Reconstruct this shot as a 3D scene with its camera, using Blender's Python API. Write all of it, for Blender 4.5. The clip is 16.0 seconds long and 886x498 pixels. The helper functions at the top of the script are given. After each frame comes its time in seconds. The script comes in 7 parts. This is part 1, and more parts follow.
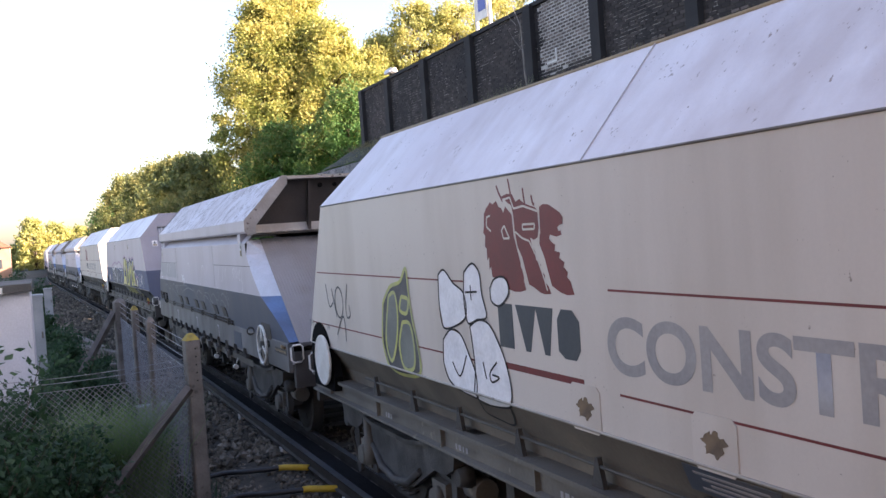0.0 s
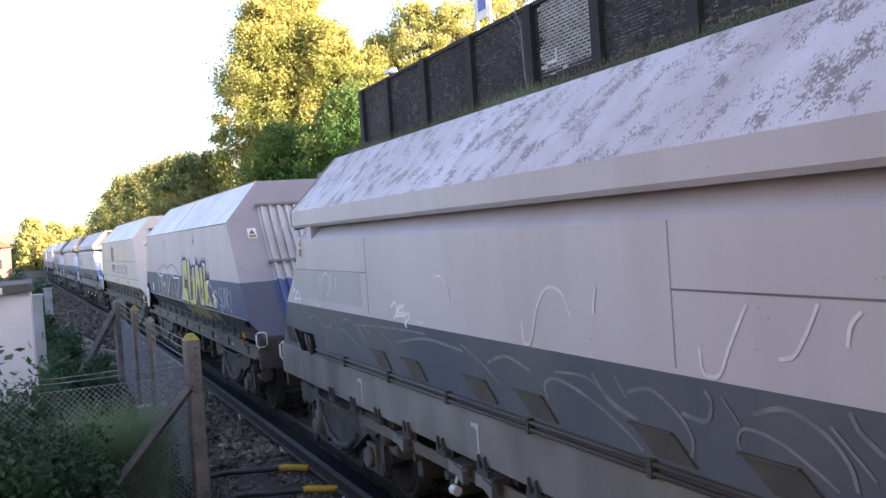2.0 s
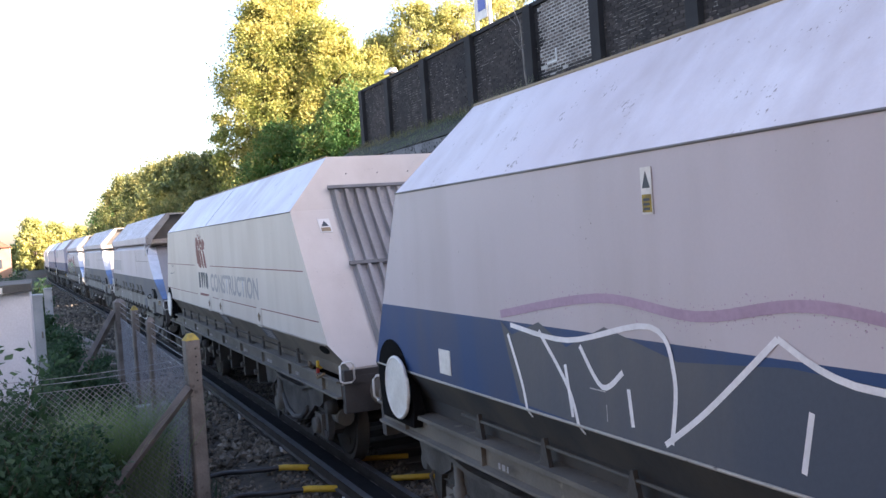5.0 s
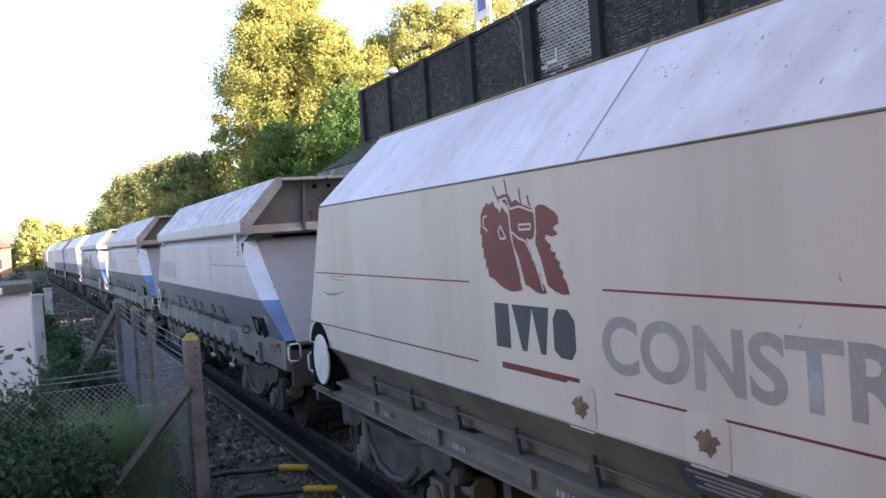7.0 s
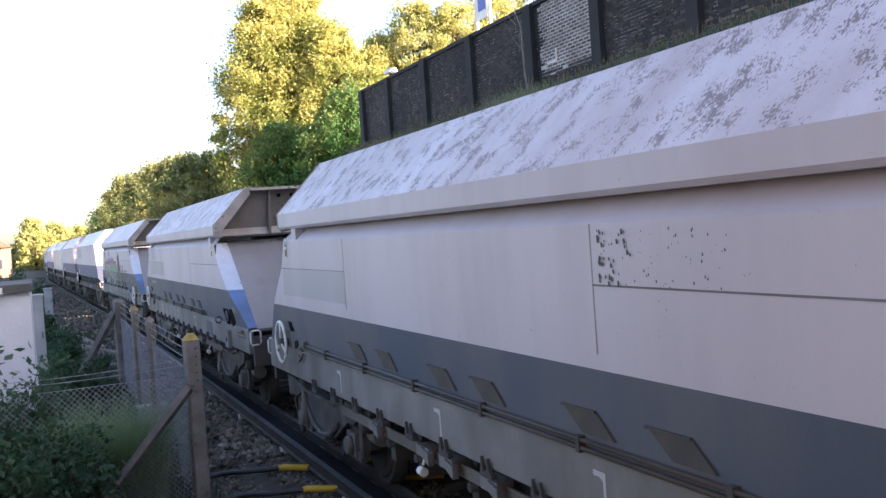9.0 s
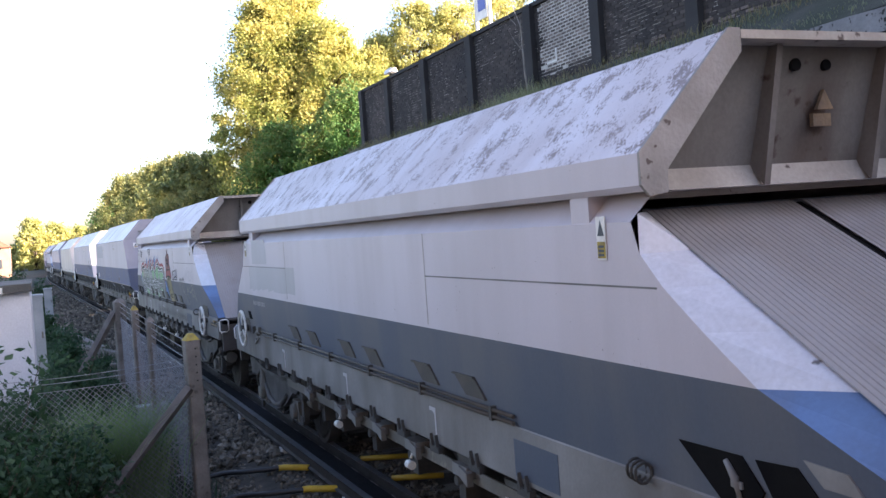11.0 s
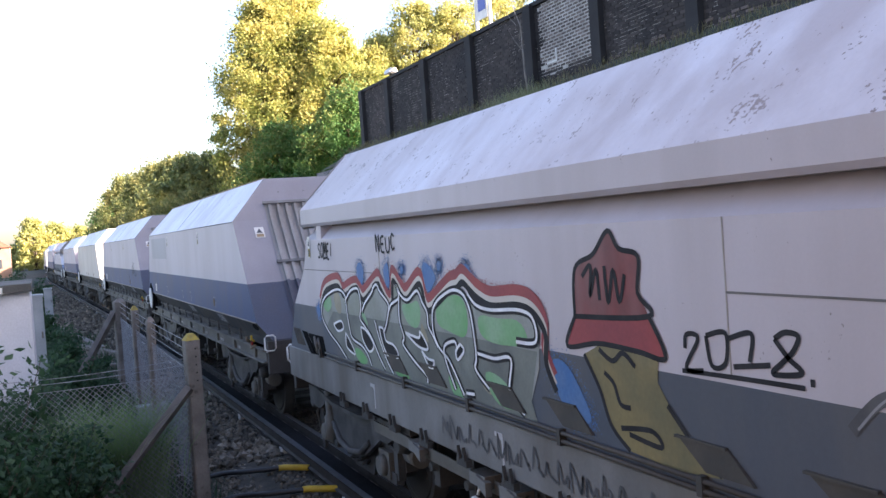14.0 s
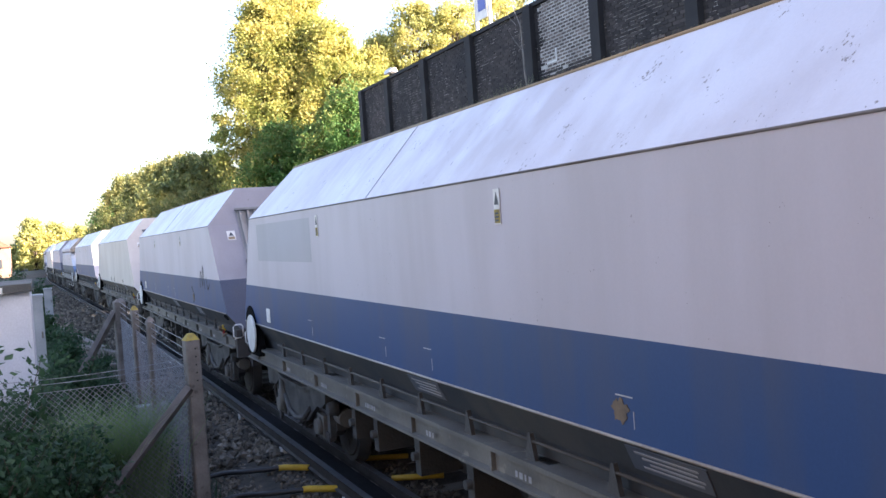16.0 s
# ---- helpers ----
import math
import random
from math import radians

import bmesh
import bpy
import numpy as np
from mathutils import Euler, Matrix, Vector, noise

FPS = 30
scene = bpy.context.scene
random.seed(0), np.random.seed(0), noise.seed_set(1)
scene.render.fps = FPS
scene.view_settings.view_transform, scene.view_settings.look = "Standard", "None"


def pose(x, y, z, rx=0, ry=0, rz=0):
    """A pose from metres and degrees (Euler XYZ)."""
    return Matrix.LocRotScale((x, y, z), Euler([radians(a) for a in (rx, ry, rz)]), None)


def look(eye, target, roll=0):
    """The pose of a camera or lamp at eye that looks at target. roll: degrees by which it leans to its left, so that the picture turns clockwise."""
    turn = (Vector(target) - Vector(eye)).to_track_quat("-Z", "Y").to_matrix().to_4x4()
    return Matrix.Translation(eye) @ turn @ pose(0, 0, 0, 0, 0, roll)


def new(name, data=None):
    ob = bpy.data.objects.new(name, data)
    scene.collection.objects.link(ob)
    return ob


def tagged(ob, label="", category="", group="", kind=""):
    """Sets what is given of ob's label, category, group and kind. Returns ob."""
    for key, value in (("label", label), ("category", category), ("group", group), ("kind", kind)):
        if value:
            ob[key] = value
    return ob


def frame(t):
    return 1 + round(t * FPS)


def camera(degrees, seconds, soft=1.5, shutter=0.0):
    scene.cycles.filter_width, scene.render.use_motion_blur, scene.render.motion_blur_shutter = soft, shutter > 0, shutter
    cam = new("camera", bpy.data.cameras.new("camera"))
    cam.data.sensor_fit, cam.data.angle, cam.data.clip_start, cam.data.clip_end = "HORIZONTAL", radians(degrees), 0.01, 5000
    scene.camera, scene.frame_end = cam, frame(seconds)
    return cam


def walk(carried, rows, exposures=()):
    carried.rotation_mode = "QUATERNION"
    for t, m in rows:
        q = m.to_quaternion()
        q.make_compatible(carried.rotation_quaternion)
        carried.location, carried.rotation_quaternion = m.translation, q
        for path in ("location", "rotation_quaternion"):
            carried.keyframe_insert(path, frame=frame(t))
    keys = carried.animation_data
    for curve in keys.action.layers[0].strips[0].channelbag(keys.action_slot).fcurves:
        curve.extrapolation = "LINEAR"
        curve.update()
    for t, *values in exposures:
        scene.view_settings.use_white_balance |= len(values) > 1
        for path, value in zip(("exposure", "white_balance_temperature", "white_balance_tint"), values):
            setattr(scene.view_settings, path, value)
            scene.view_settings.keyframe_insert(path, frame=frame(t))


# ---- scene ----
EXPO, KELVIN, TINT = 1.79, 6700, 24
cam = camera(50.764, 16.0, soft=1.5)
EYE = (0.0, 0.0, 2.70)
VIEW = look(EYE, (3.9556, 9.1813, 2.4627), -4.0744)
walk(cam, [(0, VIEW), (16, VIEW)], exposures=[(0, EXPO - 0.09, KELVIN + 20, TINT + 2), (2, EXPO + 0.07, KELVIN - 60, TINT + 1), (3.5, EXPO + 0.14, KELVIN - 130, TINT), (7, EXPO + 0.0, KELVIN - 260, TINT), (9, EXPO + 0.07, KELVIN - 260, TINT),
                                         (12.5, EXPO + 0.13, KELVIN - 320, TINT - 1), (13.5, EXPO + 0.06, KELVIN - 320, TINT - 1), (14.5, EXPO + 0.08, KELVIN - 320, TINT - 1), (16, EXPO + 0.24, KELVIN - 320, TINT - 1)])

# ---- light ----
SUN_EL, SUN_FROM = radians(19), (0.80, -0.60)
world = bpy.data.worlds.new("world")
scene.world = world
world.use_nodes = True
wn = world.node_tree
sky = wn.nodes.new("ShaderNodeTexSky")
sky.sky_type, sky.sun_disc = "NISHITA", False
sky.sun_elevation, sky.sun_rotation = SUN_EL, math.atan2(SUN_FROM[0], SUN_FROM[1])
sky.dust_density, sky.air_density, sky.ozone_density = 2.0, 1.0, 1.0
wn.links.new(sky.outputs["Color"], wn.nodes["Background"].inputs["Color"])
wn.nodes["Background"].inputs["Strength"].default_value = 0.15
sun = new("sun", bpy.data.lights.new("sun", "SUN"))
sun.data.energy, sun.data.angle, sun.data.color = 8.5, radians(0.5), (1.0, 0.88, 0.70)
sun.matrix_world = look((0, 0, 30), (-SUN_FROM[0] * math.cos(SUN_EL), -SUN_FROM[1] * math.cos(SUN_EL), 30 - math.sin(SUN_EL)))


# ---- materials ----
def material(name, a, b=None, scale=3.0, rough=0.7, metal=0.0, bump=0.15, fine=40.0, stretch=(1, 1, 1), spots=None,
             spot_size=12.0, spot_level=0.62, per_object=0.0, island=0.0, contrast=(0.35, 0.65),
             grain=(0.82, 1.18), cluster=0.5, streak=None, gloss=0.5):
    """Paint, stone or metal: colours a and b mixed by a broad noise, fine grain, relief, and spots of a third colour."""
    m = bpy.data.materials.new(name)
    m.use_nodes = True
    t, l = m.node_tree.nodes, m.node_tree.links
    p = t["Principled BSDF"]
    p.inputs["Roughness"].default_value, p.inputs["Metallic"].default_value = rough, metal
    p.inputs["Specular IOR Level"].default_value = gloss
    b = b or tuple(c * 0.75 for c in a)
    co = t.new("ShaderNodeTexCoord")
    mp = t.new("ShaderNodeMapping")
    mp.inputs["Scale"].default_value = stretch
    l.new(co.outputs["Object"], mp.inputs["Vector"])
    n1 = t.new("ShaderNodeTexNoise")
    n1.inputs["Scale"].default_value, n1.inputs["Detail"].default_value = scale, 6
    l.new(mp.outputs["Vector"], n1.inputs["Vector"])
    r1 = t.new("ShaderNodeMapRange")
    r1.inputs["From Min"].default_value, r1.inputs["From Max"].default_value = contrast
    l.new(n1.outputs["Fac"], r1.inputs["Value"])
    mix = t.new("ShaderNodeMix")
    mix.data_type = "RGBA"
    mix.inputs["A"].default_value, mix.inputs["B"].default_value = (*a, 1), (*b, 1)
    l.new(r1.outputs["Result"], mix.inputs["Factor"])
    out = mix.outputs["Result"]
    n2 = t.new("ShaderNodeTexNoise")
    n2.inputs["Scale"].default_value, n2.inputs["Detail"].default_value = fine, 4
    l.new(co.outputs["Object"], n2.inputs["Vector"])
    hs = t.new("ShaderNodeHueSaturation")
    r2 = t.new("ShaderNodeMapRange")
    r2.inputs["To Min"].default_value, r2.inputs["To Max"].default_value = grain
    l.new(n2.outputs["Fac"], r2.inputs["Value"])
    value = r2.outputs["Result"]
    for amount, node, socket in ((per_object, "ShaderNodeObjectInfo", "Random"), (island, "ShaderNodeNewGeometry", "Random Per Island")):
        if amount:
            q = t.new(node)
            r3 = t.new("ShaderNodeMapRange")
            r3.inputs["To Min"].default_value, r3.inputs["To Max"].default_value = 1 - amount, 1 + amount
            l.new(q.outputs[socket], r3.inputs["Value"])
            mu = t.new("ShaderNodeMath")
            mu.operation = "MULTIPLY"
            l.new(value, mu.inputs[0])
            l.new(r3.outputs["Result"], mu.inputs[1])
            value = mu.outputs[0]
    l.new(value, hs.inputs["Value"])
    l.new(out, hs.inputs["Color"])
    out = hs.outputs["Color"]
    if spots:
        n3 = t.new("ShaderNodeTexNoise")
        n3.inputs["Scale"].default_value, n3.inputs["Detail"].default_value = spot_size, 3
        l.new(mp.outputs["Vector"], n3.inputs["Vector"])
        n4 = t.new("ShaderNodeTexNoise")
        n4.inputs["Scale"].default_value = spot_size * 0.12
        l.new(co.outputs["Object"], n4.inputs["Vector"])
        ad = t.new("ShaderNodeMath")
        ad.operation = "MULTIPLY_ADD"
        ad.inputs[1].default_value = cluster
        l.new(n4.outputs["Fac"], ad.inputs[0])
        l.new(n3.outputs["Fac"], ad.inputs[2])
        r4 = t.new("ShaderNodeMapRange")
        r4.inputs["From Min"].default_value, r4.inputs["From Max"].default_value = spot_level + 0.5 * cluster, spot_level + 0.5 * cluster + 0.06
        l.new(ad.outputs[0], r4.inputs["Value"])
        m2 = t.new("ShaderNodeMix")
        m2.data_type = "RGBA"
        m2.inputs["B"].default_value = (*spots, 1)
        l.new(r4.outputs["Result"], m2.inputs["Factor"])
        l.new(out, m2.inputs["A"])
        out = m2.outputs["Result"]
    if streak:
        # runs of dirt down the plate, broken up by a broad noise
        m3 = t.new("ShaderNodeMapping")
        m3.inputs["Scale"].default_value = (2.0, 2.0, 0.3)
        l.new(co.outputs["Object"], m3.inputs["Vector"])
        n5 = t.new("ShaderNodeTexNoise")
        n5.inputs["Scale"].default_value, n5.inputs["Detail"].default_value = 1.6, 5
        l.new(m3.outputs["Vector"], n5.inputs["Vector"])
        n6 = t.new("ShaderNodeTexNoise")
        n6.inputs["Scale"].default_value, n6.inputs["Detail"].default_value = 0.55, 2
        l.new(co.outputs["Object"], n6.inputs["Vector"])
        mu5 = t.new("ShaderNodeMath")
        mu5.operation = "MULTIPLY"
        l.new(n5.outputs["Fac"], mu5.inputs[0])
        l.new(n6.outputs["Fac"], mu5.inputs[1])
        r5 = t.new("ShaderNodeMapRange")
        r5.inputs["From Min"].default_value, r5.inputs["From Max"].default_value, r5.inputs["To Max"].default_value = 0.20, 0.40, streak[3]
        l.new(mu5.outputs[0], r5.inputs["Value"])
        m4 = t.new("ShaderNodeMix")
        m4.data_type = "RGBA"
        m4.inputs["B"].default_value = (*streak[:3], 1)
        l.new(r5.outputs["Result"], m4.inputs["Factor"])
        l.new(out, m4.inputs["A"])
        out = m4.outputs["Result"]
    l.new(out, p.inputs["Base Color"])
    if bump:
        bp = t.new("ShaderNodeBump")
        bp.inputs["Strength"].default_value, bp.inputs["Distance"].default_value = bump, 0.02
        l.new(n2.outputs["Fac"], bp.inputs["Height"])
        l.new(bp.outputs["Normal"], p.inputs["Normal"])
    return m


def leaf_material(name, greens):
    """Leaves: colours by leaf, light passing through them."""
    m = bpy.data.materials.new(name)
    m.use_nodes = True
    t, l = m.node_tree.nodes, m.node_tree.links
    p = t["Principled BSDF"]
    p.inputs["Roughness"].default_value = 0.6
    g = t.new("ShaderNodeNewGeometry")
    co = t.new("ShaderNodeTexCoord")
    n = t.new("ShaderNodeTexNoise")
    n.inputs["Scale"].default_value = 0.35
    l.new(co.outputs["Object"], n.inputs["Vector"])
    ad = t.new("ShaderNodeMath")
    ad.operation = "MULTIPLY_ADD"
    ad.inputs[1].default_value = 0.45
    l.new(g.outputs["Random Per Island"], ad.inputs[0])
    sc = t.new("ShaderNodeMapRange")
    sc.inputs["From Min"].default_value, sc.inputs["From Max"].default_value = 0.3, 0.7
    sc.inputs["To Max"].default_value = 0.6
    l.new(n.outputs["Fac"], sc.inputs["Value"])
    l.new(sc.outputs["Result"], ad.inputs[2])
    r = t.new("ShaderNodeValToRGB")
    e = r.color_ramp.elements
    for i, c in enumerate(greens):
        el = e[i] if i < 2 else e.new(1.0)
        el.position, el.color = i / (len(greens) - 1), (*c, 1)
    l.new(ad.outputs[0], r.inputs["Fac"])
    l.new(r.outputs["Color"], p.inputs["Base Color"])
    tr = t.new("ShaderNodeBsdfTranslucent")
    l.new(r.outputs["Color"], tr.inputs["Color"])
    ms = t.new("ShaderNodeMixShader")
    ms.inputs["Fac"].default_value = 0.48
    l.new(p.outputs["BSDF"], ms.inputs[1])
    l.new(tr.outputs["BSDF"], ms.inputs[2])
    l.new(ms.outputs["Shader"], t["Material Output"].inputs["Surface"])
    return m


M = {
    "cream": material("cream_paint", (0.605, 0.548, 0.492), (0.565, 0.505, 0.45), 0.5, 0.5, bump=0.02, fine=60, grain=(0.96, 1.04), streak=(0.40, 0.34, 0.28, 0.42), spots=(0.24, 0.20, 0.17), spot_size=48, spot_level=0.755),
    "grey": material("grey_paint", (0.535, 0.49, 0.52), (0.495, 0.45, 0.475), 0.45, 0.5, bump=0.02, fine=60, grain=(0.96, 1.04), streak=(0.37, 0.33, 0.33, 0.40), spots=(0.20, 0.17, 0.16), spot_size=52, spot_level=0.76),
    # band below the blue hoppers' fold: much darker than above, brown streaks
    "slate_dark": material("dark_hopper_paint", (0.036, 0.041, 0.05), (0.06, 0.058, 0.056), 0.8, 0.7, bump=0.05, streak=(0.13, 0.112, 0.09, 0.35), gloss=0.3),
    "brace": material("dark_concrete", (0.155, 0.138, 0.125), (0.10, 0.088, 0.08), 4, 0.9, bump=0.4),
    "rust": material("rust_stain", (0.22, 0.155, 0.095), (0.12, 0.09, 0.065), 8, 0.9, bump=0.2),
    "patch": material("patch_paint", (0.43, 0.41, 0.425), (0.40, 0.385, 0.39), 1.0, 0.6, bump=0.02, fine=60, grain=(0.95, 1.05), streak=(0.30, 0.28, 0.27, 0.3)),
    "blue": material("blue_paint", (0.021, 0.060, 0.168), (0.028, 0.066, 0.16), 0.8, 0.5, bump=0.02, fine=60, grain=(0.9, 1.1), stretch=(1, 1, 0.3), streak=(0.085, 0.08, 0.085, 0.45), gloss=0.35),
    "bright_blue": material("bright_blue_paint", (0.095, 0.17, 0.33), (0.075, 0.115, 0.20), 1.4, 0.55, bump=0.03, streak=(0.10, 0.10, 0.11, 0.6)),
    "white": material("white_paint", (0.60, 0.62, 0.68), (0.50, 0.51, 0.56), 1.5, 0.5, bump=0.04, spots=(0.09, 0.08, 0.08), spot_size=9, spot_level=0.70, streak=(0.36, 0.35, 0.35, 0.5)),
    "slate": material("slate_paint", (0.058, 0.074, 0.106), (0.088, 0.095, 0.112), 0.55, 0.6, bump=0.05, grain=(0.9, 1.1), streak=(0.19, 0.165, 0.135, 0.25)),
    # roof slopes: sky light is put into the pale base; stains and flecks on top
    "roof": material("sky_lit_roof_paint", (0.80, 0.78, 0.81), (0.70, 0.645, 0.67), 0.45, 0.5, bump=0.03, fine=60, grain=(0.95, 1.05), stretch=(1, 1.2, 0.8), streak=(0.46, 0.38, 0.36, 0.5), spots=(0.30, 0.25, 0.23), spot_size=40, spot_level=0.735, cluster=0.8),
    "fleck": material("sky_lit_flecked_roof_paint", (0.68, 0.65, 0.69), (0.52, 0.455, 0.455), 0.45, 0.55, bump=0.05, stretch=(1, 1.6, 1.0), grain=(0.93, 1.07), streak=(0.40, 0.32, 0.31, 0.4), spots=(0.24, 0.19, 0.18), spot_size=52, spot_level=0.585, cluster=1.0),
    "stained": material("sky_lit_stained_roof_paint", (0.74, 0.70, 0.73), (0.60, 0.52, 0.51), 0.4, 0.55, bump=0.04, grain=(0.94, 1.06), streak=(0.42, 0.33, 0.31, 0.5), spots=(0.28, 0.22, 0.20), spot_size=36, spot_level=0.69, cluster=1.0),
    # end faces of the blue hoppers: darker than their sides, with streaks
    "dirty": material("dark_end_paint", (0.275, 0.262, 0.29), (0.315, 0.295, 0.315), 0.8, 0.65, bump=0.04, grain=(0.94, 1.06), streak=(0.19, 0.17, 0.175, 0.4)),
    "end_blue": material("dark_blue_end_paint", (0.055, 0.068, 0.108), (0.075, 0.08, 0.11), 0.9, 0.65, bump=0.04, streak=(0.10, 0.085, 0.08, 0.5)),
    "flap": material("grimy_flap_paint", (0.075, 0.064, 0.052), (0.045, 0.04, 0.035), 3, 0.7, bump=0.1),
    # near-black, for the added strip that darkens the bed by the conductor rail
    "board": material("black_darkening_strip", (0.011, 0.012, 0.014), (0.017, 0.017, 0.019), 4, 0.95, bump=0.2, gloss=0.08),
    "sheet": material("corrugated_steel", (0.62, 0.62, 0.65), (0.42, 0.40, 0.385), 0.7, 0.5, bump=0.06, stretch=(1.6, 1, 0.4), grain=(0.94, 1.06), streak=(0.20, 0.165, 0.14, 0.5)),
    "sheet_old": material("grimy_corrugated_steel", (0.36, 0.34, 0.33), (0.25, 0.23, 0.215), 0.8, 0.6, bump=0.06, stretch=(1.6, 1, 0.4), streak=(0.15, 0.13, 0.115, 0.5)),
    "sheet_blue_old": material("grimy_blue_corrugated_steel", (0.07, 0.075, 0.11), (0.09, 0.085, 0.095), 0.8, 0.65, bump=0.05, stretch=(1.6, 1, 0.4), streak=(0.10, 0.085, 0.075, 0.5)),
    "sheet_blue": material("blue_corrugated_steel", (0.045, 0.095, 0.25), (0.07, 0.085, 0.14), 0.8, 0.55, bump=0.05, stretch=(1.6, 1, 0.4)),
    "slope": material("stone_worn_sheet", (0.25, 0.228, 0.218), (0.275, 0.262, 0.262), 1.0, 0.65, bump=0.05, stretch=(2.5, 0.6, 0.6), grain=(0.92, 1.08), streak=(0.19, 0.165, 0.15, 0.5)),
    "hood": material("rusty_hood_plate", (0.155, 0.145, 0.132), (0.085, 0.07, 0.06), 0.9, 0.75, bump=0.1, streak=(0.06, 0.04, 0.03, 0.8), spots=(0.05, 0.03, 0.025), spot_size=6, spot_level=0.70, cluster=0.9),
    "ledge": material("dusty_ledge_paint", (0.40, 0.37, 0.33), (0.28, 0.25, 0.22), 2.0, 0.7, bump=0.1, spots=(0.08, 0.06, 0.05), spot_size=11, spot_level=0.72),
    "iron": material("grimy_headstock", (0.07, 0.064, 0.06), (0.045, 0.04, 0.037), 1.8, 0.75, bump=0.15),
    "frame": material("dusty_frame_steel", (0.15, 0.138, 0.118), (0.10, 0.092, 0.08), 1.6, 0.75, bump=0.15, spots=(0.20, 0.18, 0.145), spot_size=7, spot_level=0.66),
    "sole": material("dusty_sole_bar_paint", (0.21, 0.205, 0.20), (0.135, 0.13, 0.125), 1.4, 0.7, bump=0.1, grain=(0.88, 1.12), streak=(0.09, 0.075, 0.06, 0.7)),
    "dusty": material("dust_caked_steel", (0.18, 0.155, 0.122), (0.115, 0.098, 0.08), 1.5, 0.8, bump=0.12, streak=(0.08, 0.07, 0.06, 0.6)),
    "casting": material("dust_grey_casting", (0.095, 0.092, 0.088), (0.042, 0.04, 0.038), 3.5, 0.8, bump=0.35, streak=(0.04, 0.036, 0.032, 0.7)),
    "dark": material("bogie_iron", (0.035, 0.034, 0.033), (0.06, 0.055, 0.05), 3, 0.75, bump=0.3),
    "wheel": material("wheel_steel", (0.045, 0.042, 0.04), (0.07, 0.06, 0.05), 3, 0.6, 0.3, bump=0.1),
    # near-black that paints the shade inside holes and gaps
    "hole": material("painted_gap_shade", (0.006, 0.006, 0.007), (0.01, 0.01, 0.01), 3, 0.95, bump=0, gloss=0.05),
    "rim": material("yellowed_rim", (0.36, 0.27, 0.15), (0.26, 0.185, 0.11), 2.5, 0.7, bump=0.1),
    "ivory": material("white_enamel", (0.72, 0.71, 0.68), (0.62, 0.60, 0.56), 4, 0.45, bump=0.03),
    "maroon": material("maroon_paint", (0.17, 0.018, 0.02), (0.13, 0.016, 0.018), 4, 0.55, bump=0.02),
    "ink": material("dark_lettering_paint", (0.035, 0.045, 0.06), (0.05, 0.06, 0.07), 4, 0.55, bump=0.02),
    "letter_grey": material("grey_lettering_paint", (0.27, 0.26, 0.265), (0.33, 0.315, 0.31), 3, 0.55, bump=0.02),
    "yellow": material("yellow_paint", (0.62, 0.40, 0.03), (0.5, 0.32, 0.03), 5, 0.55, bump=0.05),
    "red": material("red_paint", (0.35, 0.03, 0.02), (0.25, 0.03, 0.02), 5, 0.55, bump=0.05),
    "spray_black": material("black_spray_paint", (0.018, 0.018, 0.021), (0.035, 0.035, 0.038), 5, 0.7, bump=0.02, gloss=0.2),
    "spray_white": material("white_spray_paint", (0.82, 0.82, 0.84), (0.70, 0.70, 0.72), 5, 0.6, bump=0.02),
    "spray_ghost": material("faded_spray_paint", (0.30, 0.30, 0.31), (0.24, 0.24, 0.25), 5, 0.6, bump=0.02),
    "spray_faint": material("nearly_gone_spray_paint", (0.21, 0.215, 0.225), (0.13, 0.138, 0.148), 7, 0.6, bump=0.02),
    "spray_pale": material("pale_faded_spray_paint", (0.74, 0.715, 0.73), (0.60, 0.575, 0.59), 9, 0.6, bump=0.02),
    "spray_yellow": material("yellow_spray_paint", (0.62, 0.57, 0.15), (0.42, 0.41, 0.36), 2.6, 0.6, bump=0.02, contrast=(0.45, 0.58)),
    "spray_green": material("green_spray_paint", (0.13, 0.36, 0.13), (0.24, 0.40, 0.24), 2.2, 0.6, bump=0.02),
    "spray_silver": material("silver_spray_paint", (0.30, 0.31, 0.30), (0.22, 0.24, 0.20), 2.2, 0.5, bump=0.02),
    "spray_red": material("red_spray_paint", (0.33, 0.05, 0.05), (0.25, 0.04, 0.05), 3, 0.6, bump=0.02),
    "spray_blue": material("blue_spray_paint", (0.05, 0.15, 0.36), (0.10, 0.19, 0.36), 5, 0.6, bump=0.02),
    "spray_maroon": material("dark_red_spray_paint", (0.20, 0.035, 0.035), (0.14, 0.03, 0.03), 5, 0.6, bump=0.02, streak=(0.33, 0.20, 0.20, 0.6)),
    "spray_smoke": material("thin_black_spray_paint", (0.10, 0.10, 0.105), (0.05, 0.05, 0.055), 6, 0.6, bump=0.02),
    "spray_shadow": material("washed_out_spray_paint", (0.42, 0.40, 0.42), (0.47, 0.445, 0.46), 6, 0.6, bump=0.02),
    "spray_ochre_pale": material("beige_spray_paint", (0.36, 0.32, 0.22), (0.28, 0.25, 0.18), 4, 0.6, bump=0.02),
    "spray_dull": material("grimy_silver_spray_paint", (0.20, 0.215, 0.19), (0.13, 0.14, 0.13), 2.2, 0.6, bump=0.02),
    "spray_night": material("dark_blue_spray_paint", (0.03, 0.06, 0.16), (0.06, 0.07, 0.11), 3, 0.6, bump=0.02),
    "spray_rose": material("pink_spray_paint", (0.55, 0.28, 0.36), (0.5, 0.3, 0.33), 5, 0.6, bump=0.02),
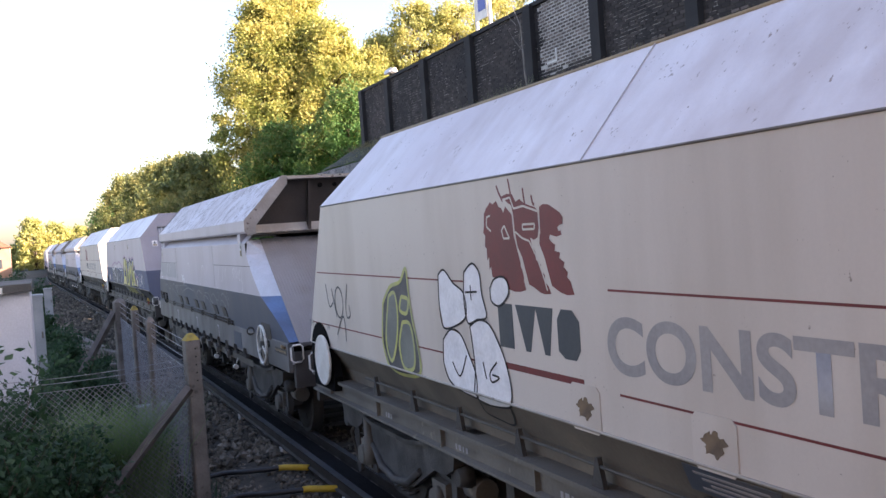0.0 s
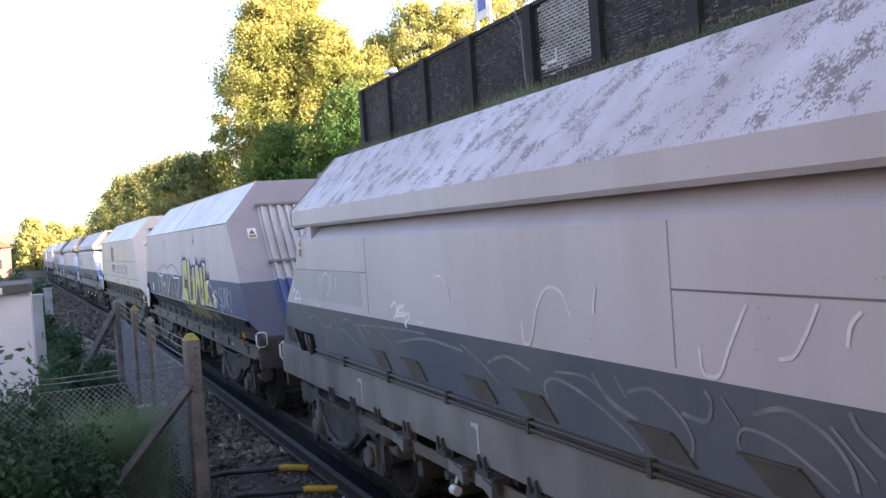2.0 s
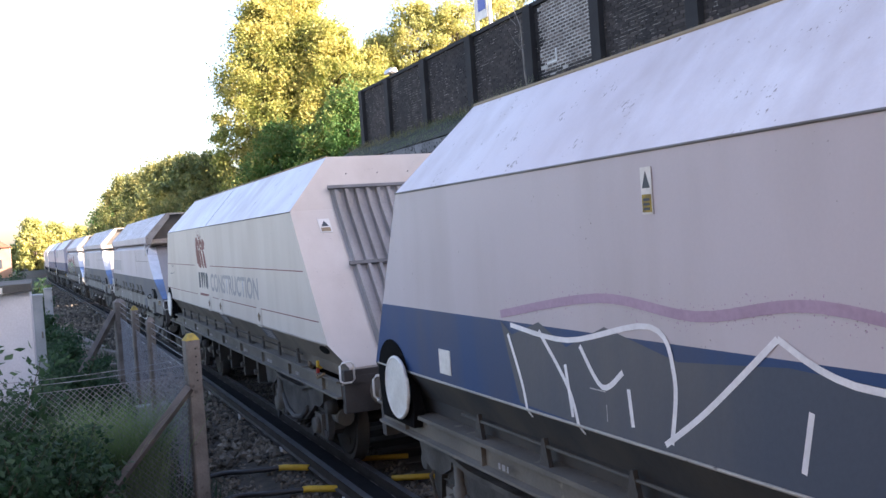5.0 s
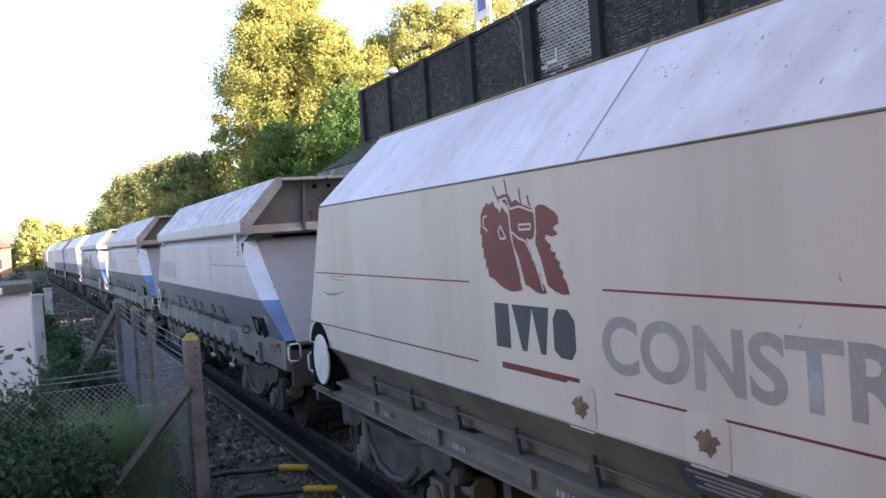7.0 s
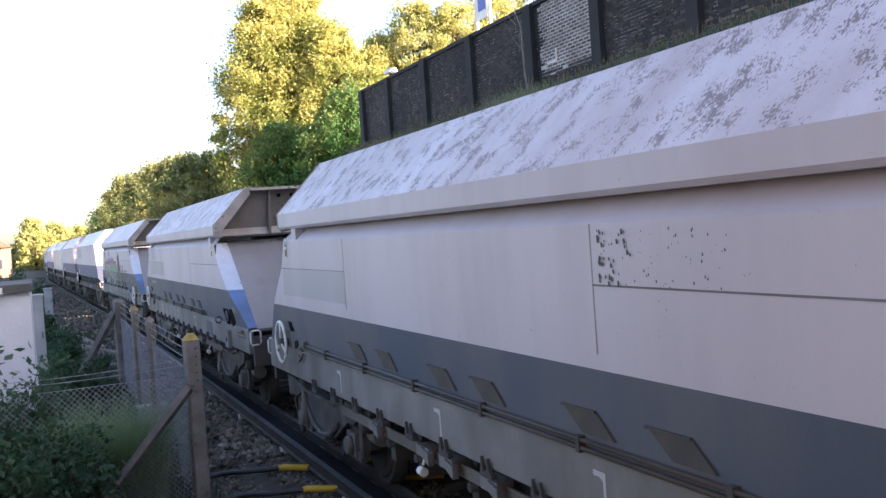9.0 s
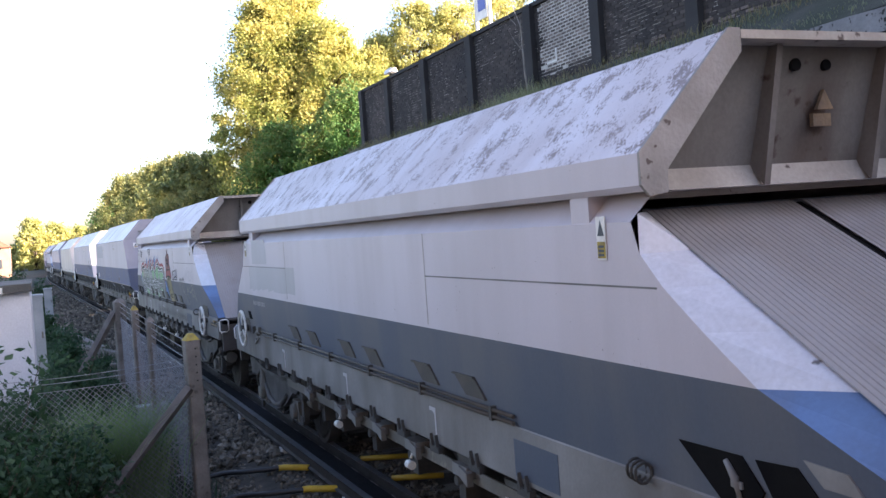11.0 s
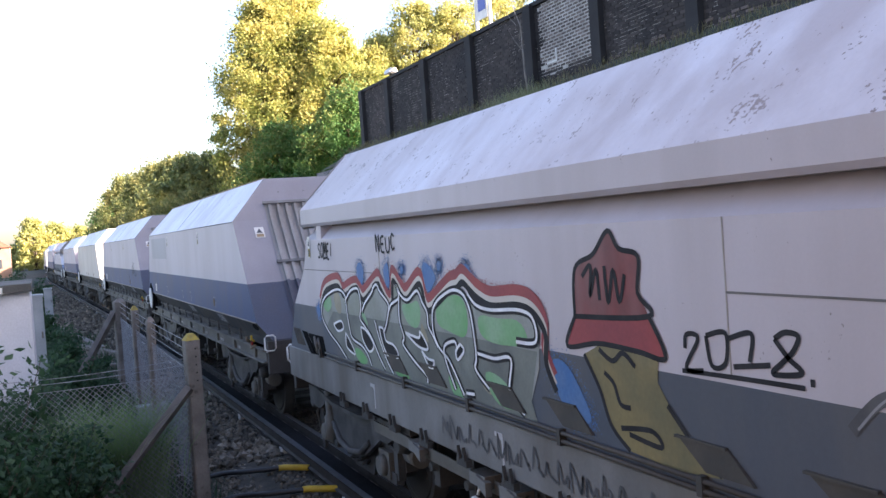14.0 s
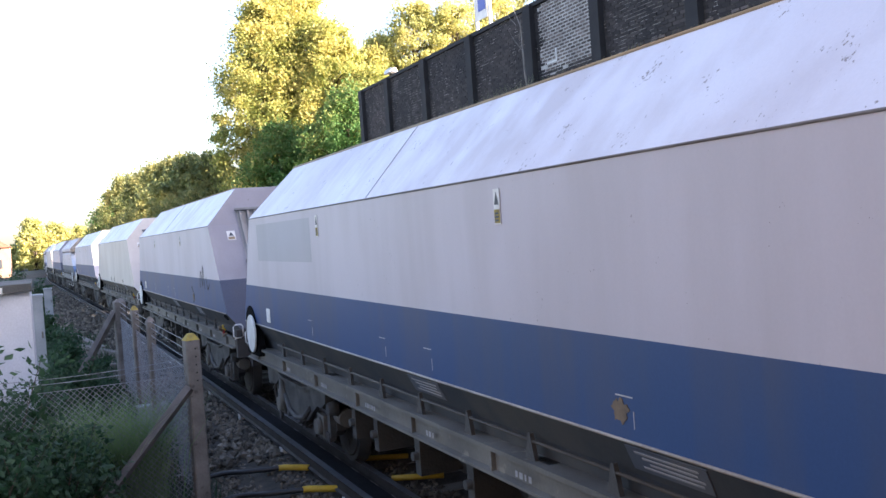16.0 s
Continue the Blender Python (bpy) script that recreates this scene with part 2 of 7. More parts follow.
    "spray_pink": material("mauve_spray_paint", (0.36, 0.25, 0.34), (0.42, 0.30, 0.40), 3, 0.6, bump=0.02),
    "spray_lime": material("lime_spray_paint", (0.50, 0.50, 0.14), (0.36, 0.38, 0.18), 4, 0.6, bump=0.02),
    "spray_olive": material("dark_yellow_spray_paint", (0.40, 0.37, 0.12), (0.24, 0.23, 0.12), 2.5, 0.6, bump=0.02),
    "spray_ochre": material("ochre_spray_paint", (0.24, 0.19, 0.08), (0.16, 0.14, 0.07), 3, 0.6, bump=0.02),
    "concrete": material("weathered_concrete", (0.25, 0.25, 0.255), (0.13, 0.13, 0.135), 0.9, 0.9, bump=0.5, fine=18, per_object=0.10,
                         spots=(0.022, 0.022, 0.022), spot_size=13, spot_level=0.57),
    "joint": material("dark_joint", (0.03, 0.03, 0.03), (0.045, 0.043, 0.04), 3, 0.95, bump=0.2),
    "post": material("lichened_concrete_post", (0.21, 0.185, 0.165), (0.13, 0.115, 0.10), 4, 0.9, bump=0.4, spots=(0.09, 0.08, 0.065), spot_size=16, spot_level=0.64),
    "lichen": material("yellow_lichen", (0.42, 0.31, 0.06), (0.24, 0.19, 0.07), 14, 0.95, bump=0.3),
    "brick": material("sooty_brick", (0.020, 0.018, 0.019), (0.055, 0.044, 0.04), 0.45, 0.9, bump=0.3, fine=30, island=0.4),
    "brick_clean": material("cleaned_brick", (0.10, 0.078, 0.07), (0.19, 0.15, 0.13), 2.0, 0.9, bump=0.3, per_object=0.5),
    "mortar": material("sooty_mortar", (0.04, 0.037, 0.036), (0.022, 0.02, 0.02), 0.7, 0.95, bump=0.3, spots=(0.42, 0.39, 0.35), spot_size=5.0, spot_level=0.575, cluster=0.8),
    "mortar_light": material("pale_mortar", (0.52, 0.49, 0.45), (0.30, 0.28, 0.255), 2, 0.95, bump=0.3),
    "coping": material("black_coping", (0.022, 0.021, 0.022), (0.035, 0.033, 0.033), 1.5, 0.9, bump=0.3),
    "ballast": material("ballast_bed", (0.075, 0.064, 0.05), (0.036, 0.032, 0.026), 5, 0.95, bump=0.8, fine=22),
    "stone": material("ballast_stone", (0.165, 0.142, 0.112), (0.085, 0.075, 0.06), 3, 0.9, bump=0.3, island=0.7),
    "soil": material("weedy_soil", (0.06, 0.058, 0.045), (0.028, 0.036, 0.02), 0.8, 0.95, bump=0.7, fine=14),
    "rail": material("rail_steel", (0.05, 0.042, 0.037), (0.03, 0.026, 0.023), 4, 0.75, 0.1, bump=0.1, gloss=0.2),
    "rail_top": material("worn_rail_head", (0.36, 0.37, 0.40), (0.28, 0.29, 0.31), 4, 0.32, 0.8, bump=0.02),
    "sleeper": material("concrete_sleeper", (0.17, 0.16, 0.145), (0.11, 0.10, 0.09), 4, 0.9, bump=0.3),
    "rubber": material("black_cable", (0.015, 0.015, 0.017), (0.025, 0.025, 0.027), 5, 0.5, bump=0.05),
    "wire": material("galvanised_wire", (0.26, 0.27, 0.28), (0.18, 0.18, 0.19), 6, 0.5, 0.3, bump=0.0),
    "hut": material("white_render", (0.50, 0.52, 0.57), (0.42, 0.44, 0.49), 1.2, 0.8, bump=0.15),
    "felt": material("grey_felt_roof", (0.12, 0.12, 0.11), (0.075, 0.075, 0.07), 2, 0.9, bump=0.4),
    "cabinet": material("grey_cabinet_paint", (0.27, 0.30, 0.32), (0.20, 0.23, 0.25), 2, 0.6, bump=0.05),
    "pale_bark": material("pale_sapling_bark", (0.26, 0.24, 0.21), (0.18, 0.165, 0.145), 8, 0.9, bump=0.3),
    "rust_hood": material("dark_rusted_plate", (0.05, 0.042, 0.038), (0.03, 0.024, 0.021), 1.2, 0.8, bump=0.15, spots=(0.09, 0.055, 0.035), spot_size=7, spot_level=0.66),
    "rough_flange": material("rust_bitten_flange", (0.30, 0.28, 0.265), (0.20, 0.185, 0.17), 2.5, 0.8, bump=0.3, spots=(0.10, 0.08, 0.07), spot_size=20, spot_level=0.68),
    "bark": material("tree_bark", (0.10, 0.075, 0.05), (0.06, 0.045, 0.03), 6, 0.95, bump=0.6),
    "sign_blue": material("blue_sign_face", (0.03, 0.06, 0.38), (0.03, 0.05, 0.3), 3, 0.4, bump=0.0),
    "house": material("house_brick", (0.40, 0.24, 0.16), (0.32, 0.19, 0.13), 1, 0.9, bump=0.1),
    "tiles": material("roof_tile", (0.24, 0.11, 0.07), (0.18, 0.09, 0.06), 1, 0.9, bump=0.1),
    "glass": material("window_glass", (0.05, 0.06, 0.07), (0.06, 0.07, 0.08), 1, 0.1, bump=0.0),
    "platform": material("platform_paving", (0.22, 0.21, 0.20), (0.16, 0.155, 0.15), 1, 0.9, bump=0.2),
    # for the added unseen building; dark so that it bounces little sun
    "station": material("shade_building_brick", (0.085, 0.07, 0.062), (0.06, 0.05, 0.045), 1, 0.9, bump=0.2),
    "leaf_autumn": leaf_material("autumn_leaves", [(0.13, 0.20, 0.055), (0.28, 0.32, 0.085), (0.46, 0.43, 0.13), (0.66, 0.56, 0.21)]),
    "leaf_yellow": leaf_material("yellow_leaves", [(0.22, 0.26, 0.08), (0.36, 0.38, 0.13), (0.50, 0.47, 0.17), (0.62, 0.54, 0.22)]),
    "leaf_green": leaf_material("green_leaves", [(0.045, 0.13, 0.035), (0.08, 0.20, 0.05), (0.14, 0.225, 0.06), (0.32, 0.30, 0.09)]),
    "leaf_mixed": leaf_material("turning_leaves", [(0.09, 0.14, 0.055), (0.17, 0.21, 0.075), (0.29, 0.29, 0.105), (0.46, 0.40, 0.15)]),
    "leaf_shrub": leaf_material("shrub_leaves", [(0.010, 0.034, 0.015), (0.022, 0.060, 0.026), (0.042, 0.095, 0.040), (0.08, 0.14, 0.06)]),
    "leaf_pale": leaf_material("pale_grass", [(0.11, 0.16, 0.075), (0.18, 0.225, 0.115), (0.26, 0.28, 0.155), (0.35, 0.32, 0.21)]),
    "leaf_fresh": leaf_material("fresh_grass", [(0.10, 0.18, 0.075), (0.15, 0.25, 0.10), (0.21, 0.31, 0.125), (0.28, 0.35, 0.17)]),
    "leaf_straw": leaf_material("dry_grass", [(0.10, 0.12, 0.04), (0.16, 0.16, 0.07), (0.22, 0.19, 0.10), (0.26, 0.21, 0.12)]),
}


# ---- mesh helpers ----
def poly(bm, points, mat=0):
    f = bm.faces.new([bm.verts.new(p) for p in points])
    f.material_index = mat
    return f


def box(bm, x0, x1, y0, y1, z0, z1, mat=0):
    v = [bm.verts.new((x, y, z)) for z in (z0, z1) for y in (y0, y1) for x in (x0, x1)]
    for i in ((0, 2, 3, 1), (4, 5, 7, 6), (0, 1, 5, 4), (2, 6, 7, 3), (0, 4, 6, 2), (1, 3, 7, 5)):
        bm.faces.new([v[k] for k in i]).material_index = mat


def prism(bm, outline, axis, a, b, mat=0):
    """An outline extruded along an axis from a to b; the outline's two coordinates are the other axes in order."""
    def at(p, d):
        q = list(p)
        q.insert("xyz".index(axis), d)
        return q
    r0, r1 = [bm.verts.new(at(p, a)) for p in outline], [bm.verts.new(at(p, b)) for p in outline]
    n = len(outline)
    fs = [bm.faces.new(r0), bm.faces.new(r1[::-1])]
    fs += [bm.faces.new((r0[i], r1[i], r1[(i + 1) % n], r0[(i + 1) % n])) for i in range(n)]
    for f in fs:
        f.material_index = mat


def tube(bm, points, radius, sides=8, mat=0, closed=False):
    """A round bar along points."""
    pts = [Vector(p) for p in points]
    rings = []
    n = len(pts)
    for i, p in enumerate(pts):
        if closed:
            d = pts[(i + 1) % n] - pts[i - 1]
        else:
            d = pts[min(i + 1, n - 1)] - pts[max(i - 1, 0)]
        d.normalize()
        u = d.cross(Vector((0, 0, 1)) if abs(d.z) < 0.9 else Vector((1, 0, 0))).normalized()
        w = d.cross(u)
        r = radius[i] if isinstance(radius, (list, tuple)) else radius
        rings.append([bm.verts.new(p + r * (u * math.cos(2 * math.pi * k / sides) + w * math.sin(2 * math.pi * k / sides))) for k in range(sides)])
    for i in range(n if closed else n - 1):
        a, b = rings[i], rings[(i + 1) % n]
        for k in range(sides):
            f = bm.faces.new((a[k], a[(k + 1) % sides], b[(k + 1) % sides], b[k]))
            f.material_index, f.smooth = mat, sides > 5
    if not closed:
        bm.faces.new(rings[0][::-1]).material_index = mat
        bm.faces.new(rings[-1]).material_index = mat


def ring_points(c, r, axis="x", n=24):
    out = []
    for k in range(n):
        a = 2 * math.pi * k / n
        q = [r * math.cos(a), r * math.sin(a)]
        q.insert("xyz".index(axis), 0)
        out.append((c[0] + q[0], c[1] + q[1], c[2] + q[2]))
    return out


def to_mesh(bm, name, mats):
    bmesh.ops.recalc_face_normals(bm, faces=bm.faces)
    me = bpy.data.meshes.new(name)
    bm.to_mesh(me)
    bm.free()
    for m in mats if isinstance(mats, (list, tuple)) else [mats]:
        me.materials.append(M[m])
    return me


MESHES = {}


def part(name, build, mats, parent, label="", key=None):
    """One mesh object under a thing or part. build fills a bmesh; alike parts share one mesh by key."""
    key = key and (key, tuple(mats) if isinstance(mats, (list, tuple)) else mats)
    if key and key in MESHES:
        me = MESHES[key]
    else:
        bm = bmesh.new()
        build(bm)
        me = to_mesh(bm, name, mats)
        if key:
            MESHES[key] = me
    ob = new(name, me)
    ob.parent = parent
    if label:
        ob["label"] = label
    return ob


def thing(name, label, category, group="", m=None, kind=""):
    ob = new(name)
    ob.empty_display_size = 0.2
    if m:
        ob.matrix_basis = m
    return tagged(ob, label, category, group, kind)


def whole(name, build, mats, label, category, group="", kind="", m=None):
    """A thing that is one mesh."""
    bm = bmesh.new()
    build(bm)
    ob = new(name, to_mesh(bm, name, mats))
    if m:
        ob.matrix_basis = m
    return tagged(ob, label, category, group, kind)


TRACK_X = 4.04


def bend(y):
    """How far the line swings sideways at the distance y: straight, then gently left, then back to the right."""
    if y < 12:
        return 0.0
    if y < 42:
        return -0.000493 * (y - 12) ** 2
    x, s = -0.4437, -0.02958
    if y < 92:
        return x + s * (y - 42)
    x += s * 50
    d = y - 92
    if d < 40:
        return x + s * d + 0.5 * (0.052 / 40) * d * d
    x += s * 40 + 0.5 * 0.052 * 40
    return x + 0.0224 * (d - 40)


# ---- ground and line ----
def sheet(bm, xs, ys, height, mat=0):
    grid = [[bm.verts.new((x, y, height(x, y))) for x in xs] for y in ys]
    for j in range(len(ys) - 1):
        for i in range(len(xs) - 1):
            f = bm.faces.new((grid[j][i], grid[j][i + 1], grid[j + 1][i + 1], grid[j + 1][i]))
            f.material_index, f.smooth = mat, True


def ground_height(x, y):
    n = noise.noise((x * 0.6, y * 0.6, 0.3)) * 0.05
    b = bend(y)
    if x > 9.4:
        flat = min(1, max(0, (x - 10.7) / 0.6)) * 4.85
        slope = min(1, max(0, (x - 9.4 - 0.5 * b) / 5.5)) * 4.85
        k = min(1, max(0, (y - 33) / 4))
        return -0.20 + n + flat * (1 - k) + slope * k
    if x < 1.6 + b:
        return -0.12 + n + 0.10 * noise.noise((x * 0.2, y * 0.2, 4))
    return -0.20 + n * 0.4


XS = [-900, -300, -120, -60, -30, -18, -12, -8, -6, -5, -4, -3.4, -2.8, -2.2, -1.6, -1, -0.5, 0, 0.5, 1, 1.5, 2, 2.5, 3, 4, 5, 6, 7.5, 9.4, 10.7, 11.3, 12, 13, 14, 15, 16, 20, 30, 60, 120, 300, 900]
YS = [-900, -300, -120, -60, -30, -10, 0, 3, 5, 6, 7, 8, 9, 10, 11, 12, 13, 14, 15, 16, 18, 20, 22, 25, 28, 33, 37, 42, 50, 60, 75, 100, 140, 200, 300, 600, 1500, 3000]
whole("ground", lambda bm: sheet(bm, XS, YS, ground_height), "soil", "dark weedy soil and cinders beside the railway line", "ground", kind="structure")
LINE_Y = [-120, -60, -20, 0, 6, 12] + list(range(16, 96, 5)) + list(range(96, 300, 8))


def ribbon(bm, offset, outline, mat=0, top=None, ys=LINE_Y):
    """An outline of (x, z) carried along the line."""
    rows = [[bm.verts.new((TRACK_X + bend(y) + offset + x, y, z)) for x, z in outline] for y in ys]
    n = len(outline)
    for a, b in zip(rows, rows[1:]):
        for i in range(n):
            f = bm.faces.new((a[i], a[(i + 1) % n], b[(i + 1) % n], b[i]))
            f.material_index = 1 if top is not None and i == top else mat
    bm.faces.new(rows[0])
    bm.faces.new(rows[-1][::-1])


whole("ballast", lambda bm: ribbon(bm, 0, [(-2.35, -0.22), (-1.7, -0.135), (5.2, -0.135), (5.4, -0.3), (-2.4, -0.3)]), "ballast",
      "dark grimy ballast bed under the running lines", "ballast", kind="structure")
RAIL = [(-0.07, -0.16), (-0.07, -0.145), (-0.012, -0.12), (-0.012, -0.045), (-0.035, -0.035), (-0.035, 0.0), (0.035, 0.0), (0.035, -0.035), (0.012, -0.045),
        (0.012, -0.12), (0.07, -0.145), (0.07, -0.16)]
for off in (-0.7525, 0.7525, 2.70, 4.205):
    whole("running_rail", lambda bm: ribbon(bm, off, RAIL, 0, 5), ["rail", "rail_top"], "rusty steel running rail with a worn bright head", "rail", "running rails", "structure")
COND = [(-0.06, -0.06), (-0.06, -0.045), (-0.03, -0.03), (-0.03, 0.055), (-0.04, 0.08), (0.04, 0.08), (0.03, 0.055), (0.03, -0.03), (0.06, -0.045), (0.06, -0.06)]
for off in (-1.25, 5.0):
    whole("conductor_rail", lambda bm: ribbon(bm, off, COND, 0, 4), ["rail", "rail_top"], "dark steel conductor rail beside the running rail", "rail", "conductor rails", "structure")


# flat strip added only to darken the ballast beside the conductor rail
def guard_board(bm):
    ribbon(bm, -1.03, [(-0.13, -0.05), (-0.13, -0.01), (0.13, -0.03), (0.13, -0.07)], ys=[y for y in LINE_Y if -20 <= y <= 60])


whole("guard_board", guard_board, "board", "flat black strip added to darken the bed beside the conductor rail", "board", kind="structure")


def sleepers(bm):
    for y in np.arange(-4, 60, 0.7):
        for off in (0, 3.45):
            x = TRACK_X + bend(y) + off
            box(bm, x - 1.25, x + 1.25, y - 0.13, y + 0.13, -0.29, -0.125)


whole("sleepers", sleepers, "sleeper", "dirty concrete sleepers sunk in the ballast", "sleeper", kind="stuff")


def insulators(bm):
    for y in np.arange(1, 60, 2.8):
        x = TRACK_X + bend(y) - 1.25
        box(bm, x - 0.07, x + 0.07, y - 0.06, y + 0.06, -0.14, -0.055)


whole("insulators", insulators, "ivory", "pale porcelain insulators under the conductor rail", "insulator", kind="stuff")


def stones(bm):
    rnd = random.Random(5)
    for i in range(14000):
        y = 6.5 + 26 * rnd.random() ** 1.6
        x = 1.45 + rnd.random() ** 1.3 * 2.4 + bend(y)
        r = rnd.uniform(0.014, 0.042)
        z = (-0.135 if x > 2.3 else -0.19) + r * 0.3
        if 3.15 < x < 3.4 or 2.72 < x < 2.86:
            continue
        q = Euler((rnd.random() * 6, rnd.random() * 6, rnd.random() * 6)).to_matrix()
        v = [bm.verts.new(Vector((x, y, z)) + q @ (Vector(p) * r * rnd.uniform(0.7, 1.3))) for p in ((1, 0, 0), (-1, 0, 0), (0, 1, 0), (0, -1, 0), (0, 0, 1), (0, 0, -1))]
        for a, b, c in ((0, 2, 4), (2, 1, 4), (1, 3, 4), (3, 0, 4), (2, 0, 5), (1, 2, 5), (3, 1, 5), (0, 3, 5)):
            bm.faces.new((v[a], v[b], v[c]))


def cinders(bm):
    rnd = random.Random(15)
    for i in range(11000):
        y = 12 + 80 * rnd.random() ** 1.4
        x = -0.6 + 3.3 * rnd.random() + bend(y)
        r = rnd.uniform(0.02, 0.06) * (1 + y / 60)
        q = Euler((rnd.random() * 6, rnd.random() * 6, rnd.random() * 6)).to_matrix()
        v = [bm.verts.new(Vector((x, y, -0.11)) + q @ (Vector(p) * r * rnd.uniform(0.6, 1.2))) for p in ((1, 0, 0), (-1, 0, 0), (0, 1, 0), (0, -1, 0), (0, 0, 1), (0, 0, -1))]
        for a, b, c in ((0, 2, 4), (2, 1, 4), (1, 3, 4), (3, 0, 4), (2, 0, 5), (1, 2, 5), (3, 1, 5), (0, 3, 5)):
            bm.faces.new((v[a], v[b], v[c]))


whole("cinders", cinders, "stone", "grey cinders and rubble beside the track", "stones", kind="stuff")
whole("ballast_stones", stones, "stone", "loose grey and brown ballast stones beside the rails", "stones", kind="stuff")


def cable(bm, pts, r):
    fine = []
    for i in range(len(pts) - 1):
        p0, p1, p2, p3 = (Vector(pts[max(0, min(len(pts) - 1, i + k))]) for k in (-1, 0, 1, 2))
        for t in np.linspace(0, 1, 8, endpoint=False):
            fine.append(0.5 * ((2 * p1) + (p2 - p0) * t + (2 * p0 - 5 * p1 + 4 * p2 - p3) * t * t + (3 * p1 - p0 - 3 * p2 + p3) * t ** 3))
    tube(bm, fine + [Vector(pts[-1])], r, 8)


def power_cable(y0, y1, x_end):
    c = thing("power_cable", "black power cable with a yellow sleeve joined to the rail", "cable", "power cables")
    part("cable", lambda bm: cable(bm, [(1.35, y0 + 0.3, -0.14), (1.8, y0 + 0.35, -0.1), (2.1, y0 + 0.12, -0.07), (2.46, y0, -0.06)], 0.03), "rubber", c)
    part("sleeve", lambda bm: tube(bm, [(2.44, y0, -0.06), (2.5, y0, -0.06), (x_end, y1, -0.05)], 0.036, 10), "yellow", c, "yellow sleeve")
    return c


power_cable(11.13, 10.88, 2.75)
power_cable(10.0, 9.76, 2.78)
for y in (10.95, 9.85):
    whole("yellow_sleeve", lambda bm: tube(bm, [(3.42, y, -0.07), (3.95, y - 0.25, -0.07)], 0.033, 8), "yellow", "yellow cable sleeve between the rails", "cable", "yellow sleeves between the rails")


def lineside_plank(x, y, length, turn, z=-0.06):
    whole("old_rail_length", lambda bm: ribbon_piece(bm, length), "post", "grey weathered beam lying on the cinders", "beam", "beams on the ground", m=pose(x, y, z, 0, 0, turn))


def ribbon_piece(bm, length):
    box(bm, -0.09, 0.09, -length / 2, length / 2, -0.07, 0.07)


lineside_plank(0.95, 32.5, 9, 6)
lineside_plank(1.35, 27.5, 4, 14)
lineside_plank(1.0, 24.0, 3, 40)

# ---- retaining wall, bank and boundary wall ----
RX, BX = 9.5, 11.0
COURSES = [-0.3, 0.45, 1.13, 1.90, 2.61, 3.30, 3.97, 4.64, 5.0]
rwall = whole("wall_retaining", lambda bm: box(bm, RX + 0.07, RX + 0.9, -60, 33.5, -0.4, 4.99), "joint", "weathered grey concrete retaining wall in long courses", "wall", kind="structure")


def panel_mesh(length, height, seed):
    def build(bm):
        rnd = random.Random(seed)
        n = 10
        ys = np.linspace(-length / 2 + 0.004, length / 2 - 0.004, n)
        lo = [bm.verts.new((rnd.uniform(0, 0.012), y, 0.025 + rnd.uniform(0, 0.012))) for y in ys]
        hi = [bm.verts.new((rnd.uniform(0, 0.012), y, height - 0.03 - rnd.uniform(0, 0.012))) for y in ys]
        lo2 = [bm.verts.new((0.09, v.co.y, v.co.z - 0.01)) for v in lo]
        hi2 = [bm.verts.new((0.09, v.co.y, v.co.z + 0.01)) for v in hi]
        for i in range(n - 1):
            bm.faces.new((lo[i], lo[i + 1], hi[i + 1], hi[i]))
            bm.faces.new((hi[i], hi[i + 1], hi2[i + 1], hi2[i]))
            bm.faces.new((lo2[i], lo2[i + 1], lo[i + 1], lo[i]))
        bm.faces.new((lo[0], hi[0], hi2[0], lo2[0]))
        bm.faces.new((lo[-1], lo2[-1], hi2[-1], hi[-1]))
    return build


for k, (z0, z1) in enumerate(zip(COURSES, COURSES[1:])):
    for j in range(8):
        y = 3.2 + 4 * j
        ob = part("concrete_panel", panel_mesh(4.0, z1 - z0, k * 7 + j % 4), "concrete", rwall, key=("panel", k, j % 4))
        ob.location = (RX, y, z0)


def bank(bm):
    xs = [RX + 0.02, RX + 0.3, RX + 0.7, RX + 1.1, BX + 0.05]
    ys = list(np.arange(-60, 34, 1.0))
    sheet(bm, xs, ys, lambda x, y: 4.98 + (x - RX) * 0.55 + 0.08 * noise.noise((x * 1.5, y * 0.8, 1)))


whole("bank", bank, "soil", "narrow grassy bank between the two walls", "bank", kind="structure")


def wall_core(bm):
    box(bm, BX + 0.009, BX + 0.40, -60, 32, 4.8, 7.70)


bwall = whole("wall_boundary", wall_core, "mortar", "soot-blackened brick boundary wall with pilasters", "wall", kind="structure")
CLEAN = (16.68, 18.92, 6.05, 7.60)


def in_clean(y, z):
    edge = 0.12 * math.sin(z * 9) + 0.05 * math.sin(z * 31)
    return CLEAN[0] < y < CLEAN[1] + edge and CLEAN[2] < z < 8


def brick_rows():
    for j in range(int((7.68 - 5.2) / 0.075)):
        z = 5.2 + j * 0.075
        shift = 0.1125 if j % 2 else 0
        for i in range(int(23.4 / 0.225)):
            yield j, 8.5 + shift + i * 0.225, z


def dark_bricks(bm):
    rnd = random.Random(8)
    for j, y, z in brick_rows():
        if in_clean(y + 0.1, z) or y > 31.8:
            continue
        d = rnd.uniform(-0.004, 0.006)
        box(bm, BX + d, BX + 0.07, y, y + 0.213, z, z + 0.064)


part("bricks", dark_bricks, "brick", bwall, "soot-black bricks")["kind"] = "stuff"
part("pale_pointing", lambda bm: box(bm, BX + 0.0045, BX + 0.06, CLEAN[0] + 0.05, CLEAN[1] + 0.1, 5.98, 7.66), "mortar_light", bwall, "pale fresh pointing")
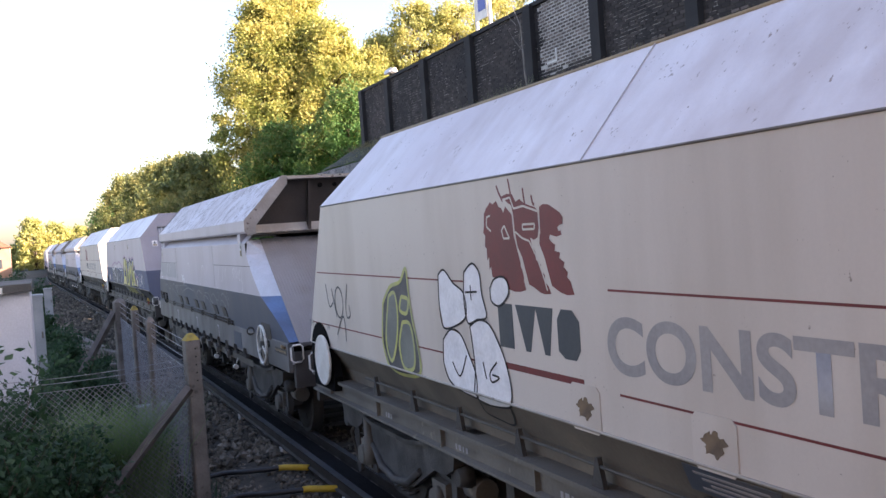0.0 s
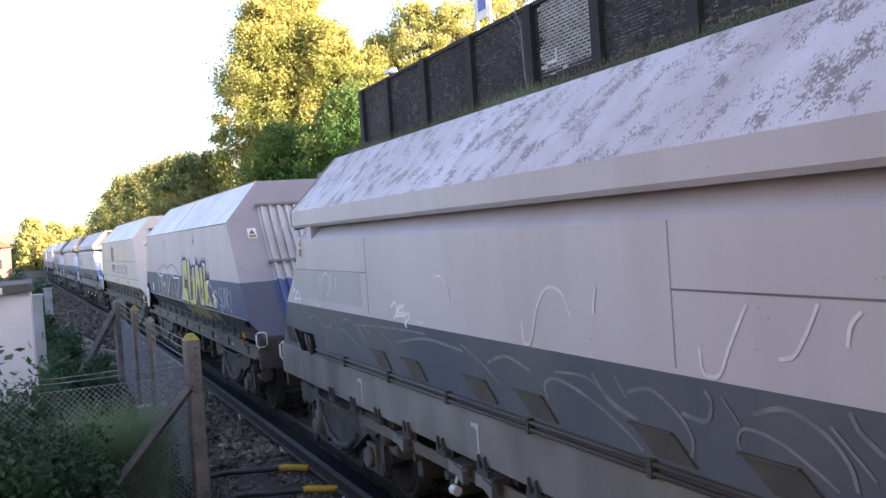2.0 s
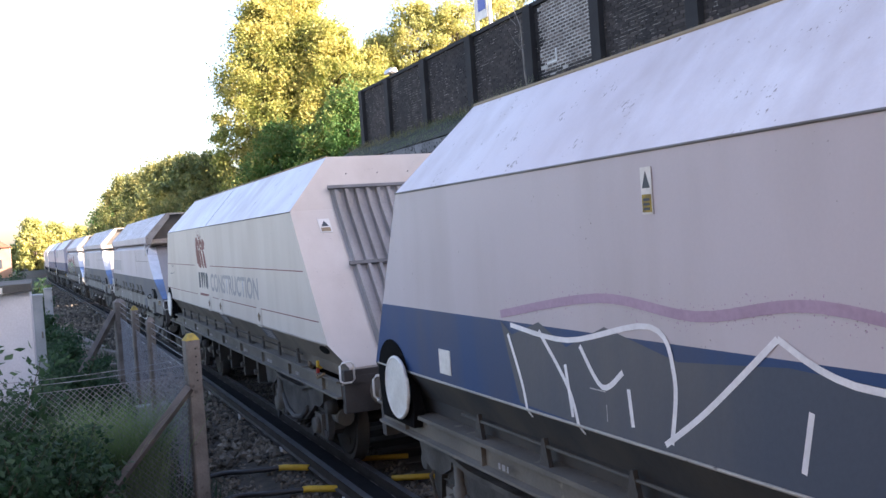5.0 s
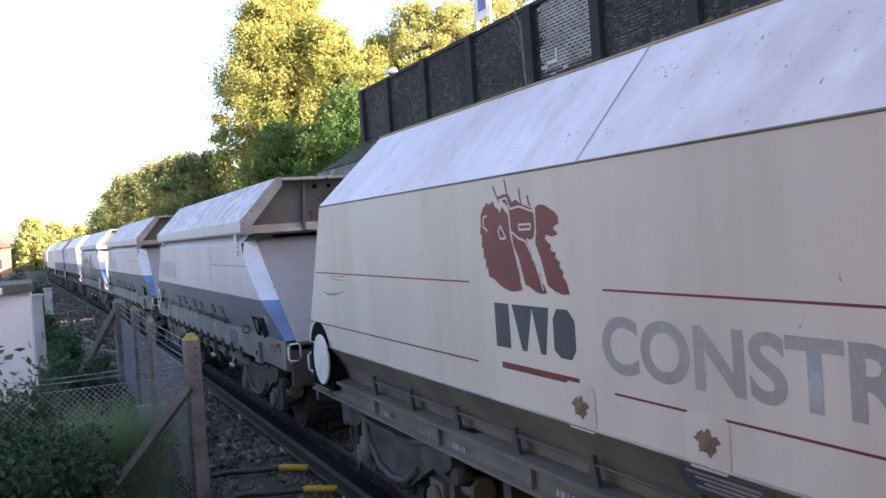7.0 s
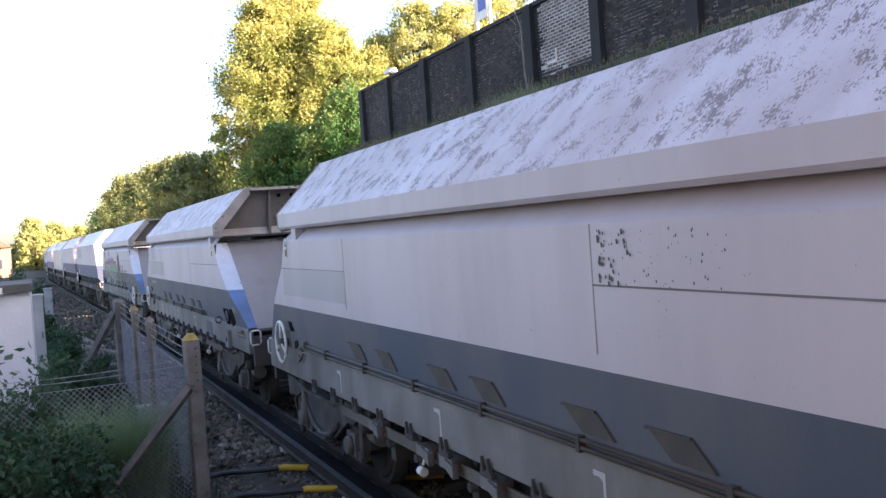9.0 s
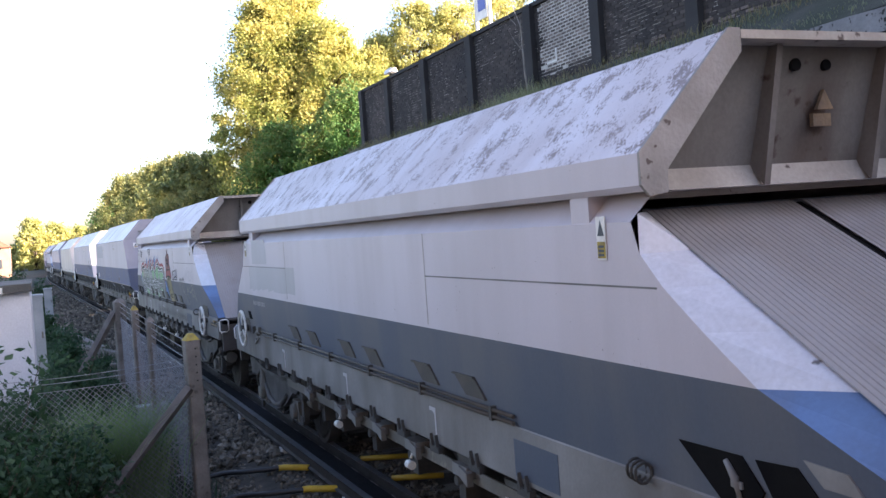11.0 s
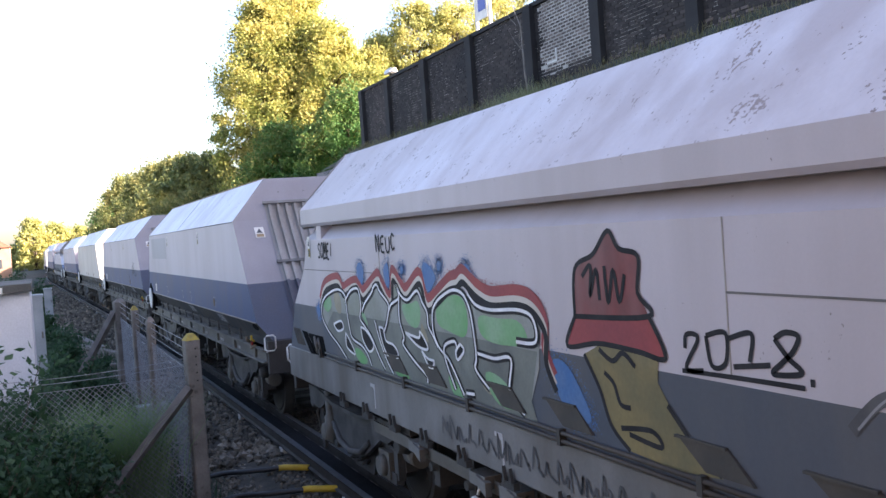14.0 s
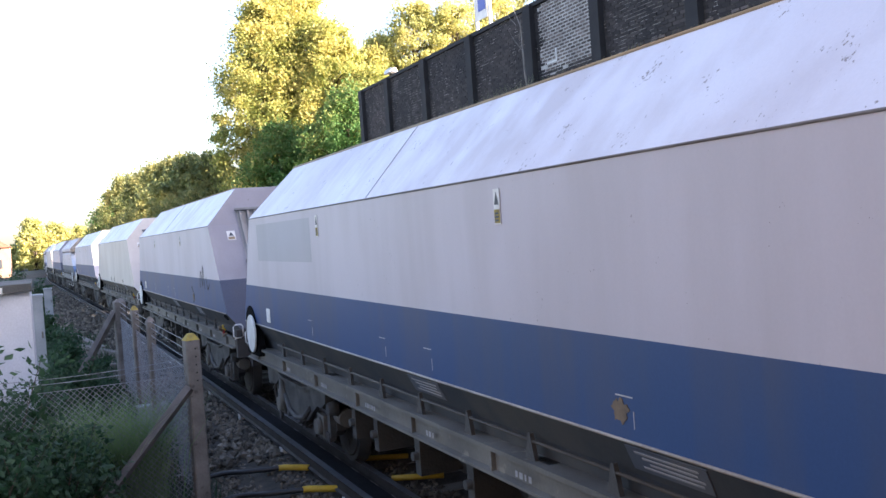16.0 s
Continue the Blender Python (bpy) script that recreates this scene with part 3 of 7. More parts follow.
for j, y, z in brick_rows():
    if in_clean(y + 0.1, z):
        ob = part("brick", lambda bm: box(bm, 0, 0.06, 0, 0.188, 0, 0.046), "brick_clean", bwall, key="brick")
        ob.location = (BX + 0.002 * (j % 3), y, z)
for j, y, z in brick_rows():
    if 5.55 < z < 6.0 - 0.02 * ((j * 7 + int(y * 5)) % 5) and 10.4 < y < 16.2 and (j * 13 + int(y * 31)) % 3:
        ob = part("brick", lambda bm: box(bm, 0, 0.06, 0, 0.194, 0, 0.050), "brick_clean", bwall, key="brick")
        ob.location = (BX - 0.012, y, z)
for y in (31.75, 29.1, 25.9, 22.65, 19.35, 16.5, 13.4, 10.3, 7.2):
    part("pilaster", lambda bm: prism(bm, [(BX - 0.13, y - 0.17), (BX - 0.13, y + 0.17), (BX + 0.1, y + 0.17), (BX + 0.1, y - 0.17)], "z", 5.3, 7.74), "coping", bwall, "black brick pilaster")
part("coping", lambda bm: box(bm, BX - 0.05, BX + 0.45, -60, 32, 7.68, 7.78), "coping", bwall, "black coping course")


def painted_mark(bm):
    box(bm, BX - 0.012, BX, 18.28, 18.32, 6.25, 6.55)
    box(bm, BX - 0.012, BX, 18.32, 18.72, 6.25, 6.29)


part("painted_mark", painted_mark, "ivory", bwall, "white painted angle mark")


# ---- plants ----
def blade(bm, x, y, z, h, lean, a, w):
    dx, dy = math.cos(a), math.sin(a)
    p = Vector((x, y, z))
    mid = p + Vector((dx * lean * 0.35, dy * lean * 0.35, h * 0.6))
    tip = p + Vector((dx * lean, dy * lean, h))
    s = Vector((-dy, dx, 0)) * w
    v = [bm.verts.new(q) for q in (p - s, p + s, mid + s * 0.7, mid - s * 0.7, tip)]
    bm.faces.new((v[0], v[1], v[2], v[3]))
    bm.faces.new((v[3], v[2], v[4]))


def grass(count, seed, place, h, w):
    def build(bm):
        rnd = random.Random(seed)
        for i in range(count):
            x, y, z, k = place(rnd)
            hh = h * k * rnd.uniform(0.5, 1.3)
            blade(bm, x, y, z, hh, hh * rnd.uniform(0.1, 0.9), rnd.random() * 6.283, w * rnd.uniform(0.6, 1.4))
    return build


def bank_place(rnd):
    while True:
        x, y = RX + 1.5 * rnd.random(), 7 + 25 * rnd.random()
        if rnd.random() < 0.35 + 0.65 * max(0, noise.noise((x, y * 0.5, 9)) + 0.3):
            return x, y, 4.98 + (x - RX) * 0.55, 0.6 + max(0, noise.noise((x * 0.4, y * 0.35, 2)) * 2.0)


whole("bank_grass", grass(5000, 3, bank_place, 0.07, 0.005), "leaf_pale", "long pale green grass on the narrow bank", "grass", kind="stuff")
whole("dry_bank_grass", grass(3600, 4, lambda r: (BX - 0.9 * r.random() ** 1.2, 7 + 25 * r.random(), 5.5 + 0.15 * r.random(), 0.9), 0.15, 0.006), "leaf_straw", "dry straw-coloured grass at the brick wall's foot", "grass", kind="stuff")


def tuft_place(rnd):
    return RX + 0.25 + rnd.gauss(0, 0.3), 17.5 + rnd.gauss(0, 0.7), 5.05, rnd.uniform(0.4, 0.9)


whole("grass_tuft", grass(2200, 6, tuft_place, 0.55, 0.0055), "leaf_pale", "tall pale grass tuft hanging over the retaining wall", "grass", kind="stuff")


SAP = [(19.07, 6.07), (19.24, 7.24), (19.60, 7.83)]


def sapling(bm):
    x = BX - 0.35
    tube(bm, [(x, SAP[0][0], 5.55), (x, SAP[0][0] + 0.1, SAP[0][1]), (x, SAP[1][0], SAP[1][1]), (x, SAP[2][0], SAP[2][1])], [0.028, 0.024, 0.016, 0.006], 6)
    for k, (f, dy, dz) in enumerate(((0.35, 0.35, 0.5), (0.5, -0.3, 0.45), (0.7, 0.3, 0.4), (0.8, -0.2, 0.4))):
        y, z = SAP[0][0] + (SAP[2][0] - SAP[0][0]) * f, SAP[0][1] + (SAP[2][1] - SAP[0][1]) * f
        tube(bm, [(x, y, z), (x - 0.05, y + dy * 0.6, z + dz * 0.5), (x - 0.1, y + dy, z + dz)], [0.010, 0.007, 0.003], 5)


whole("sapling", sapling, "pale_bark", "bare thin sapling growing against the brick wall", "sapling")


def leaf(bm, c, size, rnd):
    q = Euler((rnd.uniform(-1.2, 1.2), rnd.uniform(-1.2, 1.2), rnd.random() * 6.283)).to_matrix()
    v = [bm.verts.new(c + q @ (Vector(p) * size)) for p in ((-1, 0, 0.12), (0, -0.55, 0), (1, 0, 0.12), (0, 0.55, 0))]
    bm.faces.new(v)


def tree(x, y, height, width, mat, seed, label, leaves=14000, size=0.16, group="trees behind the wall", low=0.12, base=0.0, category="tree", lumps=60):
    """A tapered trunk, limbs, and a crown of many leaf clumps at the limbs' ends."""
    rnd = random.Random(seed)
    t = thing("tree", label, category, group, pose(x, y, base))
    ends = []
    lumps = int(lumps * 2.6)
    for i in range(lumps):
        h = low + (1 - low) * (i + rnd.random()) / lumps
        k = (h - low) / (1 - low)
        r = width * (0.35 + 0.65 * math.sin(math.pi * min(1, 0.18 + k * 0.80)) ) * math.sqrt(rnd.random() * 0.9 + 0.1) * (1.0 if k < 0.65 else 1.0 - 0.35 * (k - 0.65) / 0.35)
        a = rnd.random() * 6.283
        ends.append(Vector((r * math.cos(a), r * math.sin(a), h * height)))

    def wood(bm):
        tube(bm, [(0, 0, -0.3), (0.1, 0, height * 0.3), (-0.1, 0.1, height * 0.6), (0, 0, height * 0.9)], [0.03 * height, 0.022 * height, 0.013 * height, 0.003 * height], 8)
        for e in ends[::4]:
            z0 = max(0.08 * height, e.z - e.xy.length * 0.7)
            s = Vector((0, 0, z0))
            tube(bm, [s, s.lerp(e, 0.5) + Vector((0, 0, 0.02 * height)), e], [0.009 * height, 0.005 * height, 0.0015 * height], 5)
    part("trunk", wood, "bark", t)

    def crown(bm):
        per = leaves // lumps
        for e in ends:
            sp = width * rnd.uniform(0.09, 0.23)
            for k in range(per):
                d = Vector((rnd.gauss(0, 1), rnd.gauss(0, 1), rnd.gauss(0, 0.8)))
                leaf(bm, e + d * sp * 0.62, size * rnd.uniform(0.6, 1.4), rnd)
    part("crown", crown, mat, t)
    return t


def shrub(x, y, z, height, width, mat, seed, label, leaves=2600, size=0.035, stems=14):
    rnd = random.Random(seed)
    t = thing("shrub", label, "shrub", "shrubs by the fence", pose(x, y, z))
    tips = []
    for i in range(stems):
        a, r = rnd.random() * 6.283, width * math.sqrt(rnd.random())
        tips.append(Vector((r * math.cos(a), r * math.sin(a), height * rnd.uniform(0.45, 1.0))))

    def wood(bm):
        for e in tips:
            b = Vector((e.x * 0.25, e.y * 0.25, -0.05))
            tube(bm, [b, b.lerp(e, 0.5) + Vector((0, 0, 0.08 * height)), e], [0.012, 0.008, 0.003], 5)
    part("stem", wood, "bark", t)

    def foliage(bm):
        for k in range(leaves):
            e = tips[k % stems]
            f = rnd.random() ** 0.7
            c = Vector((e.x * 0.25, e.y * 0.25, 0)).lerp(e, f) + Vector((rnd.gauss(0, 0.1), rnd.gauss(0, 0.1), rnd.gauss(0, 0.07))) * (0.6 + height * 0.5)
            if c.z > 0:
                leaf(bm, c, size * rnd.uniform(0.6, 1.5), rnd)
    part("foliage", foliage, mat, t)
    return t


tree(14.3, 60, 15.4, 3.6, "leaf_autumn", 11, "tall broad tree turning yellow in autumn light", 66000, 0.100, low=0.10, base=2.5, lumps=150)
tree(16.7, 61, 15.4, 3.7, "leaf_autumn", 12, "tall yellow-green tree in autumn light", 66000, 0.100, low=0.12, base=4.0, lumps=150)
tree(18.0, 58, 11.6, 3.0, "leaf_autumn", 18, "broad yellow-green tree beside the boundary wall", 46000, 0.100, low=0.10, base=4.6, lumps=110)
tree(21.6, 60, 10.2, 2.9, "leaf_autumn", 22, "yellow-green tree between taller ones", 36000, 0.098, low=0.05, base=4.6, lumps=80)
tree(20.2, 56, 8.2, 2.8, "leaf_autumn", 21, "broad yellow-green tree beside the boundary wall", 34000, 0.098, low=0.05, base=4.6, lumps=80)
tree(23.2, 63, 11.6, 3.2, "leaf_yellow", 23, "bushy tree with bright yellow leaves", 36000, 0.104, low=0.05, base=4.7, lumps=80)
tree(13.2, 53, 7.0, 2.7, "leaf_green", 13, "dense green tree at the foot of taller ones", 34000, 0.095, low=0.02, base=2.0, lumps=80)
tree(16.4, 50, 6.5, 3.0, "leaf_green", 14, "dense green tree near the end of the wall", 34000, 0.095, low=0.02, base=4.0, lumps=80)
tree(17.4, 45, 4.4, 2.0, "leaf_green", 19, "small green tree at the end of the wall", 20000, 0.084, low=0.02, base=4.6, lumps=50)
tree(24.8, 60, 13.4, 3.2, "leaf_yellow", 15, "slender tree with bright yellow leaves", 30000, 0.104, low=0.1, base=4.7, lumps=70)
tree(27.6, 59, 13.2, 3.6, "leaf_yellow", 16, "slender tree with bright yellow leaves", 30000, 0.104, low=0.1, base=4.7, lumps=70)
tree(31, 60, 15, 3.3, "leaf_yellow", 17, "slender tree with bright yellow leaves", 25600, 0.109, low=0.1, base=4.7, lumps=60)
tree(36, 62, 17, 4, "leaf_yellow", 20, "slender tree with bright yellow leaves", 19200, 0.109, low=0.1, base=4.7, lumps=60)
for k, (x, y, h, w, mt) in enumerate(((11.4, 66, 8.8, 2.7, "leaf_mixed"), (11.4, 75, 9.6, 3.0, "leaf_mixed"), (11.5, 85, 10.4, 3.4, "leaf_mixed"), (11.3, 96, 10.7, 3.6, "leaf_mixed"), (10.9, 108, 10.9, 3.8, "leaf_mixed"),
                                      (10.3, 120, 11.4, 4.0, "leaf_mixed"), (9.9, 132, 10.6, 4.0, "leaf_green"), (10.0, 146, 9.0, 4.0, "leaf_mixed"))):
    tree(x, y, h - 0.5, w, mt, 30 + k, "leafy lineside tree in a row along the cutting", 20000, 0.145, "trees along the cutting", low=0.02, base=0.4, lumps=70)
for k, (x, y, h, w) in enumerate(((-0.8, 200, 9.6, 4), (3.5, 205, 8.5, 4.5), (8, 210, 7.8, 4.5), (13, 200, 8.0, 5), (-4.5, 210, 5, 3))):
    tree(x, y, h, w, "leaf_yellow", 50 + k, "distant sunlit yellow tree", 7000, 0.3, "distant trees", low=0.03, lumps=50)

# ---- fence and lineside things ----
FX = 1.40


def concrete_post(y, top, width, label, yellow=True, x=FX, holes=True):
    p = thing("fence_post", label, "fence post", "concrete fence posts", pose(x, y, 0, 0, 0, 8))
    w = width / 2
    ch = 0.015

    def shaft(bm):
        prism(bm, [(-w + ch, -w), (w - ch, -w), (w, -w + ch), (w, w - ch), (w - ch, w), (-w + ch, w), (-w, w - ch), (-w, -w + ch)], "z", -0.4, top - 0.07)
    part("shaft", shaft, "post", p, key=("shaft", top, width))

    def cap(bm):
        lo = [bm.verts.new((sx * w, sy * w, top - 0.07)) for sx, sy in ((-1, -1), (1, -1), (1, 1), (-1, 1))]
        hi = [bm.verts.new((sx * w * 0.35, sy * w * 0.35, top)) for sx, sy in ((-1, -1), (1, -1), (1, 1), (-1, 1))]
        bm.faces.new(hi)
        for i in range(4):
            bm.faces.new((lo[i], lo[(i + 1) % 4], hi[(i + 1) % 4], hi[i]))
    part("cap", cap, "lichen" if yellow else "post", p, "cap grown over with yellow lichen" if yellow else "", key=("cap", top, width))
    if holes:
        for k in range(5):
            part("hole", lambda bm: tube(bm, [(0, -w - 0.002, 0), (0, -w + 0.01, 0)], 0.009, 8), "hole", p, key=("hole", width)).location = (0.02, 0, top - 0.16 - 0.085 * k)
    return p


concrete_post(10.2, 1.76, 0.155, "square concrete fence post with yellow lichen on its cap")
concrete_post(14.25, 1.69, 0.115, "slim concrete fence post with a pale cap", False)
concrete_post(16.7, 1.73, 0.115, "slim concrete fence post with lichen on top")
concrete_post(20.1, 1.71, 0.22, "thick dark concrete straining post", False)


def brace(name, a, b, w, label):
    whole(name, lambda bm: tube(bm, [a, b], w, 4), "brace", label, "brace", "concrete braces")


brace("brace", (FX - 0.06, 10.1, 1.20), (0.0, 9.92, -0.25), 0.055, "slanting concrete brace against the corner post")
brace("brace", (FX - 0.1, 20.05, 1.45), (0.35, 20.0, -0.1), 0.08, "slanting concrete brace against the straining post")


def chain_link(along, height, z0, pitch=0.06, r=0.0038):
    """Diamond mesh in the plane of the y axis, from 0 to along."""
    def build(bm):
        n = int((along + height) / pitch)
        for d in (1, -1):
            for i in range(n + 1):
                c = i * pitch
                a0, a1 = max(0.0, c - height), min(along, c)
                if a1 - a0 < 0.01:
                    continue
                if d == 1:
                    p, q = (0, a0, z0 + c - a0), (0, a1, z0 + c - a1)
                else:
                    p, q = (0, along - a0, z0 + c - a0), (0, along - a1, z0 + c - a1)
                x = 0.003 * d
                tube(bm, [(x, p[1], p[2]), (x, q[1], q[2])], r, 3)
    return build


def wire_fence(label, m, along, height, z0, strands):
    f = thing("wire_fence", label, "fence", "chain-link fences", m)
    part("mesh", chain_link(along, height, z0, r=0.0013 if along > 5 else 0.0034), "wire", f, "chain-link mesh")
    for z, sag in strands:
        part("strand", lambda bm: tube(bm, [(0, along * k / 8, z - sag * 4 * (k / 8) * (1 - k / 8)) for k in range(9)], 0.004, 5), "wire", f)
    return f


wire_fence("sagging galvanised chain-link fence along the track", pose(FX, 10.25, 0), 9.8, 1.42, -0.1, [(1.33, 0.02), (1.45, 0.03), (1.55, 0.02), (1.65, 0.03)])
wire_fence("chain-link fence from the corner post towards the hut", pose(FX - 0.05, 10.2, 0, 0, 0, 90), 2.4, 1.42, -0.1, [(1.32, 0.0), (1.43, 0.03), (1.50, 0.05)])


def hut():
    h = thing("hut", "small white rendered lineside hut with a flat grey roof", "hut")
    part("wall", lambda bm: box(bm, -2.6, -0.17, 14.0, 16.4, -0.3, 2.22), "hut", h)
    part("roof", lambda bm: box(bm, -2.68, -0.145, 13.9, 16.5, 2.22, 2.33), "felt", h, "flat grey felt roof slab")
    part("bracket", lambda bm: box(bm, -0.62, -0.50, 13.8, 13.9, 2.22, 2.30), "ivory", h)


hut()


def cabinet(x0, x1, y0, y1, z1, label):
    c = thing("equipment_cabinet", label, "cabinet", "trackside cabinets")
    part("body", lambda bm: box(bm, x0, x1, y0, y1, -0.2, z1), "cabinet", c)
    part("lid", lambda bm: box(bm, x0 - 0.02, x1 + 0.02, y0 - 0.03, y1 + 0.03, z1, z1 + 0.04), "cabinet", c)
    part("handle", lambda bm: box(bm, x1 - 0.06, x1 - 0.03, y0 - 0.03, y0, z1 * 0.6, z1 * 0.6 + 0.12), "frame", c)


cabinet(-0.75, -0.02, 19.0, 19.5, 1.93, "grey trackside equipment cabinet behind the hut")
cabinet(0.02, 0.32, 40.0, 40.4, 1.35, "pale trackside box on a post by the line")
cabinet(1.2, 1.6, 14.9, 15.1, 0.25, "low pale box beside the track")

shrub(-0.75, 10.3, -0.1, 1.75, 0.75, "leaf_shrub", 71, "straggly dark green shrub in front of the hut", 3400, 0.04, 18)
shrub(-0.95, 9.9, -0.1, 2.0, 0.45, "leaf_shrub", 70, "tall straggly shrub with long dark leaves", 900, 0.07, 12)
shrub(-0.15, 9.4, -0.1, 1.15, 0.75, "leaf_shrub", 72, "dense green bramble bush beside the fence", 4200, 0.035, 18)
shrub(0.55, 11.1, -0.15, 0.7, 0.5, "leaf_shrub", 73, "low dark bramble bush", 3400, 0.032, 16)
shrub(-0.75, 8.9, -0.1, 1.25, 0.7, "leaf_shrub", 74, "dense green bramble bush beside the fence", 3800, 0.035, 18)
shrub(-0.5, 12.2, -0.1, 1.35, 0.6, "leaf_shrub", 80, "dense green weeds at the hut's wall", 4200, 0.035, 18)
shrub(-0.1, 11.2, -0.1, 0.95, 0.55, "leaf_shrub", 81, "dense green weeds behind the mesh", 4200, 0.032, 18)
shrub(0.15, 12.6, -0.1, 1.0, 0.6, "leaf_shrub", 75, "leafy green weeds behind the fence", 3000, 0.035, 14)
shrub(0.85, 12.0, -0.1, 0.5, 0.5, "leaf_shrub", 76, "leafy green weeds behind the fence", 2200, 0.03, 14)
shrub(0.3, 17.5, -0.1, 0.9, 0.55, "leaf_shrub", 77, "leafy green weeds behind the fence", 2600, 0.04, 14)
shrub(0.25, 22.5, -0.1, 0.8, 0.6, "leaf_shrub", 78, "leafy green weeds near the cabinet", 2200, 0.045, 12)
shrub(0.1, 27, -0.1, 0.8, 0.7, "leaf_shrub", 79, "leafy green weeds near the cabinet", 2000, 0.05, 12)
for k, (x, y, h, w) in enumerate(((0.55, 15.2, 0.55, 0.5), (-0.1, 16.6, 0.9, 0.5), (0.75, 18.6, 0.5, 0.5), (0.1, 20.5, 0.75, 0.5), (0.9, 23.0, 0.35, 0.5), (0.2, 25.0, 0.6, 0.6), (0.15, 31.0, 0.7, 0.7), (-0.1, 36.0, 0.9, 0.8), (-0.3, 44.0, 1.1, 1.0), (-0.8, 54.0, 1.6, 1.4), (-2.2, 66.0, 2.0, 1.8))):
    shrub(x, y, -0.12, h, w, "leaf_shrub", 90 + k, "leafy green weeds on the cinders", 1900, 0.03 + 0.0007 * y, 12)
whole("weeds", grass(7000, 9, lambda r: (-1.2 + 2.8 * r.random(), 7.5 + 26 * r.random() ** 1.4, -0.12, 0.7), 0.3, 0.006), "leaf_shrub", "low green weeds over the cinders", "weeds", kind="stuff")
whole("pale_grass", grass(4200, 10, lambda r: (0.50 + r.gauss(0, 0.22), 10.40 + abs(r.gauss(0, 0.15)), -0.1, 1.0), 0.98, 0.006), "leaf_fresh", "feathery pale grass clump behind the mesh", "grass", kind="stuff")


def litter(bm):
    rnd = random.Random(12)
    for i in range(70):
        x, y = -0.5 + 2.0 * rnd.random(), 10.5 + 18 * rnd.random()
        r = rnd.uniform(0.03, 0.09)
        prism(bm, [(x - r, y - r * 0.6), (x + r * 0.8, y - r * 0.7), (x + r, y + r * 0.5), (x - r * 0.6, y + r)], "z", -0.12, -0.08 + r * 0.4)


whole("rubble", litter, "sleeper", "pale stones and rubbish scattered among the weeds", "rubble", kind="stuff")


def station_sign():
    s = thing("station_sign", "blue and white sign on two white poles behind the wall", "sign")
    for y in (28.25, 27.25):
        part("pole", lambda bm: tube(bm, [(14, y, 4.5), (14, y, 10.6)], 0.06, 10), "ivory", s)
    part("board", lambda bm: box(bm, 13.93, 13.97, 27.35, 28.15, 9.45, 10.4), "ivory", s)
    part("panel", lambda bm: box(bm, 13.915, 13.929, 27.42, 27.95, 9.72, 10.12), "sign_blue", s, "blue face panel")


station_sign()


def wall_lamp():
    s = thing("lamp", "small white lamp head just above the brick wall", "lamp")
    part("post", lambda bm: tube(bm, [(11.6, 30.4, 4.3), (11.6, 30.4, 8.15)], 0.04, 8), "frame", s)
    part("head", lambda bm: prism(bm, [(11.45, 8.13), (11.75, 8.13), (11.7, 8.28), (11.5, 8.28)], "y", 30.1, 30.7), "ivory", s)


wall_lamp()


def house(x, y, w, d, h, label):
    t = thing("house", label, "house", "distant houses", pose(x, y, 0))
    wl = part("wall", lambda bm: box(bm, -w, w, -d, d, -0.5, h), "house", t)
    part("roof", lambda bm: prism(bm, [(-w - 0.3, h), (w + 0.3, h), (0, h + w * 0.75)], "y", -d - 0.3, d + 0.3), "tiles", t)
    for zz in (1.2, 3.9):
        for xx in (-w * 0.55, w * 0.45):
            part("window", lambda bm: box(bm, xx - 0.6, xx + 0.6, -d - 0.05, -d + 0.05, zz, zz + 1.3), "glass", t)


house(-7.0, 152, 3, 4, 4.2, "distant red-brick house with a tiled roof in the sun")
house(-17, 158, 4, 5, 5.6, "distant red-brick house with a tiled roof in the sun")

# platform under the camera
whole("platform", lambda bm: box(bm, -9, 2.2, -110, 3.0, -0.3, 1.0), "platform", "paved station platform", "platform", kind="structure")

# unseen building beside the platform, added to cut sky light on the nearest wagon sides
SHADE_BUILDING = thing("unseen_shade_building", "unseen dark building added to cut sky light on the near wagons", "building", "", pose(-3.6, -17.5, 1.0))
part("wall", lambda bm: box(bm, -0.35, 0.0, -22, 22, -1.3, 6.8), "station", SHADE_BUILDING)
part("roof", lambda bm: prism(bm, [(-6.0, 6.8), (0.9, 6.8), (0.9, 7.05), (-6.0, 8.8)], "y", -22.3, 22.3), "felt", SHADE_BUILDING)
part("plinth", lambda bm: box(bm, 0.0, 0.05, -22, 20.4, 0, 0.5), "platform", SHADE_BUILDING)


# ---- the train ----
def strip(bm, rows, mats):
    """Quads between rows of points; mats[i] for the band between row i and i + 1."""
    vs = [[bm.verts.new(p) for p in r] for r in rows]
    for i in range(len(vs) - 1):
        for k in range(len(vs[i]) - 1):
            f = bm.faces.new((vs[i][k], vs[i][k + 1], vs[i + 1][k + 1], vs[i + 1][k]))
            f.material_index = mats[i]


# z, half width, front end, back end of the closed-end hopper
CLOSED = [(3.64, 0.79, -5.08, 5.08), (3.0, 1.38, -5.43, 5.43), (2.08, 1.38, -6.15, 5.93), (1.55, 1.38, -6.58, 6.22), (1.32, 1.23, -6.78, 6.5), (1.19, 1.20, -6.78, 6.5)]


def end_u(z, front=True):
    for (z1, w1, f1, b1), (z0, w0, f0, b0) in zip(CLOSED, CLOSED[1:]):
        if z0 <= z <= z1:
            t = (z1 - z) / (z1 - z0)
            return f1 + (f0 - f1) * t if front else b1 + (b0 - b1) * t
    return CLOSED[-1][2 if front else 3]


def closed_body(bm):
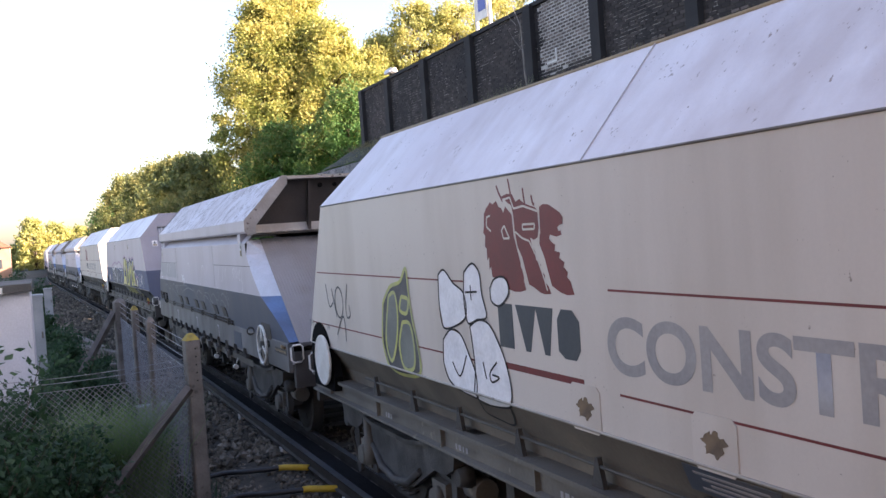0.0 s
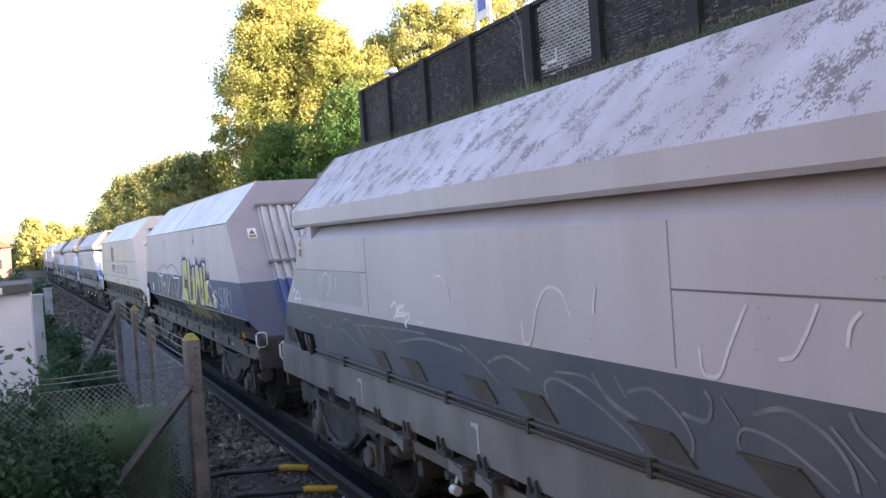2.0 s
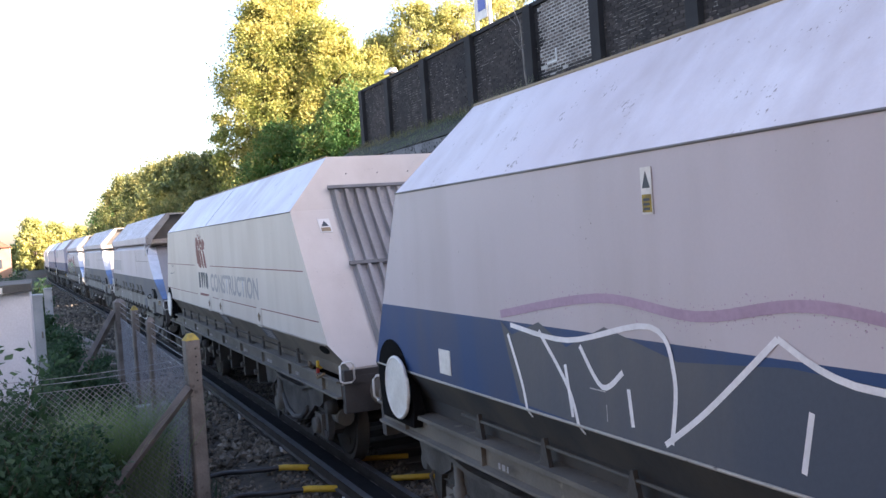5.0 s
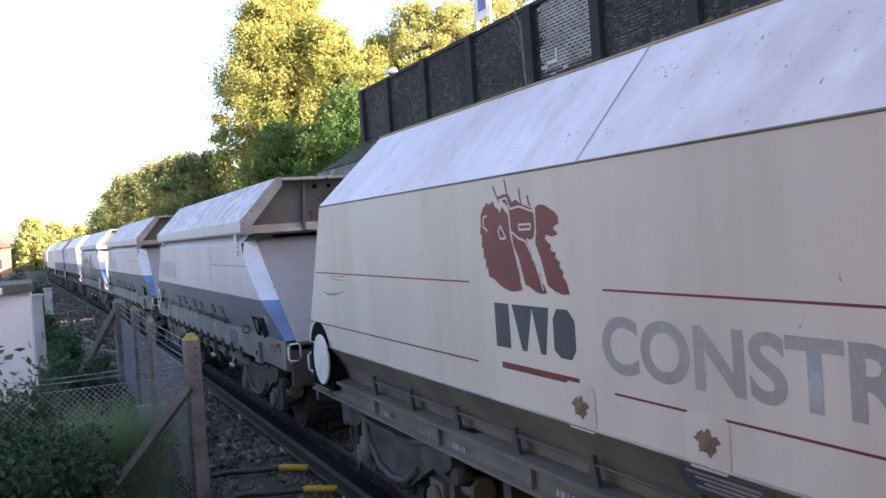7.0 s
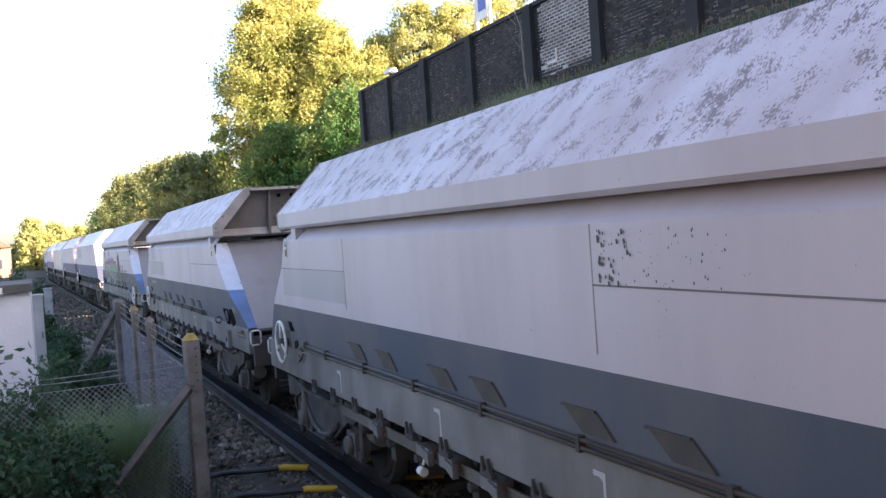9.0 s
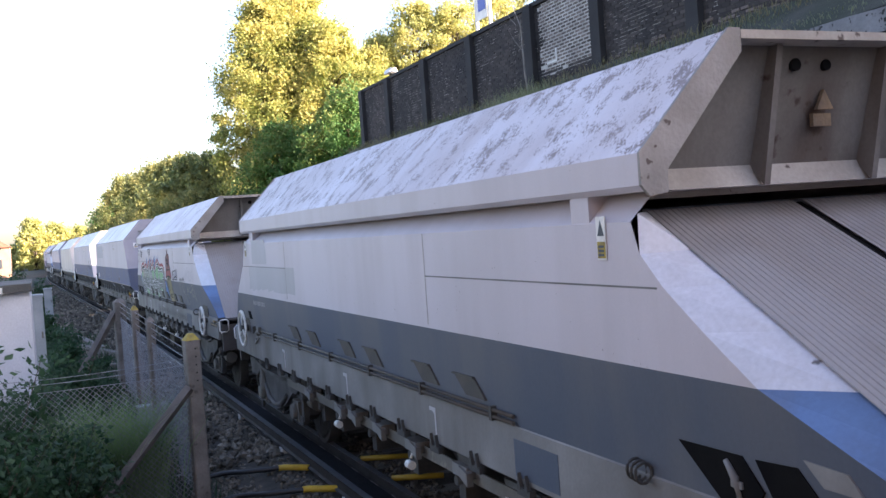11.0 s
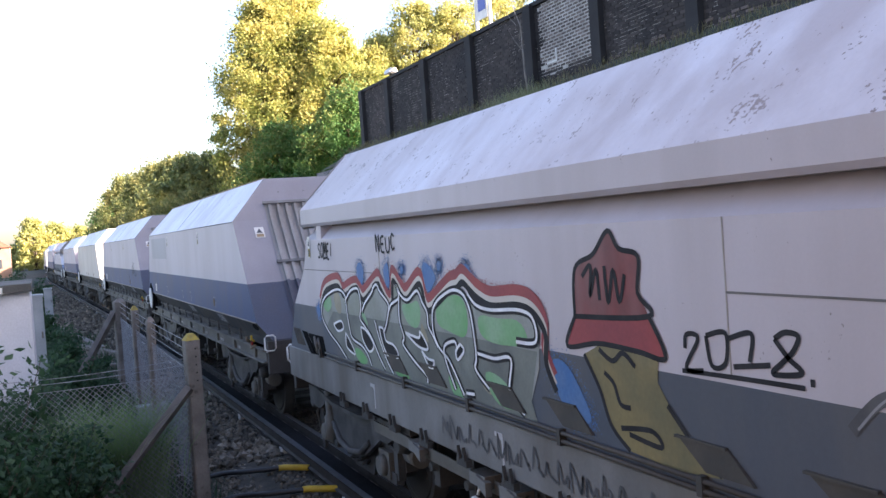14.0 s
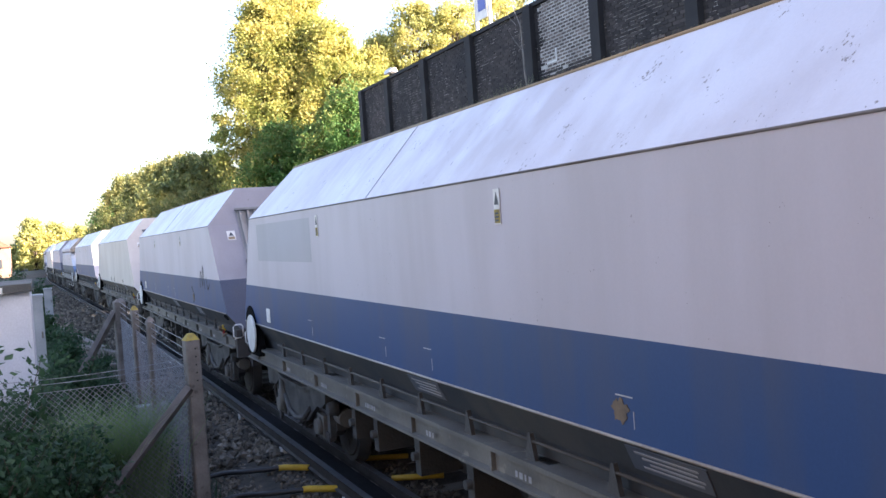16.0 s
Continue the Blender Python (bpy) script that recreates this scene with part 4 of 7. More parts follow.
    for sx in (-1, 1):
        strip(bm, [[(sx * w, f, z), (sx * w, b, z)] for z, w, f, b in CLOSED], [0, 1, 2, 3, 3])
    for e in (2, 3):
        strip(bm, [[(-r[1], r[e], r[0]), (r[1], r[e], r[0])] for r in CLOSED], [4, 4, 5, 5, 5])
    z, w, f, b = CLOSED[0]
    # open top: inner walls down to the load
    strip(bm, [[(-w, f, z), (w, f, z), (w, b, z), (-w, b, z), (-w, f, z)], [(-w + 0.05, f + 0.05, z), (w - 0.05, f + 0.05, z), (w - 0.05, b - 0.05, z), (-w + 0.05, b - 0.05, z), (-w + 0.05, f + 0.05, z)],
               [(-w + 0.05, f + 0.05, z - 0.35), (w - 0.05, f + 0.05, z - 0.35), (w - 0.05, b - 0.05, z - 0.35), (-w + 0.05, b - 0.05, z - 0.35), (-w + 0.05, f + 0.05, z - 0.35)]], [0, 3])
    poly(bm, [(-w + 0.05, f + 0.05, z - 0.35), (w - 0.05, f + 0.05, z - 0.35), (w - 0.05, b - 0.05, z - 0.35), (-w + 0.05, b - 0.05, z - 0.35)], 3)
    z, w, f, b = CLOSED[-1]
    poly(bm, [(-w, f, z), (w, f, z), (w, b, z), (-w, b, z)], 3)
    bmesh.ops.remove_doubles(bm, verts=bm.verts, dist=0.0005)


def corrugated(front, z_top, z_bot, split, waves=13, half=0.86):
    def build(bm):
        sgn = -1 if front else 1
        prof = []
        for i in range(waves):
            c = -half + (2 * half) * (i + 0.5) / waves
            q = half / waves
            prof += [(c - q * 0.98, 0.012), (c - q * 0.45, 0.012), (c - q * 0.3, 0.055), (c + q * 0.3, 0.055), (c + q * 0.45, 0.012)]
        prof.append((half, 0.012))
        zs = [z for z in (z_top, 3.0, split, 2.08, 1.55, z_bot) if z_bot <= z <= z_top]
        zs = sorted(set(zs), reverse=True)
        rows = [[(x, end_u(z, front) + sgn * d * 1.15, z + d * 0.5) for x, d in prof] for z in zs]
        strip(bm, rows, [0 if z > 2.085 else 1 for z in zs])
    return build


def bar_on_end(front, z, half=0.89):
    def build(bm):
        s = -1 if front else 1
        y = end_u(z, front) + s * 0.055
        prism(bm, [(y, z - 0.012), (y + s * 0.03, z - 0.03), (y + s * 0.05, z - 0.014), (y + s * 0.015, z + 0.022)], "x", -half, half)
    return build


def decal(outline, x=-1.3812):
    """A thin flat shape on the near side, from points (along, up)."""
    def build(bm):
        prism(bm, outline, "x", x, x + 0.003)
    return build


def rect(y0, y1, z0, z1):
    return [(y0, z0), (y1, z0), (y1, z1), (y0, z1)]


def text_mesh(words, size, y0, z0, x, mat, width=None, parent=None, name="lettering", label=""):
    cu = bpy.data.curves.new("lettering", "FONT")
    cu.body, cu.size, cu.offset = words, size, 0.008 if size > 0.2 else 0.0
    ob = bpy.data.objects.new("lettering", cu)
    scene.collection.objects.link(ob)
    me = bpy.data.meshes.new_from_object(ob.evaluated_get(bpy.context.evaluated_depsgraph_get()))
    bpy.data.objects.remove(ob)
    xs = [v.co.x for v in me.vertices]
    ys = [v.co.y for v in me.vertices]
    k = (width / (max(xs) - min(xs))) if width else 1
    kz = size / (max(ys) - min(ys))
    for v in me.vertices:
        v.co = (x, y0 - (v.co.x - min(xs)) * k, z0 + (v.co.y - min(ys)) * kz)
    me.materials.append(M[mat])
    o = new(name, me)
    o.parent = parent
    if label:
        o["label"] = label
    return o


def stroke(paths, width, lift=-1.386, lower=None):
    """Sprayed lines: flat bands along paths of (along, up) on the near side; below the fold they follow the leaning plate. One builder a line."""
    def sx(z):
        return lower(z) + (lift + 1.386) * 0.3 if lower else -1.382 + (lift + 1.386) * 0.3

    def line(k, path):
        def build(bm):
            pts = []
            for i in range(len(path) - 1):
                p0, p1, p2, p3 = (Vector((*path[max(0, min(len(path) - 1, i + j))], 0)) for j in (-1, 0, 1, 2))
                for t in np.linspace(0, 1, 6, endpoint=False):
                    pts.append(0.5 * ((2 * p1) + (p2 - p0) * t + (2 * p0 - 5 * p1 + 4 * p2 - p3) * t * t + (3 * p1 - p0 - 3 * p2 + p3) * t ** 3))
            pts.append(Vector((*path[-1], 0)))
            last = None
            for i, p in enumerate(pts):
                d = (pts[min(i + 1, len(pts) - 1)] - pts[max(i - 1, 0)])
                d = d.normalized() if d.length > 1e-6 else Vector((1, 0, 0))
                n = Vector((-d.y, d.x, 0)) * width / 2
                a, b = p + n, p - n
                row = (bm.verts.new((sx(a.y) - 0.0001 * k, a.x, a.y)), bm.verts.new((sx(b.y) - 0.0001 * k, b.x, b.y)))
                if last:
                    bm.faces.new((last[0], last[1], row[1], row[0]))
                last = row
        return build
    return [line(k, p) for k, p in enumerate(paths)]


def fill(outlines, lift, lower=None):
    """Sprayed areas. One builder an outline."""
    def area(k, o):
        def build(bm):
            geo = bmesh.new()
            geo.faces.new([geo.verts.new((0, y, z)) for y, z in o])
            for cut in (1.955, 1.555):
                bmesh.ops.bisect_plane(geo, geom=geo.verts[:] + geo.edges[:] + geo.faces[:], plane_co=(0, 0, cut), plane_no=(0, 0, 1))
            vm = {v: bm.verts.new(((lower(v.co.z) if lower else -1.382) + (lift + 1.386) * 0.3 - 0.0001 * k, v.co.y, v.co.z)) for v in geo.verts}
            for f in geo.faces:
                bm.faces.new([vm[v] for v in f.verts])
            geo.free()
        return build
    return [area(k, o) for k, o in enumerate(outlines)]


def handwheel(parent, u, z, disc, x=-1.43):
    """A hand brake wheel: three spokes, or a closed dished disc."""
    w = part("handwheel", lambda bm: tube(bm, ring_points((0, 0, 0), 0.245, "x", 32), 0.017, 8, closed=True), "ivory", parent, "white hand brake wheel", key="wheel_ring")
    w.location = (x, u, z)
    if disc:
        part("disc", lambda bm: tube(bm, [(-0.012, 0, 0), (0.012, 0, 0)], 0.25, 32), "ivory", w, "cream steel disc", key="wheel_disc")
    else:
        for a in (90, 210, 330):
            part("spoke", lambda bm: tube(bm, [(0, 0, 0), (0, 0.25 * math.cos(radians(a)), 0.25 * math.sin(radians(a)))], 0.013, 6), "ivory", w, key=("spoke", a))
        part("hub", lambda bm: tube(bm, [(-0.02, 0, 0), (0.12, 0, 0)], 0.045, 12), "dark", w, key="wheel_hub")
    return w


def bogie(parent, u):
    b = thing("bogie", "", "")
    b.parent = parent
    b.location = (0, u, 0)
    b["label"] = "dark cast-steel bogie"
    r = 0.46
    sets = []
    for dy in (-0.95, 0.95):
        def wheelset(bm):
            for sx in (-1, 1):
                tube(bm, [(sx * 0.69, 0, 0), (sx * 0.70, 0, 0), (sx * 0.725, 0, 0), (sx * 0.83, 0, 0)], [0.485, 0.49, r, r], 36)
                tube(bm, [(sx * 0.83, 0, 0), (sx * 0.835, 0, 0)], [0.40, 0.37], 36)
                for k in range(3):
                    a = 2.094 * k
                    tube(bm, [(sx * 0.83, 0.25 * math.cos(a), 0.25 * math.sin(a)), (sx * 0.842, 0.25 * math.cos(a), 0.25 * math.sin(a))], 0.05, 8)
            tube(bm, [(-1.05, 0, 0), (1.05, 0, 0)], 0.07, 12)
        w = part("wheelset", wheelset, "wheel", b, "worn steel wheels on an axle", key="wheelset")
        w.location = (0, dy, r)
        sets.append(w)
    for sx in (-1, 1):
        def frame_side(bm):
            o = [(-1.28, 0.62), (-1.28, 0.44), (-1.15, 0.36), (-0.75, 0.36), (-0.62, 0.5), (-0.42, 0.40), (-0.30, 0.20), (0.30, 0.20), (0.42, 0.40), (0.62, 0.5),
                 (0.75, 0.36), (1.15, 0.36), (1.28, 0.44), (1.28, 0.62), (1.1, 0.66), (0.8, 0.66), (0.5, 0.86), (-0.5, 0.86), (-0.8, 0.66), (-1.1, 0.66)]
            prism(bm, o, "x", sx * 0.94, sx * 1.06)
            prism(bm, [(y * 0.96, z) for y, z in o if z > 0.55] , "x", sx * 1.06, sx * 1.12)
        part("side_frame", frame_side, "dark", b, key=("side_frame", sx))
        for dy in (-0.95, 0.95):
            part("axlebox", lambda bm: (box(bm, sx * 1.06, sx * 1.16, dy - 0.14, dy + 0.14, 0.34, 0.60), tube(bm, [(sx * 1.15, dy, 0.46), (sx * 1.22, dy, 0.46)], [0.11, 0.09], 14)), "frame", b, key=("axlebox", sx, dy))
        for dy in (-0.17, 0.0, 0.17):
            part("spring", lambda bm: tube(bm, [(sx * 1.09 + 0.05 * math.cos(k * 0.9), dy + 0.05 * math.sin(k * 0.9), 0.28 + 0.0085 * k) for k in range(34)], 0.016, 5), "dark", b, key=("spring", sx, dy))
        part("brake_cylinder", lambda bm: tube(bm, [(sx * 1.0, -1.55, 0.62), (sx * 1.0, -1.3, 0.62)], 0.10, 12), "frame", b, key=("brake", sx))
        part("hose", lambda bm: tube(bm, [(sx * 1.1, 1.28, 0.8), (sx * 1.14, 1.45, 0.6), (sx * 1.12, 1.36, 0.35), (sx * 1.05, 1.25, 0.25)], 0.018, 6), "frame", b, key=("hose", sx))
        part("belly", lambda bm: (prism(bm, [(-0.95, 0.92), (-0.45, 0.84), (0.0, 0.82), (0.45, 0.84), (0.95, 0.92), (0.98, 0.72), (0.66, 0.56), (0.42, 0.44), (0.15, 0.385), (-0.15, 0.385), (-0.42, 0.44), (-0.66, 0.56), (-0.98, 0.72)], "x", min(sx * 1.13, sx * 1.18), max(sx * 1.13, sx * 1.18)),
                                  prism(bm, [(-1.0, 0.95), (-0.45, 0.87), (0.45, 0.87), (1.0, 0.95), (1.0, 0.915), (0.45, 0.83), (-0.45, 0.83), (-1.0, 0.915)], "x", min(sx * 1.08, sx * 1.24), max(sx * 1.08, sx * 1.24)),
                                  tube(bm, [(sx * 1.18, -0.62, 0.62), (sx * 1.205, -0.35, 0.47), (sx * 1.21, 0.0, 0.42), (sx * 1.205, 0.35, 0.47), (sx * 1.18, 0.62, 0.62)], 0.035, 6)), "casting", b, "dust-grey cast side frame", key=("belly", sx))
        for dy in (-1.12, 1.12):
            part("frame_arm", lambda bm: (prism(bm, [(dy - 0.34, 0.94), (dy + 0.34, 0.94), (dy + 0.30, 0.80), (dy + 0.12, 0.72), (dy - 0.12, 0.72), (dy - 0.30, 0.80)], "x", min(sx * 1.08, sx * 1.22), max(sx * 1.08, sx * 1.22)),
                                          box(bm, min(sx * 1.06, sx * 1.14), max(sx * 1.06, sx * 1.14), dy * 0.85 - 0.26, dy * 0.85 + 0.26, 0.31, 0.42), box(bm, min(sx * 1.06, sx * 1.13), max(sx * 1.06, sx * 1.13), dy * 0.85 - 0.30, dy * 0.85 - 0.2, 0.36, 0.72)), "casting", b, key=("arm", sx, dy))
            part("end_knob", lambda bm: tube(bm, [(sx * 1.08, dy * 1.28, 0.74), (sx * 1.20, dy * 1.28, 0.74)], [0.10, 0.07], 10), "casting", b, key=("knob", sx, dy))
    for sx in (-1, 1):
        part("damper", lambda bm: tube(bm, [(sx * 1.2, 0.72, 0.96), (sx * 1.2, 0.70, 0.70), (sx * 1.2, 0.70, 0.69), (sx * 1.2, 0.66, 0.42)], [0.04, 0.04, 0.06, 0.06], 10), "frame", b, key=("damper", sx))
        part("lifeguard", lambda bm: prism(bm, [(1.30, 0.70), (1.46, 0.66), (1.50, 0.34), (1.42, 0.16), (1.34, 0.20), (1.34, 0.45)], "x", min(sx * 1.06, sx * 1.10), max(sx * 1.06, sx * 1.10)), "dark", b, key=("lifeguard", sx))
    part("bolster", lambda bm: box(bm, -1.0, 1.0, -0.2, 0.2, 0.5, 0.95), "dark", b, key="bolster")
    return b, sets


def running_gear(wg, sole_z0, sole_z1, sole_mat, LF, LR):
    """Frame, drawgear, bogies."""
    L = (LF, LR)
    for sx in (-1, 1):
        def sole(bm):
            if sole_mat == "sole":
                prism(bm, [(sx * 1.28, sole_z0), (sx * 1.345, sole_z0), (sx * 1.355, sole_z0 + 0.01), (sx * 1.355, sole_z1 + 0.035), (sx * 1.345, sole_z1 + 0.045), (sx * 1.28, sole_z1 + 0.045)], "y", -LF, LR)
                return
            prism(bm, [(sx * 1.30, sole_z0), (sx * 1.36, sole_z0), (sx * 1.36, sole_z0 + 0.02), (sx * 1.31, sole_z0 + 0.03), (sx * 1.31, sole_z1 - 0.03), (sx * 1.36, sole_z1 - 0.02), (sx * 1.36, sole_z1), (sx * 1.30, sole_z1)], "y", -LF, LR)
            for k in range(9):
                y = -LF + 0.6 + k * (LF + LR - 1.2) / 8
                box(bm, sx * 1.305, sx * 1.345, y - 0.012, y + 0.012, sole_z0 + 0.02, sole_z1 - 0.02)
        part("sole_bar", sole, sole_mat, wg, key=("sole", sx, sole_z0, sole_z1, L))
    part("centre_sill", lambda bm: (box(bm, -0.3, 0.3, -LF, LR, 0.82, 1.22), box(bm, -1.29, 1.29, -2.4, -2.2, 0.95, 1.2), box(bm, -1.29, 1.29, 2.2, 2.4, 0.95, 1.2)), "dark", wg, key=("sill", L))
    for e in (-1, 1):
        y0 = -LF if e < 0 else LR
        part("headstock", lambda bm: (box(bm, -1.30, 1.30, min(y0, y0 + e * 0.1), max(y0, y0 + e * 0.1), 0.86, 1.30), box(bm, -1.22, 1.22, min(y0 + e * 0.1, y0 + e * 0.115), max(y0 + e * 0.1, y0 + e * 0.115), 1.16, 1.24)), "iron", wg, key=("headstock", e, L))
        for sx in (-0.865, 0.865):
            part("buffer", lambda bm: (tube(bm, [(sx, y0 + e * 0.1, 1.06), (sx, y0 + e * 0.115, 1.06), (sx, y0 + e * 0.12, 1.06), (sx, y0 + e * 0.34, 1.06)], [0.17, 0.17, 0.115, 0.10], 16),
                                       tube(bm, [(sx, y0 + e * 0.34, 1.06), (sx, y0 + e * 0.46, 1.06)], 0.085, 16), tube(bm, [(sx, y0 + e * 0.455, 1.06), (sx, y0 + e * 0.48, 1.06)], [0.20, 0.19], 20)), "dusty", wg, key=("buffer", e, sx, L))
        part("coupling", lambda bm: (box(bm, -0.09, 0.09, min(y0, y0 + e * 0.45), max(y0, y0 + e * 0.45), 0.94, 1.1), tube(bm, [(0.18, y0 + e * 0.1, 1.0), (0.2, y0 + e * 0.2, 0.75), (0.1, y0 + e * 0.26, 0.6)], 0.025, 6)), "dark", wg, key=("coupling", e, L))
        for sx in (-1, 1):
            def grip(bm):
                y, r = y0 + e * 0.13, 0.03
                a, b, lo, hi = sx * 1.35, sx * 1.20, 1.18, 1.39
                s = -0.03 * sx
                tube(bm, [(a, y, lo + r), (a, y, hi - r), (a + s, y, hi), (b - s, y, hi), (b, y, hi - r), (b, y, lo + r), (b - s, y, lo), (a + s, y, lo)], 0.0115, 8, closed=True)
                tube(bm, [(a + s, y, lo), (a + s, y0 + e * 0.09, lo - 0.02)], 0.012, 6)
            part("grab_handle", grip, "ivory", wg, "white grab handle", key=("grip", e, sx, L))
        for xx in (-0.81, 0.81):
            bracket = part("lamp_bracket", lambda bm: box(bm, xx - 0.02, xx + 0.02, min(y0 + e * 0.1, y0 + e * 0.13), max(y0 + e * 0.1, y0 + e * 0.13), 1.1, 1.42), "iron", wg, key=("bracket", e, xx, L))
            part("bracket_tip", lambda bm: box(bm, xx - 0.024, xx + 0.024, min(y0 + e * 0.09, y0 + e * 0.14), max(y0 + e * 0.09, y0 + e * 0.14), 1.42, 1.475), "ivory", bracket, "white tip", key=("tip", e, xx, L))
    for y in (-1.9, -0.9, 0.2, 1.3, 2.0):
        part("hopper_door_gear", lambda bm: (box(bm, -1.15, -0.75, y - 0.06, y + 0.06, 0.55, 0.98), tube(bm, [(-1.2, y, 0.72), (1.2, y, 0.72)], 0.04, 8), box(bm, 0.75, 1.15, y - 0.06, y + 0.06, 0.55, 0.98)), "dark", wg, key=("gear", y))
    part("hopper_chute", lambda bm: prism(bm, [(-1.05, 1.22), (1.05, 1.22), (0.72, 0.5), (-0.72, 0.5)], "y", -2.3, 2.2), "dark", wg, key="chute")
    part("brake_pipe", lambda bm: tube(bm, [(-1.0, -2.9, 0.84), (-1.0, 2.9, 0.84)], 0.02, 8), "dark", wg, key="brake_pipe")
    sets = []
    for u in (-4.25, 4.25):
        b, s = bogie(wg, u)
        sets += s
    return sets


def warning(wg, y, z, x=-1.385, key=None, on_end=None):
    """A white plate with a yellow triangle above a yellow box."""
    p = part("warning_plate", lambda bm: box(bm, -0.002, 0.002, -0.042, 0.042, -0.10, 0.125), "ivory", wg, "white plate with a yellow warning triangle", key="plate")
    p.location = (x, y, z)
    part("triangle", lambda bm: prism(bm, [(-0.03, 0.025), (0.03, 0.025), (0.0, 0.105)], "x", -0.004, -0.002), "ink", p, key="tri")
    part("notice", lambda bm: box(bm, -0.004, -0.002, -0.036, 0.036, -0.09, -0.005), "lichen", p, key="notice")
    for k in range(3):
        part("print_line", lambda bm: box(bm, -0.006, -0.004, -0.024, 0.024, -0.006, 0.006), "ink", p, key="notice_line").location = (0, 0, -0.03 - 0.022 * k)
    return p


def end_warning(wg, x, z):
    y = end_u(z)
    p = part("warning_plate", lambda bm: box(bm, -0.07, 0.07, -0.003, 0.003, -0.10, 0.10), "ivory", wg, "white plate with a black warning triangle", key="end_plate")
    p.location, p.rotation_euler = (x, y - 0.008, z), (radians(-38), 0, 0)
    part("triangle", lambda bm: prism(bm, [(-0.045, -0.01), (0.045, -0.01), (0.0, 0.07)], "y", -0.005, -0.003), "ink", p, key="end_tri")
    part("notice", lambda bm: box(bm, -0.055, 0.055, -0.005, -0.003, -0.085, -0.03), "rim", p, key="end_notice")


def closed_hopper(label, livery, clean=False):
    """The hopper wagon with a closed corrugated end."""
    wg = thing("hopper_wagon", label, "railway wagon", "wagons of the train")
    # roof slopes are painted paler than the sides to carry sky light
    if livery == "cream":
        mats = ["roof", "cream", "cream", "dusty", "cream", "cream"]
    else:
        # the last two are the darker grey and blue of the end faces
        mats = ["roof", "grey", "blue", "slate_dark", "dirty", "end_blue"]
    part("body", closed_body, mats, wg, key="closed_body")
    for front in (True, False):
        part("corrugated_panel", corrugated(front, 3.25, 1.42, 2.37), ["sheet", "sheet_blue"] if clean else ["sheet_old", "sheet_blue_old" if livery == "blue" else "sheet_old"], wg, "corrugated steel end panel", key=("corr", front))
        for z in (3.26, 2.37):
            part("cross_bar", bar_on_end(front, z), "sole", wg, key=("bar", front, z))
        for k in range(4):
            part("bolt", lambda bm: tube(bm, [(0, 0, 0), (0, 0.02, 0)], 0.008, 6), "sole", wg, key="bolt").location = (-0.6 + 0.4 * k, end_u(3.42, front) - 0.012, 3.42)
    for sx in (-1, 1):
        part("top_rim", lambda bm: tube(bm, [(sx * 0.785, -5.08, 3.642), (sx * 0.785, 5.08, 3.645)], 0.014, 6), "rim", wg, "yellow-stained top rim", key=("rim", sx))
        part("eave_bead", lambda bm: tube(bm, [(sx * 1.382, -5.43, 2.992), (sx * 1.382, 5.43, 2.992)], 0.007, 6), "sole", wg, key=("bead", sx))
        part("fold_bead", lambda bm: tube(bm, [(sx * 1.384, -6.5, 1.55), (sx * 1.384, 6.15, 1.55)], 0.009, 6), "ledge", wg, key=("fold", sx))
    part("roof_seam", lambda bm: tube(bm, [(-1.385, 0.42, 3.0), (-0.793, 0.5, 3.645)], 0.004, 5), "patch", wg, key="seam")
    for x in (-1.02, 1.02):
        end_warning(wg, x, 2.81)
    # operating rod with its brackets above the sole bar
    part("operating_rod", lambda bm: tube(bm, [(-1.30, -5.2, 1.32), (-1.30, 4.6, 1.32)], 0.011, 8), "flap", wg, key="rod")
    for k in range(11):
        y = -5.0 + k * 0.93
        part("rod_bracket", lambda bm: prism(bm, [(-0.06, 0), (0.06, 0), (0.012, 0.17), (-0.012, 0.17)], "x", -1.315, -1.285), "dark", wg, key="rod_bracket").location = (0, y, 1.2)
    part("walkway", lambda bm: box(bm, -1.36, -1.05, -5.4, 5.4, 1.185, 1.20), "frame", wg, key="walkway")
    # no hole is cut: a flat black oval paints its shade
    oval = [(-6.30 + 0.21 * math.cos(a), 1.475 - 0.02 * math.cos(a) + 0.05 * math.sin(a)) for a in np.linspace(0, 2 * math.pi, 18, endpoint=False)]
    part("sight_hole", fill([oval], -1.388, lambda z: -1.386 + (1.55 - z) * 0.645)[0], "hole", wg, "black oval painted for the shade in an opening", key="oval")
    # solid black slab painting the shade of the wheel's cut-out
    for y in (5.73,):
        part("wheel_opening", lambda bm: prism(bm, [(0.36 * math.cos(a) + 0.05, 0.335 * math.sin(a)) for a in np.linspace(0, math.pi, 18)] + [(-0.40, -0.20), (-0.36, -0.35), (0.36, -0.35)], "x", -1.388, -1.30), "hole", wg, "black slab for the shaded cut-out behind the brake wheel", key="opening").location = (0, y, 1.45)
    handwheel(wg, 5.58, 1.41, True)
    part("brake_cock", lambda bm: (tube(bm, [(-1.33, -5.75, 1.22), (-1.37, -5.75, 1.27)], 0.022, 8), box(bm, -1.38, -1.355, -5.80, -5.72, 1.26, 1.30), tube(bm, [(-1.35, -5.9, 1.2), (-1.38, -6.1, 1.16), (-1.36, -6.3, 1.22)], 0.016, 6)), "rust", wg, "rusty brake cock and pipe", key="brake_cock")
